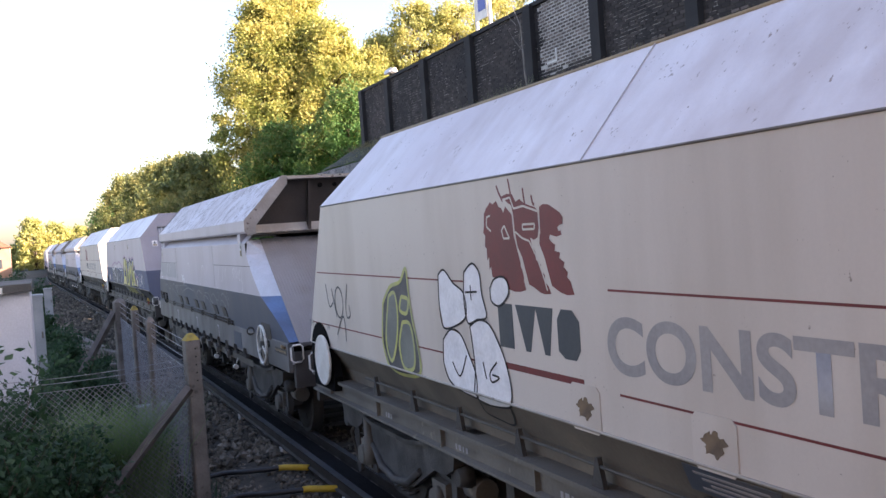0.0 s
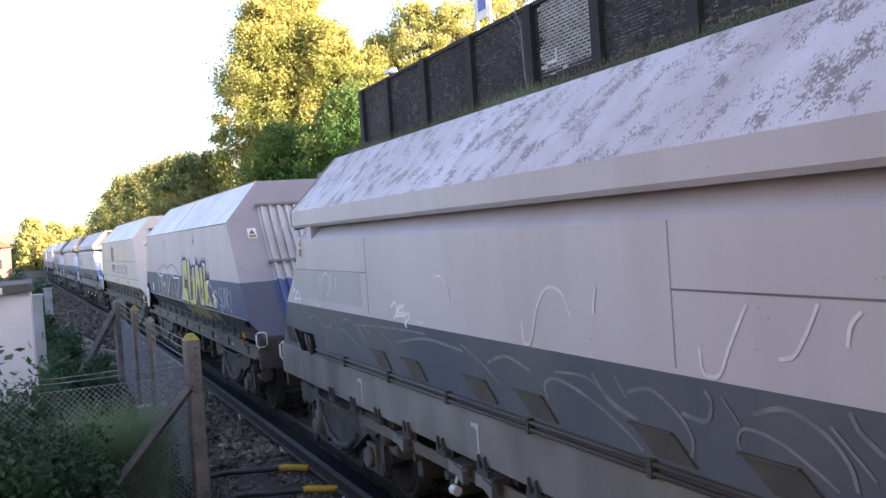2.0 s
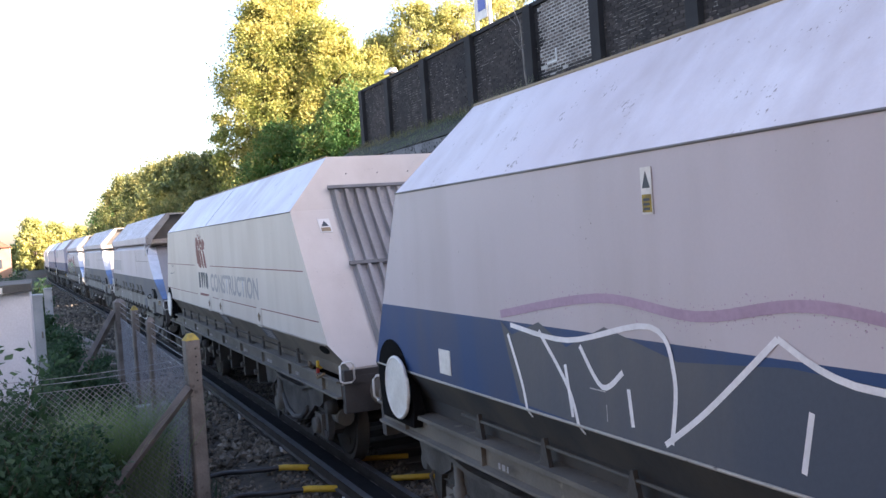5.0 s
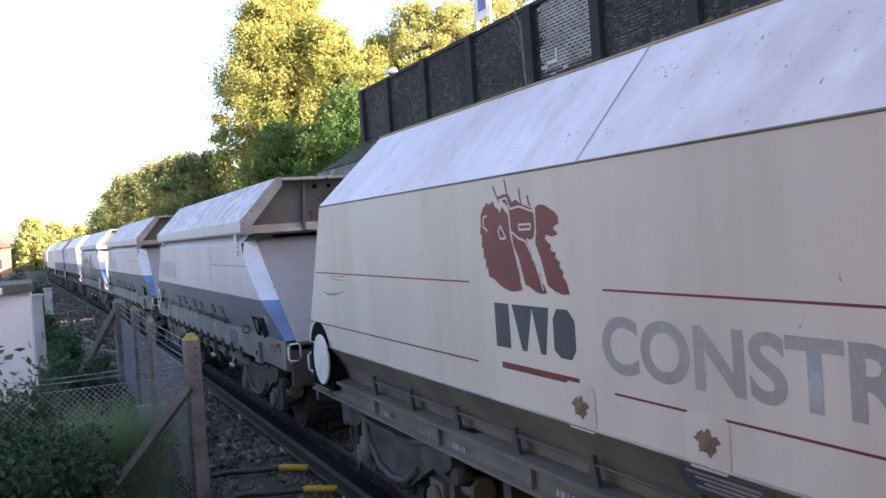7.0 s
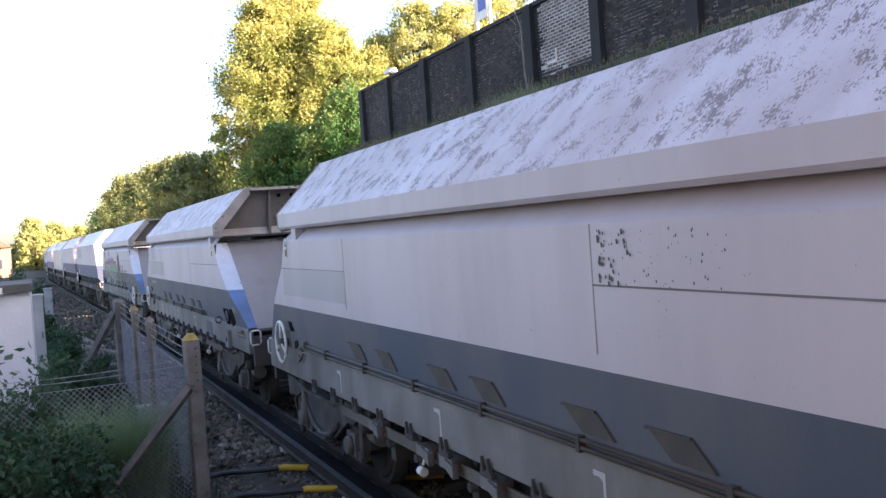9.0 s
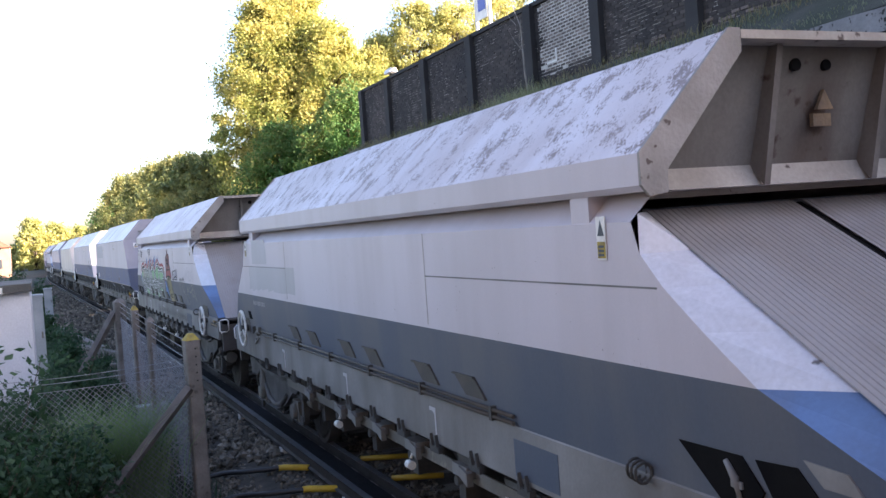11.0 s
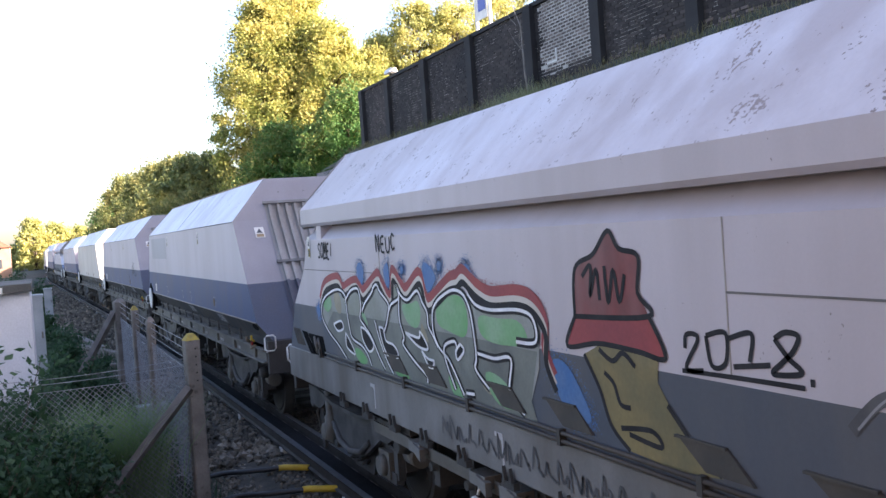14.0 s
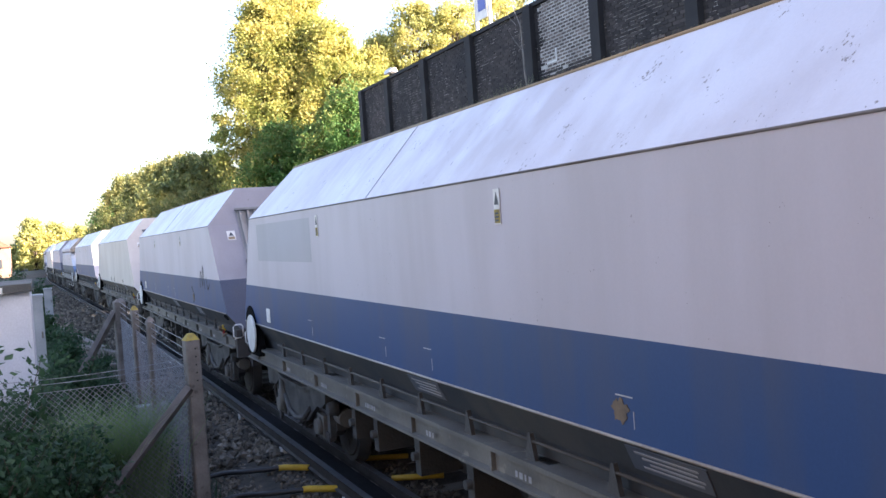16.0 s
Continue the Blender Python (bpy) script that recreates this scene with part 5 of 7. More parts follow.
    part("yellow_cock", lambda bm: (tube(bm, [(-1.34, -6.15, 1.26), (-1.38, -6.15, 1.30)], 0.014, 8), box(bm, -1.395, -1.37, -6.17, -6.13, 1.28, 1.35)), "yellow", wg, "small yellow brake cock", key="yellow_cock")
    part("red_cock", lambda bm: box(bm, -1.37, -1.34, -6.06, -6.02, 1.20, 1.25), "red", wg, "small red brake cock", key="red_cock")
    if livery == "blue":
        part("sight_plate", lambda bm: box(bm, -1.386, -1.380, 4.55, 4.75, 1.62, 1.80), "ivory", wg, key="data1")
    for y, z in ((2.6, 1.70), (0.25, 1.70), (-0.78, 1.70), (-3.4, 1.70)):
        def marks(bm):
            box(bm, -1.384, -1.3815, -0.075, 0.075, 0.075, 0.082)
            box(bm, -1.384, -1.3815, -0.079, -0.074, -0.08, 0.01)
        if livery == "blue":
            part("label_frame", marks, "patch", wg, "thin worn white frame lines", key="label_frame").location = (0, y, z)
    if livery == "cream":
        for y in (0.54, -0.52, -3.4):
            plate = part("label_plate", lambda bm: prism(bm, [(-0.15, -0.10), (-0.12, -0.13), (0.12, -0.13), (0.15, -0.10), (0.15, 0.10), (0.12, 0.13), (-0.12, 0.13), (-0.15, 0.10)], "x", -0.006, 0.0), "cream", wg, "raised cream plate", key="label_plate")
            plate.location = (-1.38, y, 1.66)
            part("rust_blot", lambda bm: prism(bm, [(0.075 * math.cos(a) * (1 + 0.22 * math.sin(5 * a) + 0.12 * math.sin(11 * a)), 0.055 * math.sin(a) * (1 + 0.2 * math.cos(7 * a) + 0.1 * math.sin(13 * a))) for a in np.linspace(0, 6.283, 44, endpoint=False)], "x", -0.0085, -0.006), "rust", plate, "rusty blot", key="rust_blot")
    if livery == "blue":
        part("rust_patch", lambda bm: prism(bm, [(0.07 * math.cos(a) * (1 + 0.2 * math.sin(5 * a) + 0.1 * math.sin(11 * a)), 0.06 * math.sin(a) * (1 + 0.18 * math.cos(7 * a) + 0.1 * math.sin(13 * a))) for a in np.linspace(0, 6.283, 44, endpoint=False)], "x", -1.3845, -1.381), "rust", wg, "rusty worn spot", key="rust_patch").location = (0, -3.36, 1.70)
    for y in (-0.55, -3.65):
        plate = part("data_panel", lambda bm: prism(bm, [(-0.34, 0.09), (0.30, 0.09), (0.36, -0.09), (-0.28, -0.09)], "x", -0.003, 0.003), "slate", wg, "grey data panel with faint print", key="data_panel")
        plate.location, plate.rotation_euler = (-1.315, y, 1.445), (0, radians(-33), 0)
        for k in range(4):
            part("print_line", lambda bm: box(bm, -0.006, -0.003, -0.26 + 0.03 * (k % 2), 0.24 - 0.04 * (k % 3), -0.007, 0.007), "letter_grey", plate, key=("panel_line", k)).location = (0, 0, 0.055 - 0.035 * k)
    for k in range(7):
        for q, w in enumerate((0.03, 0.045, 0.02, 0.035, 0.03)[:3 + k % 3]):
            part("stencil_bar", lambda bm: box(bm, -1.3635, -1.361, -w / 2, w / 2, -0.02, 0.02), "letter_grey", wg, key=("stencil", w)).location = (0, 3.9 - 1.5 * k - 0.06 * q, 1.095)
    sets = running_gear(wg, 1.0, 1.19, "frame", 6.72, 6.3)
    if livery == "blue":
        warning(wg, -2.13, 2.79)
        warning(wg, 2.05, 2.79)
    return wg, sets


# z, half width and end of the open-end hopper's sides
def open_edge(z, e=-1):
    table = OPEN_FRONT[SHAPE["front"]] if e < 0 else OPEN_BACK
    for (z1, u1), (z0, u0) in zip(table, table[1:]):
        if z0 <= z <= z1:
            return u1 + (u0 - u1) * (z1 - z) / (z1 - z0)
    return table[-1][1]


# the two ends of the wagon differ in length; which one leads depends on how the wagon is turned
SHAPE = {"front": 1}
OPEN_FRONT = {-1: [(2.80, 4.74), (2.66, 4.72), (2.5, 4.78), (2.34, 4.95), (2.15, 5.22), (1.95, 5.52), (1.75, 6.0), (1.55, 6.5), (1.40, 6.85)],
              1: [(2.80, 4.70), (2.66, 4.66), (2.5, 4.70), (2.34, 4.86), (2.15, 5.12), (1.95, 5.42), (1.75, 5.97), (1.55, 6.46), (1.40, 6.72)]}
REACH = {-1: 6.90, 1: 6.74}
OPEN_BACK = [(2.80, 4.72), (2.66, 4.74), (2.34, 4.92), (1.95, 5.42), (1.68, 5.66), (1.40, 5.88)]


def open_width(z):
    if z >= 2.66:
        return 1.24 + 0.14 * (2.80 - z) / 0.14
    return 1.38 if z >= 1.95 else 1.38 - (1.95 - z) * 0.06


def near_side(z):
    return -open_width(z) - 0.0025


def sheet_u(z, e=-1):
    return 4.44 + (2.72 - z) / 1.34 * ((2.46 if SHAPE["front"] < 0 else 2.30) if e < 0 else 1.52)


def open_body(bm, fold):
    zs = [2.80, 2.66, 2.5, 2.34, 2.15, fold, 1.75, 1.55, 1.40]
    for sx in (-1, 1):
        strip(bm, [[(sx * open_width(z), -open_edge(z), z), (sx * open_width(z), open_edge(z, 1), z)] for z in zs], [0, 0, 0, 0, 0, 1, 1, 1])
    # hopper floor under the sheets, and the bottom
    for e in (-1, 1):
        strip(bm, [[(-1.10, e * (sheet_u(z, e) - 0.03), z), (1.10, e * (sheet_u(z, e) - 0.03), z)] for z in (2.72, 1.38)], [1])
    tip = REACH[SHAPE["front"]] - 0.05
    poly(bm, [(-1.27, -tip, 1.39), (1.27, -tip, 1.39), (1.27, 5.88, 1.39), (-1.27, 5.88, 1.39)], 1)
    poly(bm, [(-1.22, -4.74, 2.80), (1.22, -4.74, 2.80), (1.22, 4.72, 2.80), (-1.22, 4.72, 2.80)], 0)


def hood_plate(sx):
    def build(bm):
        H = 4.85
        prof = [(-1.15, 2.80), (-1.38, 2.80), (-1.40, 2.83), (-1.40, 2.985), (-0.82, 3.58), (-0.78, 3.58), (-0.80, 3.54), (-1.33, 2.99), (-1.33, 2.82)]
        strip(bm, [[(sx * x, -H, z), (sx * x, H, z)] for x, z in prof], [2, 1, 1, 0, 0, 2, 2, 2])
    return build


def flange(e, sx):
    def build(bm):
        y = e * 4.85
        o = [(sx * 0.83, 3.588), (sx * 1.408, 2.988), (sx * 1.408, 2.83), (sx * 1.36, 2.775), (sx * 1.25, 2.79), (sx * 1.25, 2.90), (sx * 0.755, 3.47), (sx * 0.755, 3.588)]
        prism(bm, o, "y", y, y + e * 0.02)
    return build


def hood_end(e):
    def build(bm):
        rows = [[(-0.80, e * 4.70, 3.555), (0.80, e * 4.70, 3.555)], [(-1.24, e * 4.50, 2.92), (1.24, e * 4.50, 2.92)], [(-1.24, e * 4.58, 2.765), (1.24, e * 4.58, 2.765)]]
        strip(bm, rows, [0, 1])
        box(bm, -0.75, 0.75, min(e * 4.70, e * 4.868), max(e * 4.70, e * 4.868), 3.535, 3.58, 1)
    return build


def sheet_half(z):
    """Half the width of the sloping sheets, which spread towards the bottom."""
    return 1.12 + 0.11 * (2.70 - z) / 1.28


def slope_sheet(e, half):
    def build(bm):
        prof = []
        n = 26
        for i in range(n):
            prof += [(i / n, 0.0), ((i + 0.62) / n, 0.0), ((i + 0.74) / n, 0.0045), ((i + 0.9) / n, 0.0045)]
        prof.append((1.0, 0.0))

        def across(f, z):
            return -0.045 + (sheet_half(z) + 0.045) * f if half > 0 else -0.115 - (sheet_half(z) - 0.115) * f
        rows = [[(across(f, z), e * (sheet_u(z, e) + d + 0.012), z + d * 0.6 + 0.008) for f, d in prof] for z in (2.70, 1.40)]
        strip(bm, rows, [0])
    return build


def side_strip(e, sx, fold):
    def build(bm):
        zs = [2.70, 2.5, 2.34, 2.15, fold, 1.75, 1.55, 1.42]
        rows = [[(sx * (open_width(z) - 0.0), e * open_edge(z, e), z), (sx * (sheet_half(z) - 0.01), e * (sheet_u(z, e) + 0.004), z + 0.004)] for z in zs]
        strip(bm, rows, [0, 0, 0, 0, 1, 1, 1])
    return build


def open_hopper(label, turned=1, roof="stained", rusted=False, fold=1.942):
    """The hopper wagon with long sloping open ends under a hood."""
    SHAPE["front"] = turned
    long_end = REACH[turned]
    wg = thing("hopper_wagon", label, "railway wagon", "wagons of the train")
    part("body", lambda bm: open_body(bm, fold), ["grey", "slate"], wg, key=("open_body", fold, turned))
    for sx in (-1, 1):
        # slope colour has sky light painted in, besides its stains and flecks
        part("hood_plate", hood_plate(sx), [roof, "grey", "ledge"], wg, "stained sloping hood plate, its paint paled for sky light", key=("hood", sx, roof))
    part("hood_floor", lambda bm: box(bm, -0.9, 0.9, -4.45, 4.45, 3.34, 3.35), "ledge", wg, key="hood_floor")
    for e in (-1, 1):
        ends = part("hood_end", hood_end(e), ["rust_hood" if rusted else "hood", "ledge"], wg, "rusty recessed hood end plate", key=("hood_end", e, rusted))
        for x in (-0.36, 0.36):
            part("rib", lambda bm: prism(bm, [(e * 4.66, 3.53), (e * 4.76, 3.53), (e * 4.60, 2.80), (e * 4.48, 2.92)], "x", x - 0.02 + 0.1 * x, x + 0.02 + 0.1 * x), "rust_hood" if rusted else "hood", ends, key=("rib", e, x, rusted))
        sign = part("warning_sign", lambda bm: prism(bm, [(-0.06, 3.20), (0.06, 3.20), (0, 3.31)], "y", e * 4.63, e * 4.655), "rust", ends, "faded rusty warning sign", key=("hood_sign", e))
        part("notice", lambda bm: box(bm, -0.065, 0.065, min(e * 4.60, e * 4.627), max(e * 4.60, e * 4.627), 3.11, 3.18), "rust", ends, key=("hood_notice", e))
        part("drain_hole", lambda bm: (tube(bm, [(-0.22, e * 4.64, 3.44), (-0.22, e * 4.685, 3.44)], 0.035, 10), tube(bm, [(0.0, e * 4.64, 3.44), (0.0, e * 4.685, 3.44)], 0.03, 10)), "hole", ends, key=("drain", e))
        for sx in (-1, 1):
            part("flange", flange(e, sx), "rough_flange", wg, key=("flange", e, sx))
            part("side_strip", side_strip(e, sx, fold), ["white", "bright_blue"], wg, "white and blue end strip with chipped paint", key=("side_strip", e, sx, fold, turned))
            part("slope_sheet", slope_sheet(e, sx), "slope", wg, "ribbed dusty sloping sheet", key=("slope", e, sx, rusted, turned))
            part("hood_post", lambda bm: box(bm, min(sx * 1.20, sx * 1.375), max(sx * 1.20, sx * 1.375), e * 4.25 - 0.09, e * 4.25 + 0.09, 2.66, 2.83), "grey", wg, key=("hood_post", e, sx))
        part("centre_joint", lambda bm: strip(bm, [[(-0.12, e * (sheet_u(z, e) - 0.004), z), (-0.04, e * (sheet_u(z, e) - 0.004), z)] for z in (2.7, 1.4)], [0]), "hole", wg, "dark joint between the sheets", key=("joint", e, turned))
        tip = long_end if e < 0 else 6.0
        part("apron", lambda bm: prism(bm, [(e * (tip - 0.10), 1.395), (e * tip, 1.365), (e * tip, 1.385), (e * (tip - 0.04), 1.415)], "x", -1.22, 1.22), "iron", wg, key=("apron", e, turned))
    # seams and plates on the side
    for k, (y0, y1, z0, z1) in enumerate(((-4.9, -2.0, 2.332, 2.342), (-2.004, -1.996, 1.97, 2.66), (2.4, 4.9, 2.335, 2.343), (2.396, 2.404, 1.97, 2.66))):
        part("seam", lambda bm: box(bm, -1.3825, -1.380, y0, y1, z0, z1), "ledge" if k % 2 else "sole", wg, key=("open_seam", k))
    for k, y in enumerate((2.28, 1.485, 0.267, -0.505, -1.755, -2.56)):
        z = 1.578
        part("inspection_flap", lambda bm: (prism(bm, [(-0.32, -0.066), (-0.02, -0.066), (0.165, 0.066), (-0.165, 0.066)], "x", -0.010, 0.004), box(bm, -0.024, -0.004, -0.175, 0.18, 0.064, 0.076), prism(bm, [(-0.335, -0.066), (-0.32, -0.066), (-0.165, 0.066), (-0.18, 0.066)], "x", -0.014, 0.004)), "flap", wg, "dark inspection flap", key="flap").location = (near_side(z) - 0.0, y, z)
    warning(wg, -4.38 if turned > 0 else -4.46, 2.57)
    warning(wg, 4.63, 2.57)
    # dark slab in place of a shaded arch; the plate is not cut
    arch = part("wheel_opening", lambda bm: prism(bm, [(0.27 * math.cos(a), 0.25 * math.sin(a)) for a in np.linspace(0, math.pi, 14)] + [(-0.27, -0.13), (0.27, -0.13)], "x", -1.358, -1.25), "flap", wg, "dark arched slab for the shade in a cut-out", key="open_opening")
    arch.location = (0.0, 5.10 if turned < 0 else -5.50, 1.51)
    if turned < 0:
        # black slabs on the plate paint the shade inside the openings
        part("step_recess", lambda bm: prism(bm, [(-4.97, 1.63), (-5.40, 1.635), (-5.52, 1.50), (-5.45, 1.39), (-5.28, 1.39)], "x", -1.366, -1.25), "hole", wg, "black slab for the shade in a slanting opening", key="recess")
        part("step_recess", lambda bm: prism(bm, [(-5.48, 1.635), (-5.72, 1.65), (-5.92, 1.45), (-5.74, 1.38), (-5.62, 1.42)], "x", -1.366, -1.25), "hole", wg, "black slab for the shade in a slanting opening", key="recess2")
        part("lever", lambda bm: (tube(bm, [(-1.372, -5.30, 1.60), (-1.374, -5.36, 1.53), (-1.372, -5.38, 1.44)], [0.012, 0.02, 0.014], 6), box(bm, -1.376, -1.366, -5.40, -5.33, 1.49, 1.52)), "sole", wg, "grey lever inside the opening", key="recess_lever")
        part("cover_plate", lambda bm: prism(bm, [(-5.76, 1.69), (-5.98, 1.68), (-6.05, 1.60), (-5.86, 1.60)], "x", -1.372, -1.355), "sole", wg, key="cover_plate")
        part("small_window", lambda bm: prism(bm, [(4.83, 1.70), (4.69, 1.70), (4.605, 1.595), (4.745, 1.59)], "x", -1.372, -1.30), "hole", wg, "small black slab for the shade in a slanting opening", key="small_window")
        part("drain_cock", lambda bm: (tube(bm, [(-1.355, 4.25, 1.40), (-1.40, 4.25, 1.45)], 0.03, 8), box(bm, -1.41, -1.37, 4.05, 4.12, 1.44, 1.52), tube(bm, [(-1.38, 4.4, 1.33), (-1.40, 4.3, 1.28), (-1.38, 4.2, 1.36)], 0.018, 6)), "frame", wg, key="drain_cock")
    else:
        part("mesh_cover", lambda bm: (prism(bm, [(5.66, 1.645), (5.35, 1.65), (5.19, 1.468), (5.51, 1.467)], "x", -1.363, -1.30), *[tube(bm, [(-1.366, 5.62 - 0.06 * q, 1.64), (-1.366, 5.47 - 0.06 * q, 1.472)], 0.006, 5) for q in range(5)]), "flap", wg, "dark ribbed cover", key="mesh_cover")
        # the rear openings' shade is likewise painted by black slabs
        part("step_recess", lambda bm: prism(bm, [(5.26, 1.635), (5.05, 1.633), (4.80, 1.408), (4.95, 1.403)], "x", -1.366, -1.25), "hole", wg, "black slab for the shade in a slanting opening", key="rear_recess")
        part("step_recess", lambda bm: prism(bm, [(4.99, 1.625), (4.42, 1.63), (4.36, 1.423), (4.74, 1.412)], "x", -1.366, -1.25), "hole", wg, "black slab for the shade in a slanting opening", key="rear_recess2")
        part("lever", lambda bm: (tube(bm, [(-1.372, 4.72, 1.61), (-1.375, 4.66, 1.54), (-1.372, 4.62, 1.44)], [0.012, 0.022, 0.014], 6), tube(bm, [(-1.372, 4.58, 1.60), (-1.375, 4.52, 1.50)], 0.012, 6), box(bm, -1.378, -1.366, 4.63, 4.69, 1.53, 1.56)), "sole", wg, "grey lever inside the opening", key="rear_lever")
    handwheel(wg, -5.62 if turned > 0 else 4.94, 1.32 if turned > 0 else 1.45, False, -1.45)
    for dz in (0, 0.045):
        part("pipe", lambda bm: tube(bm, [(-1.375, -3.3, 1.425 + dz), (-1.375, 4.3, 1.425 + dz)], 0.014, 8), "flap", wg, key=("pipe", dz))
    for k in range(7):
        part("pipe_clip", lambda bm: box(bm, -1.395, -1.30, -0.02, 0.02, 1.40, 1.495), "flap", wg, key="clip").location = (0, -3.0 + 1.25 * k, 0)
    for k in range(12):
        y = -4.1 + 0.72 * k
        part("tipping_lug", lambda bm: (prism(bm, [(-0.075, 1.05), (-0.03, 1.05), (-0.045, 1.15)], "x", -1.39, -1.365), prism(bm, [(0.02, 1.05), (0.065, 1.05), (0.05, 1.15)], "x", -1.39, -1.365), box(bm, -1.385, -1.34, -0.09, 0.08, 1.01, 1.06)), "dark", wg, key="lug").location = (0, y, -0.03)
    part("clamp", lambda bm: [tube(bm, ring_points((-1.40 + 0.01 * q, -4.72 + 0.05 * q, 1.42), 0.05, "y", 14), 0.009, 5, closed=True) for q in range(3)], "dark", wg, key="clamp")
    part("valve", lambda bm: (tube(bm, [(-1.355, -6.5, 1.34), (-1.40, -6.5, 1.36)], 0.02, 8), box(bm, -1.41, -1.385, -6.53, -6.47, 1.345, 1.38)), "rim", wg, "tarnished brass valve", key="valve")
    bracket = part("jacking_bracket", lambda bm: (box(bm, -1.41, -1.355, -5.5, -5.22, 1.02, 1.30), box(bm, -1.414, -1.41, -5.40, -5.32, 1.12, 1.18, 1)), ["sole", "hole"], wg, "grey jacking bracket with a dark hole", key="jacking")
    part("maker_strip", lambda bm: box(bm, -1.3575, -1.354, -6.56, -5.96, 1.245, 1.315), "flap", wg, "dark strip", key="maker_strip")
    for q in range(9):
        part("gold_bar", lambda bm: box(bm, -1.3595, -1.3575, -0.018, 0.018, -0.014, 0.014), "rim", wg, key="gold_bar").location = (0, -6.0 - 0.062 * q, 1.28)
    for y in (2.9, 0.35, -1.9):
        part("stencil_mark", lambda bm: prism(bm, [(0.06, 0.10), (-0.06, 0.10), (-0.06, -0.12), (-0.035, -0.12), (-0.035, 0.05), (0.0, 0.07), (0.06, 0.07)], "x", -1.3585, -1.354), "patch", wg, "pale stencilled mark", key="stencil_mark").location = (0, y, 1.22)
    part("lower_beam", lambda bm: (box(bm, -1.24, -1.19, -3.95, 3.3, 0.80, 0.815), box(bm, -1.24, -1.225, -3.95, 3.3, 0.815, 0.90)), "frame", wg, "dusty angle beam under the sole bar", key="lower_beam")
    for y in (0.88, -0.35, -1.2, 0.4, 2.1, -2.2):
        part("door_latch", lambda bm: (box(bm, -1.31, -1.18, -0.16, 0.10, 0.84, 0.93), prism(bm, [(-0.2, 0.80), (-0.05, 0.86), (-0.05, 0.93), (-0.2, 0.90)], "x", -1.33, -1.28)), "sole", wg, key="door_latch").location = (0, y, 0)
    for y in (0.9, -1.17, -2.9):
        part("pull_handle", lambda bm: (tube(bm, [(-1.26, 0, 0.84), (-1.29, 0, 0.76)], 0.012, 6), tube(bm, [(-1.30, -0.045, 0.71), (-1.30, 0.045, 0.71)], 0.038, 10)), "ivory", wg, "white pull handle", key="pull_handle").location = (0, y, 0)
    part("repaired_panel", lambda bm: box(bm, -1.359, -1.355, -3.80, -3.25, 1.08, 1.32), "slate", wg, key="repaired_panel")
    sets = running_gear(wg, 1.04, 1.36, "sole", long_end - 0.12, 5.98)
    return wg, sets


def cream_lettering(wg):
    """Maroon lines, the emblem as plain shapes, and the lettering."""
    part("maroon_line", lambda bm: (prism(bm, rect(1.9, 5.75, 2.308, 2.32), "x", -1.3813, -1.379), prism(bm, rect(-5.8, 0.25, 2.308, 2.32), "x", -1.3813, -1.379), prism(bm, rect(1.83, 6.05, 1.772, 1.784), "x", -1.3813, -1.379),
                                    prism(bm, rect(-6.3, 0.2, 1.772, 1.784), "x", -1.3813, -1.379), prism(bm, rect(0.54, 1.47, 1.775, 1.815), "x", -1.3814, -1.379)), "maroon", wg, "thin maroon lines", key="maroon_lines")

    shapes = ([(1.648, 2.69), (1.64, 2.76), (1.60, 2.80), (1.569, 2.815), (1.54, 2.835), (1.50, 2.82), (1.452, 2.84), (1.42, 2.80), (1.386, 2.79), (1.36, 2.76), (1.33, 2.80), (1.30, 2.777), (1.245, 2.74), (1.24, 2.65), (1.229, 2.607), (1.19, 2.54), (1.21, 2.52), (1.17, 2.47), (1.18, 2.43),
               (1.14, 2.38), (1.15, 2.34), (1.127, 2.285), (1.20, 2.272), (1.279, 2.27), (1.36, 2.285), (1.429, 2.305), (1.50, 2.34), (1.575, 2.356), (1.585, 2.42), (1.61, 2.40), (1.605, 2.48), (1.635, 2.46), (1.63, 2.54), (1.655, 2.55), (1.64, 2.62), (1.665, 2.64)],
              [(1.383, 2.86), (1.30, 2.875), (1.227, 2.867), (1.19, 2.82), (1.14, 2.835), (1.089, 2.808), (1.02, 2.79), (0.954, 2.775), (0.921, 2.75), (0.921, 2.667), (0.946, 2.60), (0.99, 2.585), (1.036, 2.60), (1.02, 2.55), (0.98, 2.51), (0.985, 2.47), (0.93, 2.44), (0.94, 2.41), (0.89, 2.38), (0.895, 2.34),
               (0.86, 2.32), (0.829, 2.273), (0.90, 2.268), (0.955, 2.275), (1.03, 2.305), (1.088, 2.32), (1.12, 2.40), (1.15, 2.48), (1.202, 2.55), (1.225, 2.642), (1.23, 2.74), (1.25, 2.80)],
              [(0.905, 2.775), (0.86, 2.79), (0.80, 2.785), (0.725, 2.755), (0.68, 2.735), (0.650, 2.707), (0.655, 2.67), (0.69, 2.665), (0.715, 2.65), (0.70, 2.63), (0.68, 2.635), (0.672, 2.61), (0.73, 2.60), (0.80, 2.612), (0.815, 2.59), (0.782, 2.566), (0.75, 2.555), (0.76, 2.52), (0.70, 2.51), (0.715, 2.48),
               (0.660, 2.455), (0.675, 2.43), (0.63, 2.40), (0.645, 2.375), (0.61, 2.35), (0.578, 2.278), (0.65, 2.272), (0.725, 2.285), (0.816, 2.32), (0.85, 2.40), (0.88, 2.48), (0.93, 2.56), (0.91, 2.66)])
    for k, o in enumerate(shapes):
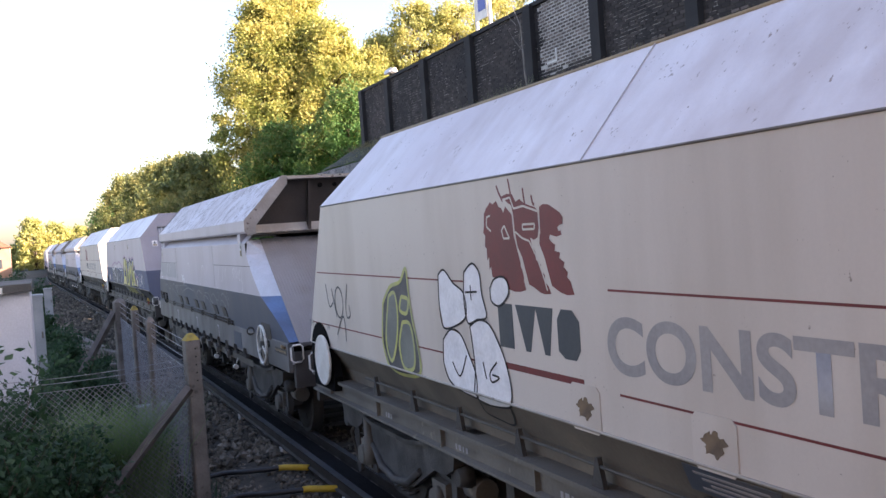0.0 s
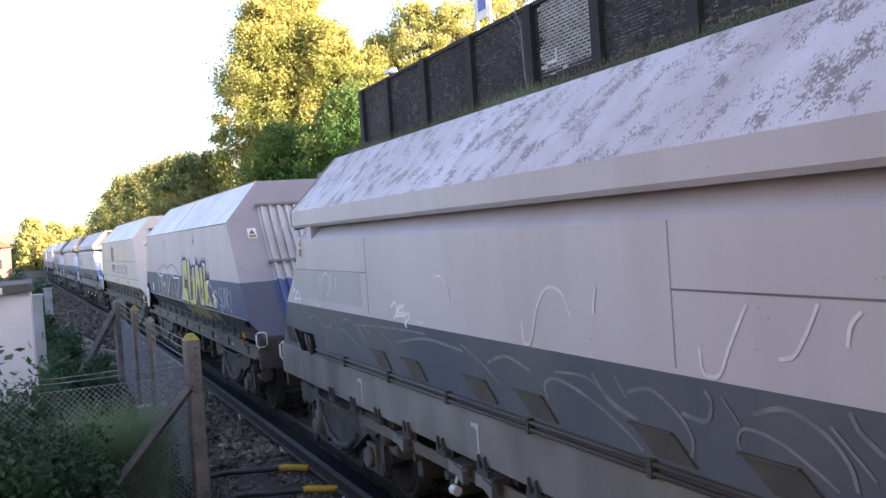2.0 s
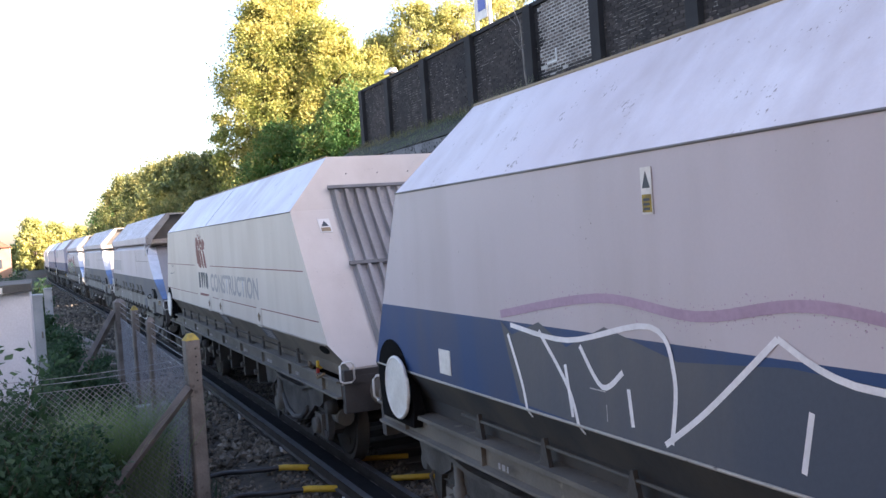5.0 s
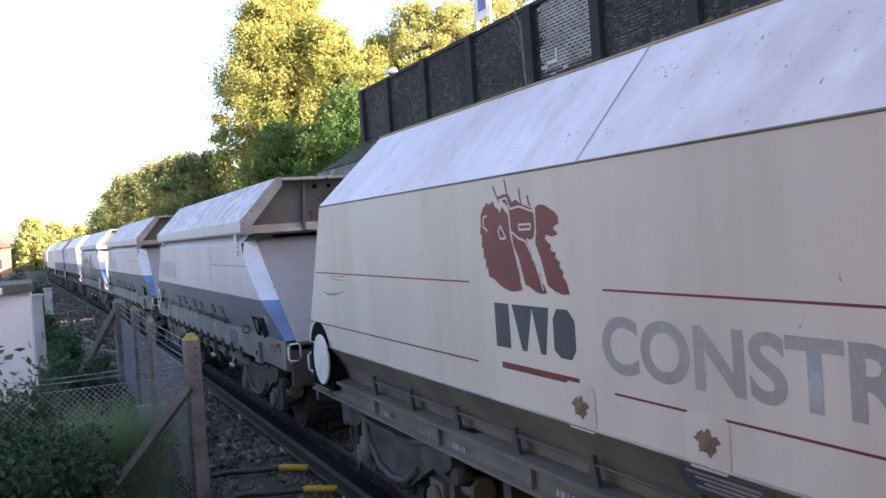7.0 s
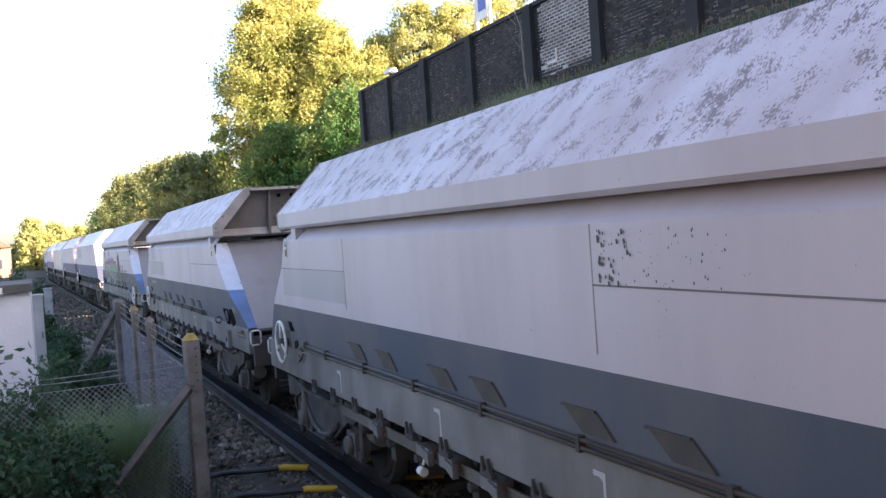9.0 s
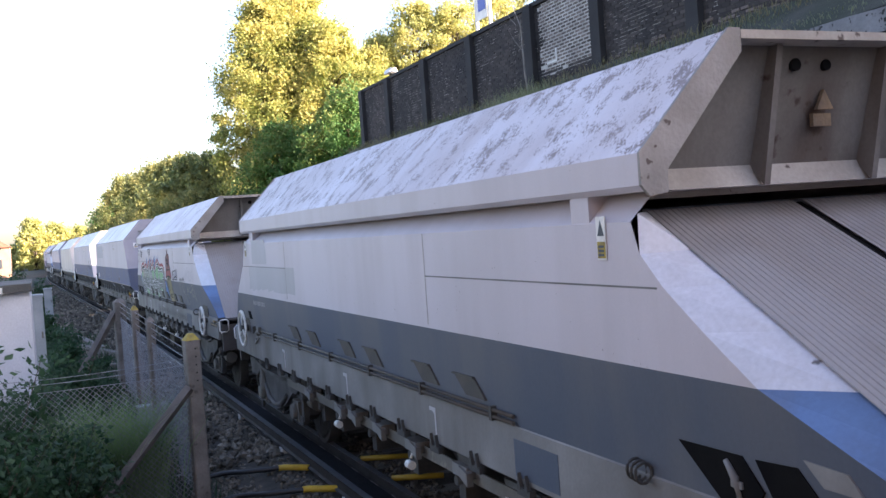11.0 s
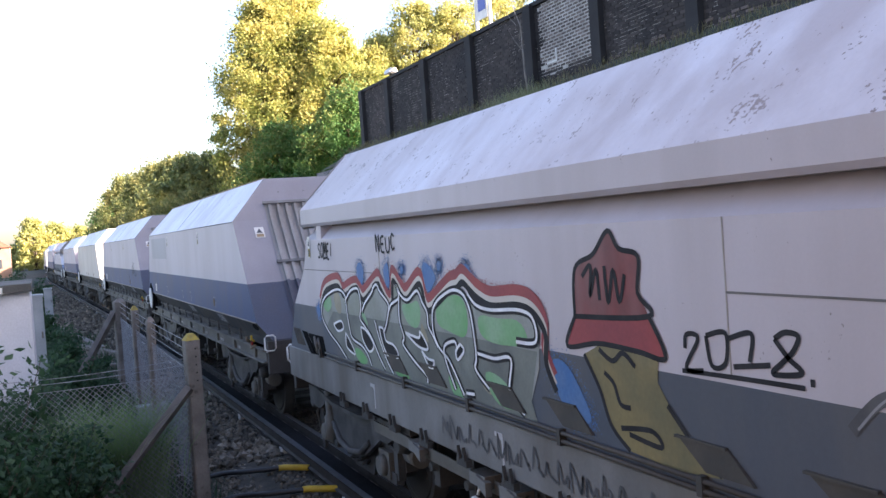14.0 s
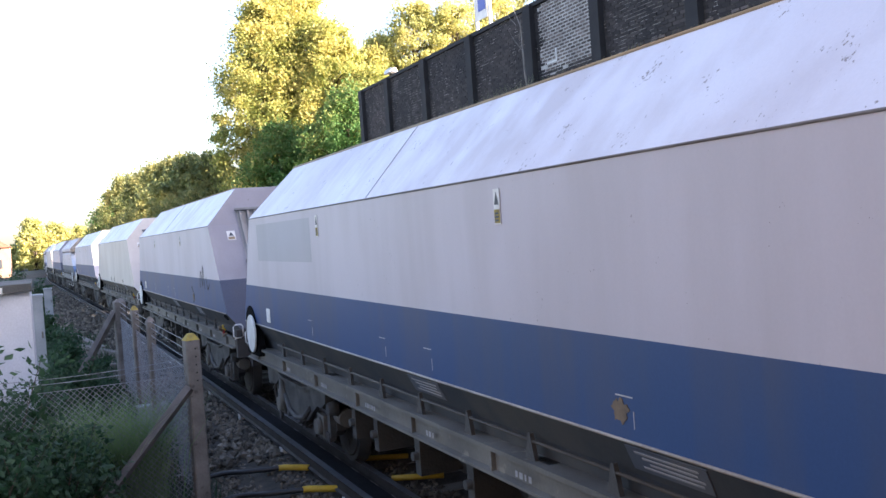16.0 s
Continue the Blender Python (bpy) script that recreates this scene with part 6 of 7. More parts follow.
        part("emblem_shape", lambda bm: poly(bm, [(-1.3812 - 0.0002 * k, a, z) for a, z in o]), "maroon", wg, "maroon painted emblem", key=("emblem", k))
    for a, b, c in ((1.435, 2.934, 1.36), (1.273, 2.965, 1.24), (1.092, 2.897, 1.075), (0.993, 2.85, 0.96)):
        part("emblem_crest", lambda bm: tubeflat(bm, [(a, b), (a * 0.6 + c * 0.4, b - 0.05), (c, 2.83 if c > 1.2 else 2.79)], 0.018, -1.3812), "maroon", wg, "maroon painted emblem", key=("crest", a))

    for n, path in enumerate(([(1.245, 2.78), (1.235, 2.62), (1.20, 2.53), (1.15, 2.40), (1.115, 2.29)], [(1.36, 2.84), (1.26, 2.85), (1.22, 2.78), (1.10, 2.79), (0.92, 2.75), (0.915, 2.62)], [(1.22, 2.64), (1.14, 2.60), (1.05, 2.58), (0.96, 2.47), (0.90, 2.36), (0.87, 2.29)],
                              [(1.40, 2.65), (1.36, 2.68), (1.30, 2.60), (1.38, 2.60), (1.40, 2.65)], [(1.12, 2.68), (0.97, 2.68), (0.98, 2.65), (1.12, 2.65), (1.12, 2.68)], [(1.55, 2.75), (1.60, 2.74), (1.61, 2.68), (1.55, 2.65)])):
        part("emblem_line", lambda bm: tubeflat(bm, path, 0.013, -1.3822 - 0.0001 * n), "cream", wg, key=("emblem_line", n))

    for n, o in enumerate(([(1.53, 1.91), (1.33, 1.91), (1.33, 2.19), (1.53, 2.19)], [(1.29, 2.19), (1.18, 1.91), (1.12, 1.91), (1.03, 2.19)], [(1.04, 2.19), (0.95, 1.91), (0.89, 1.91), (0.83, 2.19)],
                  [(0.79, 1.95), (0.72, 1.91), (0.60, 1.91), (0.55, 1.97), (0.55, 2.13), (0.62, 2.19), (0.74, 2.19), (0.79, 2.13)])):
        part("name_block", lambda bm: poly(bm, [(-1.3812, y, z) for y, z in o]), "ink", wg, "dark block of lettering", key=("name_block", n))
    text_mesh("CONSTRUCTION", 0.30, 0.284, 1.885, -1.3815, "letter_grey", 3.72, wg, "lettering", "faded grey lettering")
    text_mesh("OFF", 0.06, 6.16, 1.735, -1.386, "ink", 0.16, wg)
    text_mesh("ON", 0.06, 5.50, 1.73, -1.386, "ink", 0.10, wg)


def tubeflat(bm, path, w, x):
    for (a, z0), (b, z1) in zip(path, path[1:]):
        d = Vector((b - a, z1 - z0)).normalized()
        n = Vector((-d.y, d.x)) * w / 2
        poly(bm, [(x, a + n.x, z0 + n.y), (x, a - n.x, z0 - n.y), (x, b - n.x, z1 - n.y), (x, b + n.x, z1 + n.y)])


# kinds of wagon in order, and the place of each one's middle at the start
KINDS = ["B", "C", "O", "B", "C", "O", "O", "O", "B", "B", "C", "B", "O", "B", "C", "O", "O", "B", "C", "B", "O", "B", "C"]
FIRST = [-11.3, 2.95, 17.04, 31.5, 45.86, 60.2, 74.45, 88.7, 103.0]
PLACE = FIRST + [103.0 + 14.3 * (k + 1) for k in range(len(KINDS) - len(FIRST))]
LABELS = {"B": "grey and blue covered hopper wagon with corrugated ends", "C": "cream hopper wagon with maroon lines and grey lettering", "O": "grey hopper wagon with sloping ribbed open ends"}
TRAIN = []
for k, kind in enumerate(KINDS):
    if kind == "O":
        wg, sets = open_hopper(LABELS[kind], -1 if k in (5, 6) else 1, "stained" if k == 7 else "fleck", rusted=k == 2, fold=1.885 if k == 5 else 1.942)
    else:
        wg, sets = closed_hopper(LABELS[kind], "cream" if kind == "C" else "blue", clean=k == 3)
        if kind == "C" and k < 5:
            cream_lettering(wg)
    TRAIN.append((wg, sets, PLACE[k]))


# ---- sprayed paint and repairs on single wagons ----
def closed_side(z):
    return -1.382 if z > 1.55 else -1.383 + (1.55 - z) * 0.645


GLYPH = {
    "S": [[(0.9, 0.9), (0.35, 1.0), (0.1, 0.75), (0.75, 0.4), (0.7, 0.08), (0.05, 0.1)]], "O": [[(0.5, 1), (0.1, 0.7), (0.15, 0.15), (0.55, 0.0), (0.9, 0.35), (0.8, 0.9), (0.45, 1.0)]],
    "M": [[(0.0, 0), (0.15, 1), (0.5, 0.3), (0.8, 1), (1.0, 0)]], "E": [[(0.9, 0.95), (0.2, 0.85), (0.15, 0.1), (0.9, 0.0)], [(0.2, 0.5), (0.75, 0.5)]],
    "B": [[(0.15, 0), (0.15, 1), (0.75, 0.85), (0.7, 0.6), (0.2, 0.5), (0.85, 0.35), (0.8, 0.05), (0.15, 0)]], "U": [[(0.05, 1), (0.1, 0.2), (0.5, 0.0), (0.85, 0.25), (0.9, 1)]],
    "G": [[(0.9, 0.9), (0.4, 1.0), (0.1, 0.6), (0.2, 0.1), (0.7, 0.0), (0.9, 0.4), (0.55, 0.45)]], "R": [[(0.1, 0), (0.15, 1), (0.8, 0.9), (0.75, 0.55), (0.2, 0.5)], [(0.4, 0.5), (0.95, 0)]],
    "T": [[(0, 1), (1, 0.95)], [(0.5, 0.97), (0.55, 0)]], "N": [[(0.05, 0), (0.1, 1), (0.8, 0.05), (0.85, 1)]], "K": [[(0.1, 1), (0.12, 0)], [(0.85, 1), (0.2, 0.45), (1, -0.1)]],
    "C": [[(0.9, 0.85), (0.4, 1.0), (0.1, 0.5), (0.4, 0.0), (0.9, 0.15)]], "J": [[(0.7, 1.1), (0.72, 0.1), (0.4, -0.25), (0.1, 0.0)]], "/": [[(0.6, 1), (0.4, 0.2)]],
}


def tag(word, y0, z0, w, h, lean=0.0, seed=1):
    """Hand-drawn letters from y0 towards the wagon's front."""
    rnd = random.Random(seed)
    out = []
    for i, c in enumerate(word):
        if c not in GLYPH:
            continue
        dz, k = rnd.uniform(-0.1, 0.1) * h, rnd.uniform(0.85, 1.1)
        for path in GLYPH[c]:
            out.append([(y0 - w * (i + 0.84 * x) + lean * y * h, z0 + dz + h * k * y) for x, y in path])
    return out


def sprayed(k, name, build, mat, label):
    for b in build if isinstance(build, list) else [build]:
        part(name, b, mat, TRAIN[k][0], label).location.y = 0.16 if k == 2 else 0.0


def specks(outlines, count, spread, seed, side=near_side):
    """Droplets thrown round sprayed shapes, thinning outwards."""
    def build(bm):
        rnd = random.Random(seed)
        for o in outlines:
            for i in range(count):
                j = rnd.randrange(len(o) - 1)
                f = rnd.random()
                y = o[j][0] + (o[j + 1][0] - o[j][0]) * f + rnd.gauss(0, spread)
                z = o[j][1] + (o[j + 1][1] - o[j][1]) * f + rnd.gauss(0, spread * 0.8)
                r = rnd.uniform(0.0015, 0.0055)
                x = side(z) - 0.0004
                if z < 2.6:
                    poly(bm, [(x, y + r, z), (x, y, z + r), (x, y - r, z), (x, y, z - r)])
    return build


def blurred(o, k):
    """The outline, rounded and grown by k."""
    cy, cz = sum(p[0] for p in o) / len(o), sum(p[1] for p in o) / len(o)
    out = []
    for i in range(len(o)):
        (a, b), (c, d) = o[i], o[(i + 1) % len(o)]
        for f in (0.25, 0.75):
            y, z = a + (c - a) * f, b + (d - b) * f
            out.append((cy + (y - cy) * k, cz + (z - cz) * k))
    return out


# cream wagon: white bubble shapes, a black and yellow one, grey lines
BUBBLES = [[(2.47, 2.35), (2.36, 2.39), (2.21, 2.30), (2.04, 2.23), (2.03, 2.07), (2.23, 1.99), (2.43, 1.97), (2.48, 2.13)],
           [(2.01, 2.38), (1.87, 2.44), (1.77, 2.38), (1.75, 2.24), (1.70, 2.09), (1.85, 2.06), (2.00, 2.03), (2.04, 2.19)],
           [(1.62, 2.28), (1.55, 2.34), (1.44, 2.36), (1.37, 2.33), (1.36, 2.26), (1.43, 2.20), (1.52, 2.17), (1.61, 2.20)],
           [(2.45, 1.88), (2.31, 1.96), (2.14, 1.94), (2.01, 1.80), (1.92, 1.66), (1.97, 1.51), (2.21, 1.53), (2.39, 1.59), (2.47, 1.71)],
           [(1.97, 2.01), (1.82, 2.06), (1.67, 2.04), (1.54, 1.92), (1.45, 1.78), (1.41, 1.61), (1.48, 1.52), (1.79, 1.48), (1.97, 1.50), (1.93, 1.73)]]
sprayed(1, "sprayed_fill", fill(BUBBLES, -1.388, closed_side), "spray_white", "white sprayed bubble shapes")
sprayed(1, "sprayed_outline", stroke([o + o[:1] for o in BUBBLES] + [[(1.97, 1.51), (2.01, 1.40), (1.84, 1.37), (1.62, 1.37), (1.48, 1.52)], [(2.31, 1.73), (2.19, 1.64), (2.06, 1.80)], [(1.92, 2.29), (1.92, 2.19)], [(2.01, 2.24), (1.82, 2.25)], [(1.80, 1.78), (1.76, 1.67)], [(1.59, 1.80), (1.70, 1.72), (1.68, 1.66), (1.57, 1.70), (1.67, 1.71)]], 0.014, -1.394, closed_side), "spray_black", "black sprayed outline")
BLOT = [(3.72, 2.09), (3.52, 2.23), (3.28, 2.28), (3.13, 2.39), (3.10, 2.22), (3.06, 2.01), (2.96, 1.74), (2.98, 1.56), (3.41, 1.50), (3.65, 1.54), (3.79, 1.75)]
OVALS = [[(3.57, 2.15), (3.42, 2.18), (3.38, 1.99), (3.46, 1.75), (3.60, 1.60), (3.70, 1.78)], [(3.27, 2.16), (3.12, 2.14), (3.17, 2.03), (3.32, 2.05)], [(3.28, 1.95), (3.11, 1.94), (3.05, 1.74), (3.10, 1.59), (3.31, 1.58), (3.38, 1.76)]]
sprayed(1, "sprayed_fill", fill([BLOT], -1.388, closed_side), "spray_smoke", "dark grey sprayed shape")
sprayed(1, "sprayed_fill", fill(OVALS, -1.390, closed_side), "spray_dull", "grey sprayed ovals")
sprayed(1, "sprayed_outline", stroke([BLOT + BLOT[:1]] + [o + o[:1] for o in OVALS], 0.032, -1.394, closed_side), "spray_lime", "lime yellow sprayed outline")
sprayed(1, "sprayed_line", stroke([[(5.45, 2.2), (5.36, 1.98), (5.22, 2.02)], [(5.25, 2.16), (5.12, 1.88)], [(5.02 + 0.13 * math.cos(a), 2.03 + 0.15 * math.sin(a)) for a in np.linspace(0, 6.4, 14)],
                                    [(4.72, 2.22), (4.80, 2.02), (4.78, 1.9), (4.68, 1.92), (4.70, 2.02)], [(5.15, 1.70), (4.98, 1.86), (4.88, 1.88), (4.86, 1.66)]], 0.02, -1.388), "spray_smoke", "grey sprayed scrawl")

# blue wagon: big yellow letters with mauve haze, a silver piece, thin white writing
MAUVE = [(-0.33, 2.17), (-0.59, 2.45), (-1.03, 2.46), (-1.13, 2.4), (-1.47, 2.42), (-1.71, 2.31), (-2.04, 2.32), (-2.23, 2.45), (-2.44, 2.43), (-2.58, 2.35), (-2.89, 2.43), (-3.32, 2.41), (-3.33, 2.21), (-3.59, 2.2), (-3.61, 2.09), (-3.53, 1.98), (-3.72, 1.95), (-3.85, 1.86), (-4.09, 1.89), (-4.22, 1.84), (-4.24, 1.66)]
MAUVE_LOW = [(3.69, 2.12), (2.55, 2.27), (1.75, 2.22), (1.02, 2.3), (0.19, 2.16), (-0.05, 2.04)]
BACK = [p for p in MAUVE if p[1] > 1.58] + [(MAUVE[-1][0], 1.565), (MAUVE[0][0], 1.565)]
sprayed(3, "sprayed_fill", fill([BACK], -1.3865, closed_side), "spray_night", "dark blue ground of the letters")
sprayed(3, "sprayed_line", stroke([MAUVE, MAUVE_LOW], 0.05, -1.388, closed_side), "spray_pink", "mauve sprayed edge")
sprayed(3, "overspray", specks([MAUVE, MAUVE_LOW], 900, 0.045, 33, closed_side), "spray_pink", "mauve overspray droplets")
BIG = [[(-0.51, 2.4), (-1.08, 2.41), (-1.04, 2.02), (-0.78, 2.01), (-0.75, 2.09), (-0.63, 1.88), (-0.97, 1.84), (-1.05, 1.67), (-1.2, 1.57), (-0.4, 1.57), (-0.06, 1.57), (-0.35, 1.84)], [(-1.19, 2.38), (-1.46, 2.38), (-1.47, 2.25), (-1.46, 2.05), (-1.37, 1.7), (-1.49, 1.65), (-1.67, 1.73), (-1.69, 2.2), (-1.82, 2.29), (-2.03, 2.27), (-2.01, 2.0), (-1.94, 1.76), (-2.03, 1.57), (-1.24, 1.57), (-1.15, 1.85)], [(-2.17, 2.32), (-2.46, 2.32), (-2.58, 2.08), (-2.69, 1.81), (-2.59, 2.26), (-2.85, 2.3), (-2.9, 2.13), (-2.91, 1.86), (-2.92, 1.59), (-2.51, 1.59), (-2.35, 1.84), (-2.25, 1.94), (-2.12, 1.58), (-2.02, 1.59), (-1.97, 1.73)]]
BIG += [[(-2.97, 2.32), (-3.28, 2.34), (-3.16, 2.04), (-3.26, 2.07), (-3.57, 2.07), (-3.39, 1.87), (-3.64, 1.71), (-3.82, 1.6), (-3.23, 1.59), (-2.99, 1.6), (-3.0, 2.01)], [(-3.84, 1.78), (-3.94, 1.83), (-4.1, 1.81), (-4.2, 1.76), (-4.17, 1.6), (-3.85, 1.6)]]
LOWER = [[(-0.38, 1.545), (-1.18, 1.54), (-1.13, 1.32), (-0.48, 1.27)], [(-1.25, 1.54), (-1.72, 1.53), (-1.73, 1.33), (-1.22, 1.28)], [(-1.78, 1.54), (-2.33, 1.53), (-2.30, 1.31), (-1.86, 1.29)],
         [(-2.40, 1.54), (-2.98, 1.545), (-2.84, 1.30), (-2.35, 1.28)], [(-3.03, 1.545), (-3.20, 1.545), (-3.20, 1.29), (-2.92, 1.27)], [(-3.97, 1.545), (-4.12, 1.545), (-4.05, 1.31), (-3.80, 1.28)]]
sprayed(3, "sprayed_letter", fill(BIG, -1.390, closed_side), "spray_yellow", "big yellow and silver sprayed letters")
# below the fold the letters go on in a darker yellow
sprayed(3, "sprayed_letter", fill(LOWER, -1.390, closed_side), "spray_olive", "darker yellow feet of the letters")
sprayed(3, "sprayed_fill", fill([[(-3.24, 1.545), (-3.77, 1.545), (-3.77, 1.32), (-3.24, 1.32)]], -1.389, closed_side), "spray_smoke", "smoky patch under the letters")
sprayed(3, "sprayed_outline", stroke([o[1:3] for o in LOWER], 0.03, -1.395, closed_side), "spray_black", "black edge of the letters")
sprayed(3, "sprayed_outline", stroke([o + o[:1] for o in BIG], 0.035, -1.395, closed_side), "spray_black", "black edge of the big letters")
sprayed(3, "sprayed_highlight", stroke([[(-1.28, 2.42), (-1.42, 2.34)], [(-2.05, 2.40), (-2.2, 2.34), (-2.18, 2.2)], [(-2.98, 2.34), (-3.2, 2.33)], [(-3.3, 2.03), (-3.5, 2.02)], [(-3.80, 1.80), (-3.95, 1.82), (-4.1, 1.74), (-3.92, 1.70), (-3.9, 1.6)]], 0.05, -1.400, closed_side), "spray_white", "white sprayed highlights")
sprayed(3, "sprayed_shade", stroke([[(-1.6, 2.10), (-1.62, 2.0)], [(-2.15, 2.12), (-2.18, 2.05)], [(-3.05, 2.2), (-3.06, 2.08)], [(-3.5, 1.75), (-3.6, 1.62)]], 0.08, -1.401, closed_side), "spray_rose", "pink sprayed patches")
sprayed(3, "sprayed_line", stroke([[(-2.5, 1.98), (-2.55, 1.7), (-2.62, 1.9), (-2.7, 1.68), (-2.76, 1.92), (-2.85, 1.72), (-3.0, 1.85), (-3.1, 1.75)]], 0.03, -1.401, closed_side), "spray_smoke", "smoky black scribble")
PIECE = [[(3.7, 2.08), (3.55, 2.0), (3.2, 2.1), (2.9, 1.98), (2.5, 2.12), (1.9, 2.0), (1.2, 2.05), (0.5, 2.02), (0.15, 1.95), (0.2, 1.56), (0.9, 1.56), (1.9, 1.56), (2.8, 1.56), (3.5, 1.58)]]
sprayed(3, "sprayed_fill", fill(PIECE, -1.391, closed_side), "slate", "dark sprayed piece")
WHITE = [[(3.56, 2.06), (2.88, 2.02), (2.1, 2.15), (1.93, 1.93), (1.98, 1.6)], [(1.25, 2.16), (1.71, 1.8), (2.03, 1.59)], [(1.25, 2.16), (0.87, 2.02), (0.07, 2.01), (0.27, 1.81), (0.49, 1.59)], [(1.09, 1.89), (1.15, 1.64)], [(0.71, 1.94), (0.61, 1.63)], [(2.92, 1.88), (2.87, 1.59)], [(2.31, 1.82), (2.29, 1.63)]]
sprayed(3, "sprayed_outline", stroke(WHITE + [[(3.6, 2.0), (3.45, 1.7), (3.4, 1.5)], [(3.2, 2.05), (2.9, 1.75), (2.8, 1.5)], [(2.75, 2.0), (2.55, 1.8), (2.35, 1.9)]], 0.03, -1.396, closed_side), "spray_white", "white sprayed outline")
sprayed(3, "sprayed_line", stroke([[(-4.55, 1.97), (-4.42, 1.93), (-4.40, 1.86), (-4.62, 1.74), (-4.60, 1.66), (-4.42, 1.68)], [(-4.62, 1.97), (-4.66, 1.70), (-4.80, 1.66), (-4.80, 1.97)], [(-4.86, 1.64), (-4.88, 1.97), (-5.02, 1.66), (-5.02, 1.99)],
                                    [(-5.1, 1.98), (-5.08, 1.6)], [(-5.22, 1.93), (-5.1, 1.80), (-5.42, 1.58)], [(-5.33, 1.95), (-5.45, 1.70)], [(-4.52, 1.60), (-4.60, 1.62), (-4.66, 1.50)]], 0.016, -1.389, closed_side), "spray_white", "thin white sprayed writing")

# open wagon with a silver and green piece
RED = [(4.33, 2.04), (4.12, 2.22), (3.67, 2.29), (3.51, 2.2), (3.34, 2.23), (3.09, 2.27), (2.92, 2.19), (2.81, 2.21), (2.49, 2.34), (2.4, 2.3), (2.24, 2.18), (2.14, 2.19), (2.09, 2.38), (1.91, 2.27), (1.79, 2.24), (1.5, 2.37), (1.41, 2.21),
       (1.33, 2.17), (1.13, 2.25), (0.92, 2.34), (0.80, 2.36), (0.70, 2.40), (0.58, 2.35), (0.46, 2.30), (0.26, 2.26), (-0.1, 2.28), (-0.30, 2.24), (-0.42, 2.12), (-0.40, 1.95), (-0.48, 1.80)]
MASS = [(4.32, 1.87), (4.2, 2.07), (3.93, 2.16), (3.6, 2.19), (3.43, 2.14), (3.22, 2.2), (3.02, 2.22), (2.89, 2.13), (2.5, 2.28), (2.25, 2.13), (2.04, 2.26), (1.92, 2.18), (1.77, 2.16), (1.51, 2.26), (1.36, 2.1), (1.14, 2.21), (0.86, 2.27), (0.69, 2.26), (0.62, 2.21), (0.27, 2.17),
        (0.0, 2.2), (-0.25, 2.18), (-0.36, 2.08), (-0.30, 1.82), (-0.15, 1.60), (-0.2, 1.47), (1.0, 1.45), (2.2, 1.45), (3.5, 1.46), (3.84, 1.59), (4.16, 1.72)]
sprayed(7, "sprayed_fill", fill([MASS], -1.388, near_side), "spray_silver", "silver-grey sprayed piece")
GREEN = [[(4.24, 1.98), (4.12, 2.08), (3.98, 2.10), (3.92, 1.98), (4.1, 1.90)], [(1.94, 2.10), (1.72, 2.10), (1.58, 2.15), (1.52, 2.05), (1.60, 1.92), (1.82, 1.95)], [(1.20, 2.10), (1.02, 2.18), (0.86, 2.21), (0.72, 2.19), (0.66, 2.06), (0.72, 1.92), (0.95, 1.95), (1.18, 1.98)],
         [(3.35, 1.62), (3.1, 1.60), (2.95, 1.50), (3.25, 1.47)], [(3.05, 2.02), (2.95, 1.92), (2.82, 1.84), (2.9, 1.98)], [(2.3, 1.58), (2.05, 1.58), (1.9, 1.47), (2.2, 1.46)], [(1.12, 1.62), (1.0, 1.60), (0.84, 1.47), (1.05, 1.46)], [(0.48, 2.10), (0.2, 2.08), (-0.1, 2.10), (-0.2, 1.95), (0.2, 1.92), (0.45, 1.95)],
         [(0.5, 1.72), (0.2, 1.70), (0.0, 1.52), (0.35, 1.5)]]
sprayed(7, "sprayed_fill", fill([[(4.20, 1.76), (3.9, 1.93), (2.0, 1.93), (0.6, 1.93), (-0.30, 1.92), (-0.15, 1.60), (-0.2, 1.465), (1.5, 1.46), (3.5, 1.465), (3.84, 1.59)]], -1.3895, near_side), "spray_dull", "grimy lower half of the piece")
sprayed(7, "sprayed_fill", fill([blurred(blurred(o, 1.0), 1.08) for o in GREEN], -1.391, near_side), "spray_green", "green sprayed patches")
sprayed(7, "sprayed_fill", fill([blurred(blurred(o, 1.0), 1.1) for o in ([(3.84, 2.10), (3.7, 2.14), (3.6, 2.05), (3.62, 1.92), (3.78, 1.94)], [(1.52, 1.98), (1.46, 1.92), (1.40, 1.82), (1.55, 1.86)], [(2.3, 1.72), (2.2, 1.56), (2.05, 1.5), (2.15, 1.66)], [(0.55, 1.66), (0.40, 1.64), (0.38, 1.56), (0.5, 1.58)])], -1.3915, near_side), "spray_ochre_pale", "beige sprayed patches")
sprayed(7, "sprayed_outline", stroke([RED], 0.075, -1.393, near_side), "spray_red", "red sprayed outer line")
sprayed(7, "sprayed_outline", stroke([[(y, z - 0.055) for y, z in RED]], 0.045, -1.3945, near_side), "cream", "cream sprayed line")
sprayed(7, "sprayed_outline", stroke([[(y, z - 0.095) for y, z in RED]], 0.05, -1.396, near_side), "spray_black", "black sprayed line")
LETTERS = [[(3.62, 1.48), (3.84, 1.59), (4.16, 1.72), (4.32, 1.87), (4.21, 2.03), (3.94, 2.12), (3.65, 2.16), (3.45, 2.11), (3.42, 1.98), (3.4, 1.8), (3.34, 1.7), (3.07, 1.65), (2.93, 1.57), (2.87, 1.49)], [(3.43, 2.07), (3.26, 2.16), (3.06, 2.19), (3.0, 2.14), (2.98, 2.02), (3.03, 1.91), (2.93, 1.85), (2.77, 1.76), (2.62, 1.60), (2.5, 1.50)],
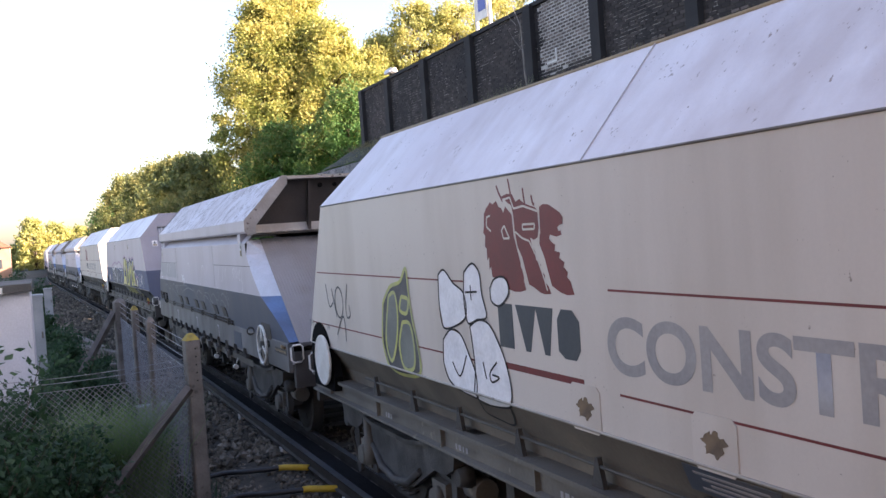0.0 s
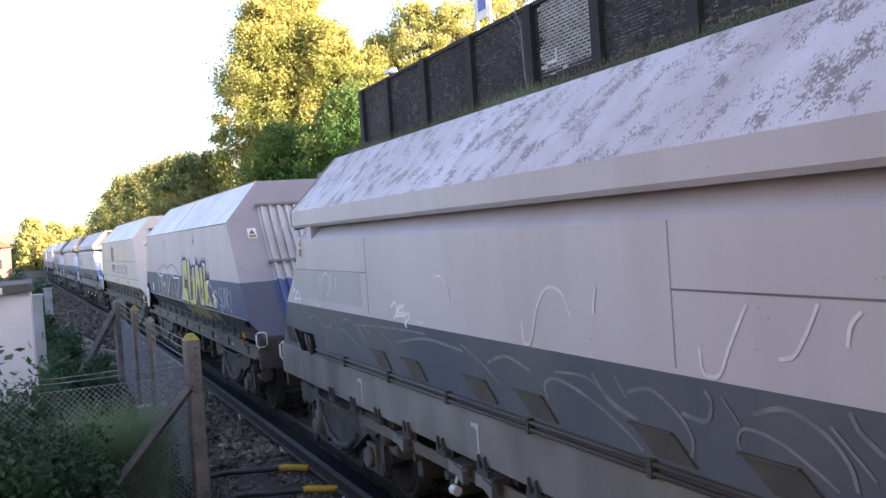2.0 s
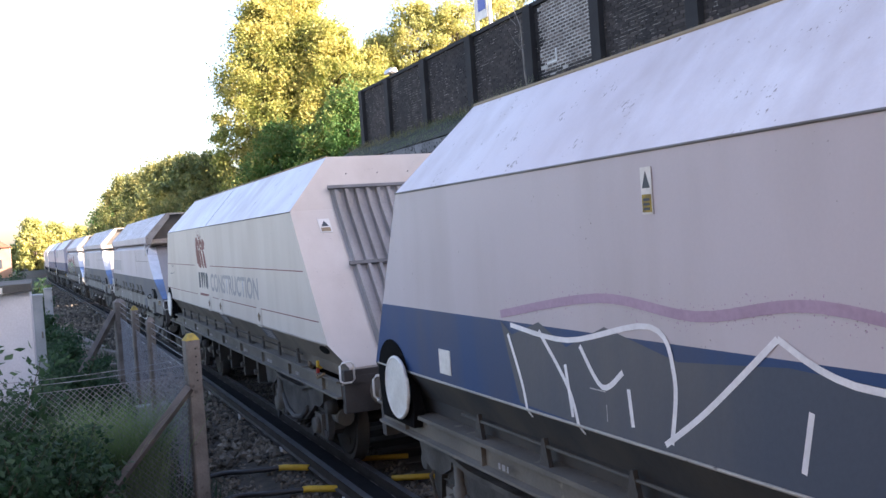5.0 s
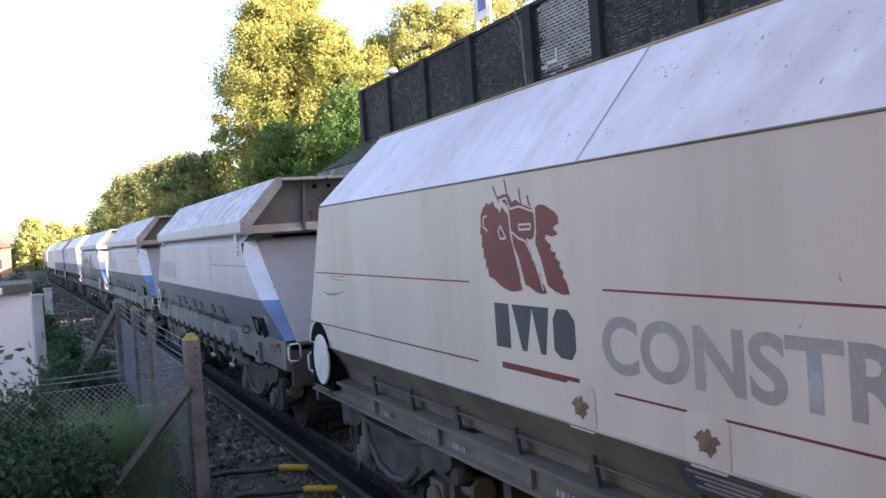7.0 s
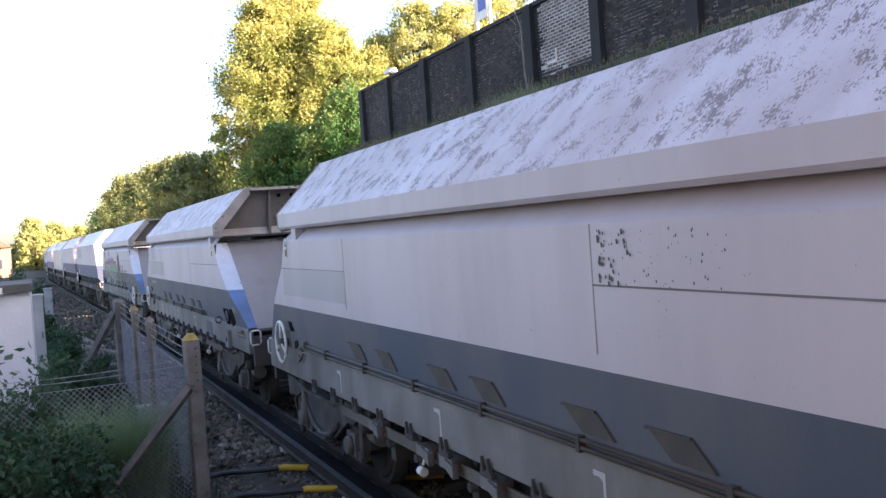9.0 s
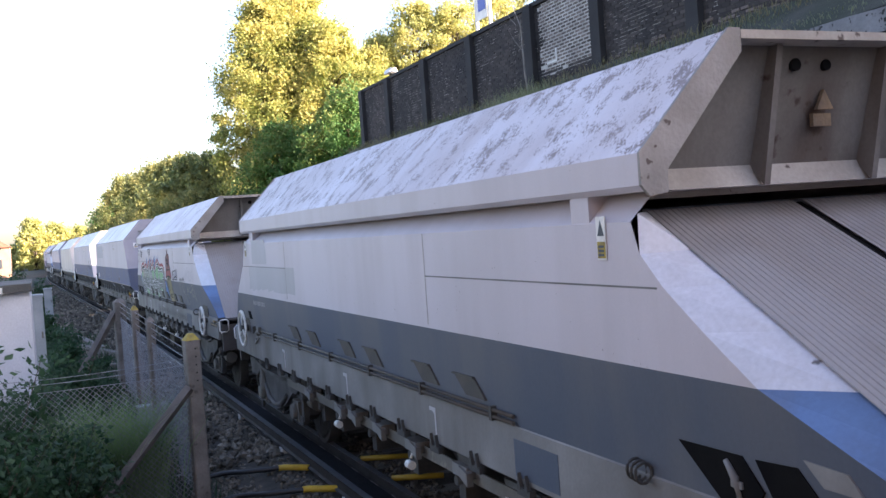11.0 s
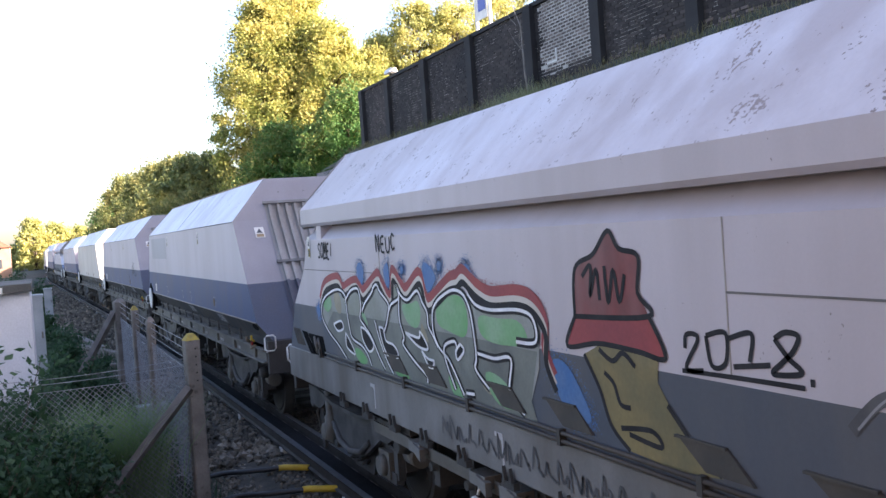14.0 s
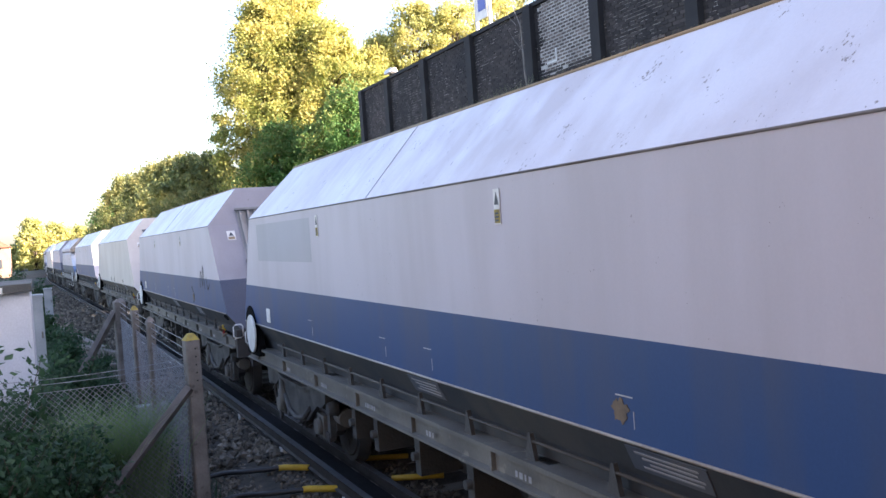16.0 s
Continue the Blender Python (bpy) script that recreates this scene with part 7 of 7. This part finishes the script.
           [(2.95, 1.98), (2.86, 2.06), (2.64, 2.17), (2.6, 2.21), (2.5, 2.24), (2.42, 2.18), (2.25, 2.1), (2.23, 2.04), (2.3, 1.93), (2.4, 1.84)], [(2.62, 1.92), (2.55, 1.75), (2.42, 1.58), (2.30, 1.48)]]
LETTERS += [[(2.27, 1.98), (2.17, 2.08), (1.97, 2.15), (2.01, 2.25), (1.92, 2.17), (1.77, 2.14), (1.56, 2.22), (1.46, 2.13), (1.38, 2.06), (1.37, 1.96), (1.3, 1.89), (1.23, 1.81)], [(1.97, 2.15), (1.99, 1.97), (1.93, 1.83), (1.97, 1.76), (1.74, 1.64), (1.54, 1.56), (1.53, 1.5)],
            [(0.85, 1.50), (1.04, 1.72), (1.21, 1.81), (1.28, 1.92), (1.27, 2.07), (1.18, 2.15), (1.03, 2.21), (0.86, 2.25), (0.71, 2.23), (0.62, 2.15), (0.58, 2.05), (0.56, 1.92), (0.57, 1.79), (0.6, 1.71), (0.42, 1.60)]]
LETTERS += [[(0.99, 1.52), (1.11, 1.72), (1.1, 1.83), (0.91, 1.88), (0.88, 1.83)], [(0.62, 2.23), (0.49, 2.16), (0.27, 2.14), (-0.1, 2.16), (-0.28, 2.12), (-0.30, 1.98), (-0.05, 1.96)], [(0.54, 1.83), (0.29, 1.82), (0.05, 1.84), (0.12, 1.62), (-0.05, 1.5)], [(0.81, 1.52), (0.67, 1.53)]]
COUNTERS = [[(3.92, 1.8), (3.65, 1.85), (3.60, 1.78), (3.80, 1.74)], [(3.54, 1.74), (3.42, 1.66), (3.32, 1.55), (3.56, 1.60)], [(3.04, 1.83), (2.93, 1.82), (2.77, 1.74), (2.74, 1.67), (2.88, 1.62), (3.02, 1.71)], [(2.52, 1.87), (2.42, 1.86), (2.38, 1.76), (2.21, 1.74), (2.12, 1.68), (2.17, 1.62), (2.37, 1.62), (2.48, 1.73)],
            [(1.88, 1.87), (1.6, 1.85), (1.55, 1.9), (1.43, 1.78), (1.63, 1.78)], [(1.57, 1.75), (1.46, 1.7), (1.34, 1.69), (1.43, 1.62)], [(0.81, 1.87), (0.76, 1.84), (0.79, 1.8), (0.89, 1.75), (0.90, 1.81)]]
sprayed(7, "sprayed_outline", stroke(LETTERS, 0.062, -1.398, near_side), "spray_black", "black edge of the letters")
sprayed(7, "sprayed_fill", fill(COUNTERS, -1.399, near_side), "spray_black", "black insides of the letters")
sprayed(7, "sprayed_outline", stroke(LETTERS + [c + c[:1] for c in COUNTERS], 0.022, -1.405, near_side), "spray_white", "white sprayed letter outline")
BLUES = [[(3.07, 2.4), (2.91, 2.45), (2.82, 2.37), (2.87, 2.23), (2.99, 2.21)], [(2.33, 2.38), (2.18, 2.47), (2.17, 2.29), (2.19, 2.2), (2.29, 2.25)], [(1.92, 2.4), (1.84, 2.41), (1.82, 2.36), (1.9, 2.34)], [(1.45, 2.43), (1.34, 2.46), (1.15, 2.35), (1.19, 2.29), (1.33, 2.19), (1.4, 2.27)],
         [(1.14, 2.45), (1.06, 2.46), (1.07, 2.39), (1.13, 2.37)], [(0.69, 2.43), (0.6, 2.45), (0.52, 2.35), (0.54, 2.3), (0.64, 2.35)], [(4.52, 1.92), (4.40, 2.00), (4.37, 1.88), (4.46, 1.82)], [(-0.40, 1.90), (-0.62, 1.92), (-0.80, 1.70), (-0.86, 1.55), (-0.55, 1.55)]]


sprayed(7, "overspray", specks([blurred(o, 1.05) + blurred(o, 1.05)[:1] for o in BLUES], 900, 0.034, 31), "spray_blue", "blue overspray droplets")
sprayed(7, "overspray", specks([[(y, z + 0.03) for y, z in RED]], 2600, 0.024, 32), "spray_red", "red overspray droplets")
sprayed(7, "sprayed_blot", fill([blurred(blurred(o, 0.95), 1.0) for o in BLUES], -1.390, near_side), "spray_blue", "blue sprayed blots")
HAT = [(-0.76, 2.16), (-0.79, 2.42), (-0.98, 2.5), (-1.13, 2.62), (-1.22, 2.53), (-1.38, 2.49), (-1.36, 2.31), (-1.44, 2.2)]
BRIM = [(-0.76, 2.16), (-1.44, 2.2), (-1.55, 2.01), (-1.33, 2.02), (-0.98, 2.03), (-0.66, 1.99)]
ARM = [(-0.83, 1.96), (-1.03, 2.04), (-1.49, 1.99), (-1.47, 1.88), (-1.55, 1.77), (-1.79, 1.54), (-1.88, 1.5), (-1.54, 1.47), (-1.17, 1.49), (-1.03, 1.6), (-0.99, 1.7), (-0.95, 1.78)]
sprayed(7, "sprayed_fill", fill([HAT], -1.389, near_side), "spray_maroon", "dark red sprayed pointed shape")
sprayed(7, "sprayed_fill", fill([BRIM], -1.3895, near_side), "spray_red", "red sprayed band")
sprayed(7, "sprayed_fill", fill([ARM], -1.3885, near_side), "spray_ochre", "ochre sprayed shape")
sprayed(7, "sprayed_outline", stroke([HAT + HAT[:1], BRIM[1:] + BRIM[:1], [(-0.83, 1.96), (-0.95, 1.78), (-1.02, 1.6), (-1.17, 1.49)], [(-1.01, 1.88), (-1.09, 1.83), (-1.13, 1.73), (-1.22, 1.72)], [(-1.11, 1.6), (-1.38, 1.63), (-1.44, 1.56), (-1.18, 1.58)], [(-1.53, 1.78), (-1.72, 1.6), (-1.87, 1.51)], [(-0.86, 2.38), (-0.95, 2.44), (-0.93, 2.28), (-1.0, 2.42), (-1.02, 2.26)], [(-1.08, 2.44), (-1.10, 2.25), (-1.16, 2.42), (-1.20, 2.26), (-1.26, 2.40)], [(-0.98, 2.0), (-1.1, 1.95), (-1.2, 2.0), (-1.3, 1.94)]], 0.028, -1.394, near_side), "spray_black", "black sprayed outline")
sprayed(7, "sprayed_date", stroke([[(-1.7, 2.07), (-1.71, 2.13), (-1.77, 2.14), (-1.79, 2.11), (-1.7, 1.98), (-1.82, 1.98)], [(-1.85, 2.14), (-1.98, 2.16), (-1.97, 2.03), (-1.88, 2.01), (-1.85, 2.14)], [(-2.0, 2.14), (-2.14, 2.17), (-2.12, 2.05)], [(-2.02, 2.02), (-2.24, 2.05)],
                                   [(-2.27, 2.16), (-2.33, 2.19), (-2.4, 2.18), (-2.37, 2.12), (-2.31, 2.07), (-2.25, 2.02), (-2.33, 2.02), (-2.41, 2.04), (-2.34, 2.09), (-2.27, 2.16)]], 0.024, -1.389), "spray_black", "black sprayed date")
sprayed(7, "sprayed_line", stroke([[(-1.67, 1.965), (-2.05, 1.975), (-2.42, 1.98)], [(-2.46, 2.02), (-2.46, 1.99)], [(4.12, 2.46), (3.95, 2.475)]] + tag("SOME/", 4.30, 2.47, 0.105, 0.17, -0.12, 7) + tag("NEUC", 2.46, 2.53, 0.125, 0.14, 0.0, 8), 0.022, -1.389), "spray_black", "black sprayed tag")
DARK = [[(-2.63, 1.85), (-2.77, 1.98), (-2.89, 2.0), (-2.91, 1.86), (-3.08, 1.78), (-3.28, 1.7), (-3.46, 1.57), (-3.51, 1.5)], [(-3.0, 1.98), (-3.05, 2.0), (-3.1, 1.92), (-3.15, 1.78), (-3.38, 1.68)], [(-3.15, 1.99), (-3.26, 2.02), (-3.33, 2.0), (-3.34, 1.87), (-3.45, 1.75), (-3.53, 1.65)], [(-3.57, 1.7), (-3.72, 1.68), (-3.79, 1.55), (-3.54, 1.51), (-3.46, 1.57)]]
sprayed(7, "sprayed_line", stroke(DARK, 0.05, -1.389, near_side), "spray_smoke", "dark grey sprayed loops")
sprayed(7, "sprayed_line", stroke([[(a - 0.03, z + 0.01) for a, z in p] for p in DARK], 0.010, -1.391, near_side), "spray_ghost", "thin grey edge of the loops")
sprayed(7, "sprayed_line", stroke([[(-3.49, 2.05), (-3.66, 2.2)], [(-3.64, 2.22), (-3.64, 2.0)], [(-3.76, 2.01), (-3.81, 2.23), (-3.9, 2.25), (-3.89, 2.17), (-3.8, 2.13), (-3.95, 2.02)], [(-3.97, 2.18), (-4.15, 2.17)], [(-4.05, 2.17), (-4.03, 2.0)], [(-3.92, 1.99), (-4.26, 2.02)], [(-4.28, 2.19), (-4.29, 2.08)], [(-4.51, 2.22), (-4.29, 2.11), (-4.55, 2.04)]], 0.024, -1.389, near_side), "spray_shadow", "washed-out grey letters")
sprayed(7, "sprayed_line", stroke([[(-3.69, 1.91), (-3.7, 1.75), (-3.76, 1.84), (-3.8, 1.77), (-3.88, 1.87)], [(-3.91, 1.9), (-4.03, 1.77), (-4.11, 1.78)], [(-4.22, 1.88), (-4.29, 1.92), (-4.35, 1.84), (-4.18, 1.79), (-4.38, 1.69), (-4.43, 1.74)], [(-4.51, 1.86), (-4.56, 1.74), (-4.71, 1.63)]], 0.016, -1.389, near_side), "spray_ochre_pale", "faint ochre scrawl")
SCRAWL = []
for i in range(30):
    y, h, q = 1.30 - 0.155 * i, 0.12 + 0.035 * math.sin(i * 2.3), math.sin(i * 5.1)
    SCRAWL.append([(y, 1.15 + 0.02 * q), (y - 0.02 - 0.02 * q, 1.16 + h), (y - 0.07 - 0.03 * math.sin(i * 1.7), 1.18 + 0.03 * q), (y - 0.10 + 0.03 * q, 1.14 + h * (0.6 + 0.3 * math.cos(i))), (y - 0.12 - 0.02 * q, 1.15)])
sprayed(7, "sprayed_line", stroke(SCRAWL, 0.020, -1.3862, lambda z: -1.3595), "spray_smoke", "black scrawl along the sole bar")

# open wagon with white scrawls
sprayed(2, "sprayed_line", stroke([[(1.64, 2.06), (1.54, 2.11), (1.5, 1.99)], [(1.59, 1.96), (1.41, 2.09), (1.31, 1.91)], [(1.54, 1.99), (1.29, 2.01)], [(1.32, 2.1), (1.49, 2.03), (1.23, 2.02), (1.35, 1.93)]], 0.02, -1.389), "spray_white", "white sprayed scrawl")
HOOKS = [[(-0.67, 2.09), (-0.69, 1.96), (-0.78, 1.99), (-0.88, 2.2), (-1.02, 2.31), (-1.17, 2.28), (-1.24, 2.16)], [(-1.52, 2.33), (-1.5, 2.26), (-1.48, 2.18)], [(-2.34, 2.08), (-2.35, 1.99), (-2.39, 1.96), (-2.47, 1.98), (-2.55, 2.12), (-2.66, 2.29)],
         [(-2.83, 2.08), (-2.91, 2.1), (-2.98, 2.19), (-3.05, 2.31)], [(-3.18, 2.16), (-3.2, 2.24), (-3.25, 2.29)], [(0.68, 2.33), (0.53, 2.34), (0.42, 2.24), (0.42, 2.14)], [(1.06, 1.99), (1.02, 1.965), (0.94, 1.99)]]
LOOPS = [[(-0.9, 1.64), (-0.88, 1.73), (-1.03, 1.78), (-1.35, 1.72), (-1.69, 1.59), (-1.82, 1.51)], [(-1.01, 1.82), (-1.36, 1.83), (-1.62, 1.72), (-1.81, 1.67)], [(-1.42, 1.86), (-1.58, 1.72), (-1.8, 1.67)], [(-1.64, 1.87), (-1.72, 1.77)],
         [(-1.74, 1.8), (-1.94, 1.84), (-2.14, 1.75), (-2.23, 1.64), (-2.18, 1.52)], [(-2.55, 1.66), (-2.54, 1.71), (-2.6, 1.76), (-2.78, 1.74), (-2.97, 1.66), (-3.08, 1.6)], [(-2.65, 1.83), (-2.84, 1.88), (-3.03, 1.82), (-3.14, 1.72), (-3.17, 1.62)],
         [(-3.07, 1.85), (-3.16, 1.77), (-3.26, 1.68)], [(-3.17, 1.92), (-3.21, 1.85), (-3.31, 1.78)], [(-2.46, 1.88), (-2.56, 1.77)], [(-2.35, 1.89), (-2.39, 1.84), (-2.34, 1.75), (-2.17, 1.76)], [(0.28, 1.87), (-0.05, 1.76), (-0.26, 1.66)],
         [(-0.13, 1.78), (-0.41, 1.85), (-0.72, 1.79)], [(2.02, 1.85), (1.69, 1.71)], [(1.58, 1.77), (0.94, 1.85), (0.25, 1.82)], [(2.72, 1.84), (1.67, 1.88), (0.93, 1.89)]]
sprayed(2, "sprayed_line", stroke(LOOPS[::2], 0.022, -1.389, near_side), "spray_faint", "nearly gone sprayed loops")
sprayed(2, "sprayed_line", stroke(LOOPS[1::2], 0.016, -1.389, near_side), "spray_faint", "faint sprayed loops")
sprayed(2, "sprayed_line", stroke(HOOKS, 0.018, -1.389, near_side), "spray_pale", "pale sprayed hooks")
sprayed(2, "sprayed_line", stroke([[(-3.75, 2.12), (-3.86, 2.2), (-3.78, 2.26), (-3.92, 2.3)], [(-3.95, 2.14), (-4.0, 2.3), (-4.08, 2.16), (-4.14, 2.32), (-4.2, 2.14)], [(-4.22, 2.2), (-4.34, 2.28), (-4.26, 2.14), (-4.38, 2.14)], [(-4.42, 2.32), (-4.46, 2.02), (-4.38, 1.98)]], 0.016, -1.389), "spray_pale", "pale sprayed scrawl")
sprayed(2, "sprayed_line", stroke([[(y + 3.3, z) for y, z in p] for p in ([(1.64, 2.06), (1.54, 2.11), (1.5, 1.99)], [(1.59, 1.96), (1.41, 2.09), (1.31, 1.96)], [(1.54, 1.99), (1.29, 2.01)])], 0.02, -1.391), "spray_white", "white sprayed scrawl")
sprayed(2, "sprayed_line", stroke([[(y * 1.3 + 6.6, z) for y, z in p] for p in LOOPS[4:11]], 0.018, -1.389, near_side), "spray_faint", "nearly gone sprayed loops")
sprayed(2, "sprayed_line", stroke([[(y + 6.4, z) for y, z in p] for p in HOOKS[2:5]] + [[(y + 4.6, z) for y, z in HOOKS[0]]], 0.014, -1.391, near_side), "spray_pale", "pale sprayed hooks")
sprayed(4, "scratch", stroke([[(5.20, 2.287), (5.0, 2.282), (4.72, 2.293)], [(5.18, 2.262), (4.95, 2.252), (4.78, 2.253)], [(5.54, 2.123), (5.35, 2.105), (5.10, 2.115), (4.92, 2.11)], [(5.40, 2.10), (5.15, 2.10), (4.74, 2.15)], [(5.30, 2.09), (5.10, 2.098)]], 0.006, -1.387), "ink", "dark scratches in the paint")

# repairs
RAGGED = [(4.50, 2.35), (4.53, 2.21), (4.49, 2.20), (4.55, 2.02), (4.35, 2.03), (4.33, 2.00), (4.05, 2.035), (4.03, 2.015), (3.75, 2.05), (3.73, 2.03), (3.40, 2.06), (3.38, 2.02), (3.09, 2.055), (3.07, 2.03), (2.65, 2.025), (2.30, 2.04), (2.0, 2.03), (2.0, 2.35)]
sprayed(6, "repaint_patch", [decal(RAGGED), decal([(4.23, 2.70), (4.27, 2.375), (3.40, 2.38), (3.39, 2.55), (3.46, 2.70)])], "patch", "greyer repainted patch")
for q in range(12):
    y = 4.36 - 0.055 * q - 0.03 * (q // 4)
    sprayed(6, "number_bar", lambda bm: box(bm, near_side(1.84) - 0.001, near_side(1.84), y, y + 0.03, 1.81, 1.865), "letter_grey", "pale bar of stencilling")
sprayed(8, "repaint_patch", decal(rect(2.35, 5.0, 2.42, 2.90)), "patch", "darker repainted rectangle")
sprayed(2, "repaint_patch", decal([(4.85, 2.33), (2.42, 2.33), (2.42, 2.02), (4.9, 2.02)]), "patch", "greyer repainted patch")
sprayed(5, "repaint_patch", decal([(4.85, 2.33), (2.42, 2.33), (2.42, 2.02), (4.9, 2.02)]), "patch", "greyer repainted patch")


def chips(bm):
    rnd = random.Random(4)
    for i in range(95):
        y, z = -2.08 - 1.0 * rnd.random() ** 2.0, 2.64 - 0.30 * rnd.random()
        r = rnd.uniform(0.003, 0.009) * (1.3 if y > -2.4 else 0.7)
        poly(bm, [(-1.387, y - r, z - r), (-1.387, y + r * 0.7, z - r * 1.4), (-1.387, y + r, z + r), (-1.387, y - r * 0.5, z + r * 1.3)])


tagged(part("chipped_paint", chips, "ink", TRAIN[5][0], "dark chips in the paint"), kind="stuff")
sprayed(9, "sprayed_line", stroke([[(-4.2, 1.9), (-4.35, 2.2), (-4.5, 1.95), (-4.6, 2.3), (-4.7, 1.9)], [(-4.9, 2.1), (-5.0, 1.9), (-5.2, 2.0)], [(-3.2, 1.9), (-3.5, 1.7), (-3.3, 1.6)]], 0.04, -1.389), "spray_black", "black sprayed scrawl")


# ---- motion ----
LEAD = [-0.875, -0.806, -0.70, -0.648, -0.51, -0.45, -0.355, -0.40, -0.262, -0.19, -0.13, -0.07, -0.024, 0.024, -0.013, 0.08, -0.036, -0.005, -0.014, -0.024, -0.047,
        -0.07, -0.106, -0.166, -0.26, -0.278, -0.407, -0.416, -0.47, -0.40, -0.40, -0.39, -0.39]


def travelled(t):
    i = min(int(t * 2), len(LEAD) - 2)
    f = t * 2 - i
    return 6.0 * t + LEAD[i] * (1 - f) + LEAD[i + 1] * f


def on_line(s):
    dx = bend(s + 4) - bend(s - 4)
    return pose(TRACK_X + (bend(s + 4) + bend(s - 4)) / 2, s, 0, 0, 0, -math.degrees(math.atan2(dx, 8)))


def motions():
    for k, (wg, sets, place) in enumerate(TRAIN):
        walk(wg, [(t / 2, on_line(place - travelled(t / 2))) for t in range(33)])
        if k < 10:
            for w in sets:
                x, y, z = w.location
                walk(w, [(t / 10, pose(x, y, z, math.degrees(travelled(t / 10) / 0.46), 0, 0)) for t in range(161)])


motions()
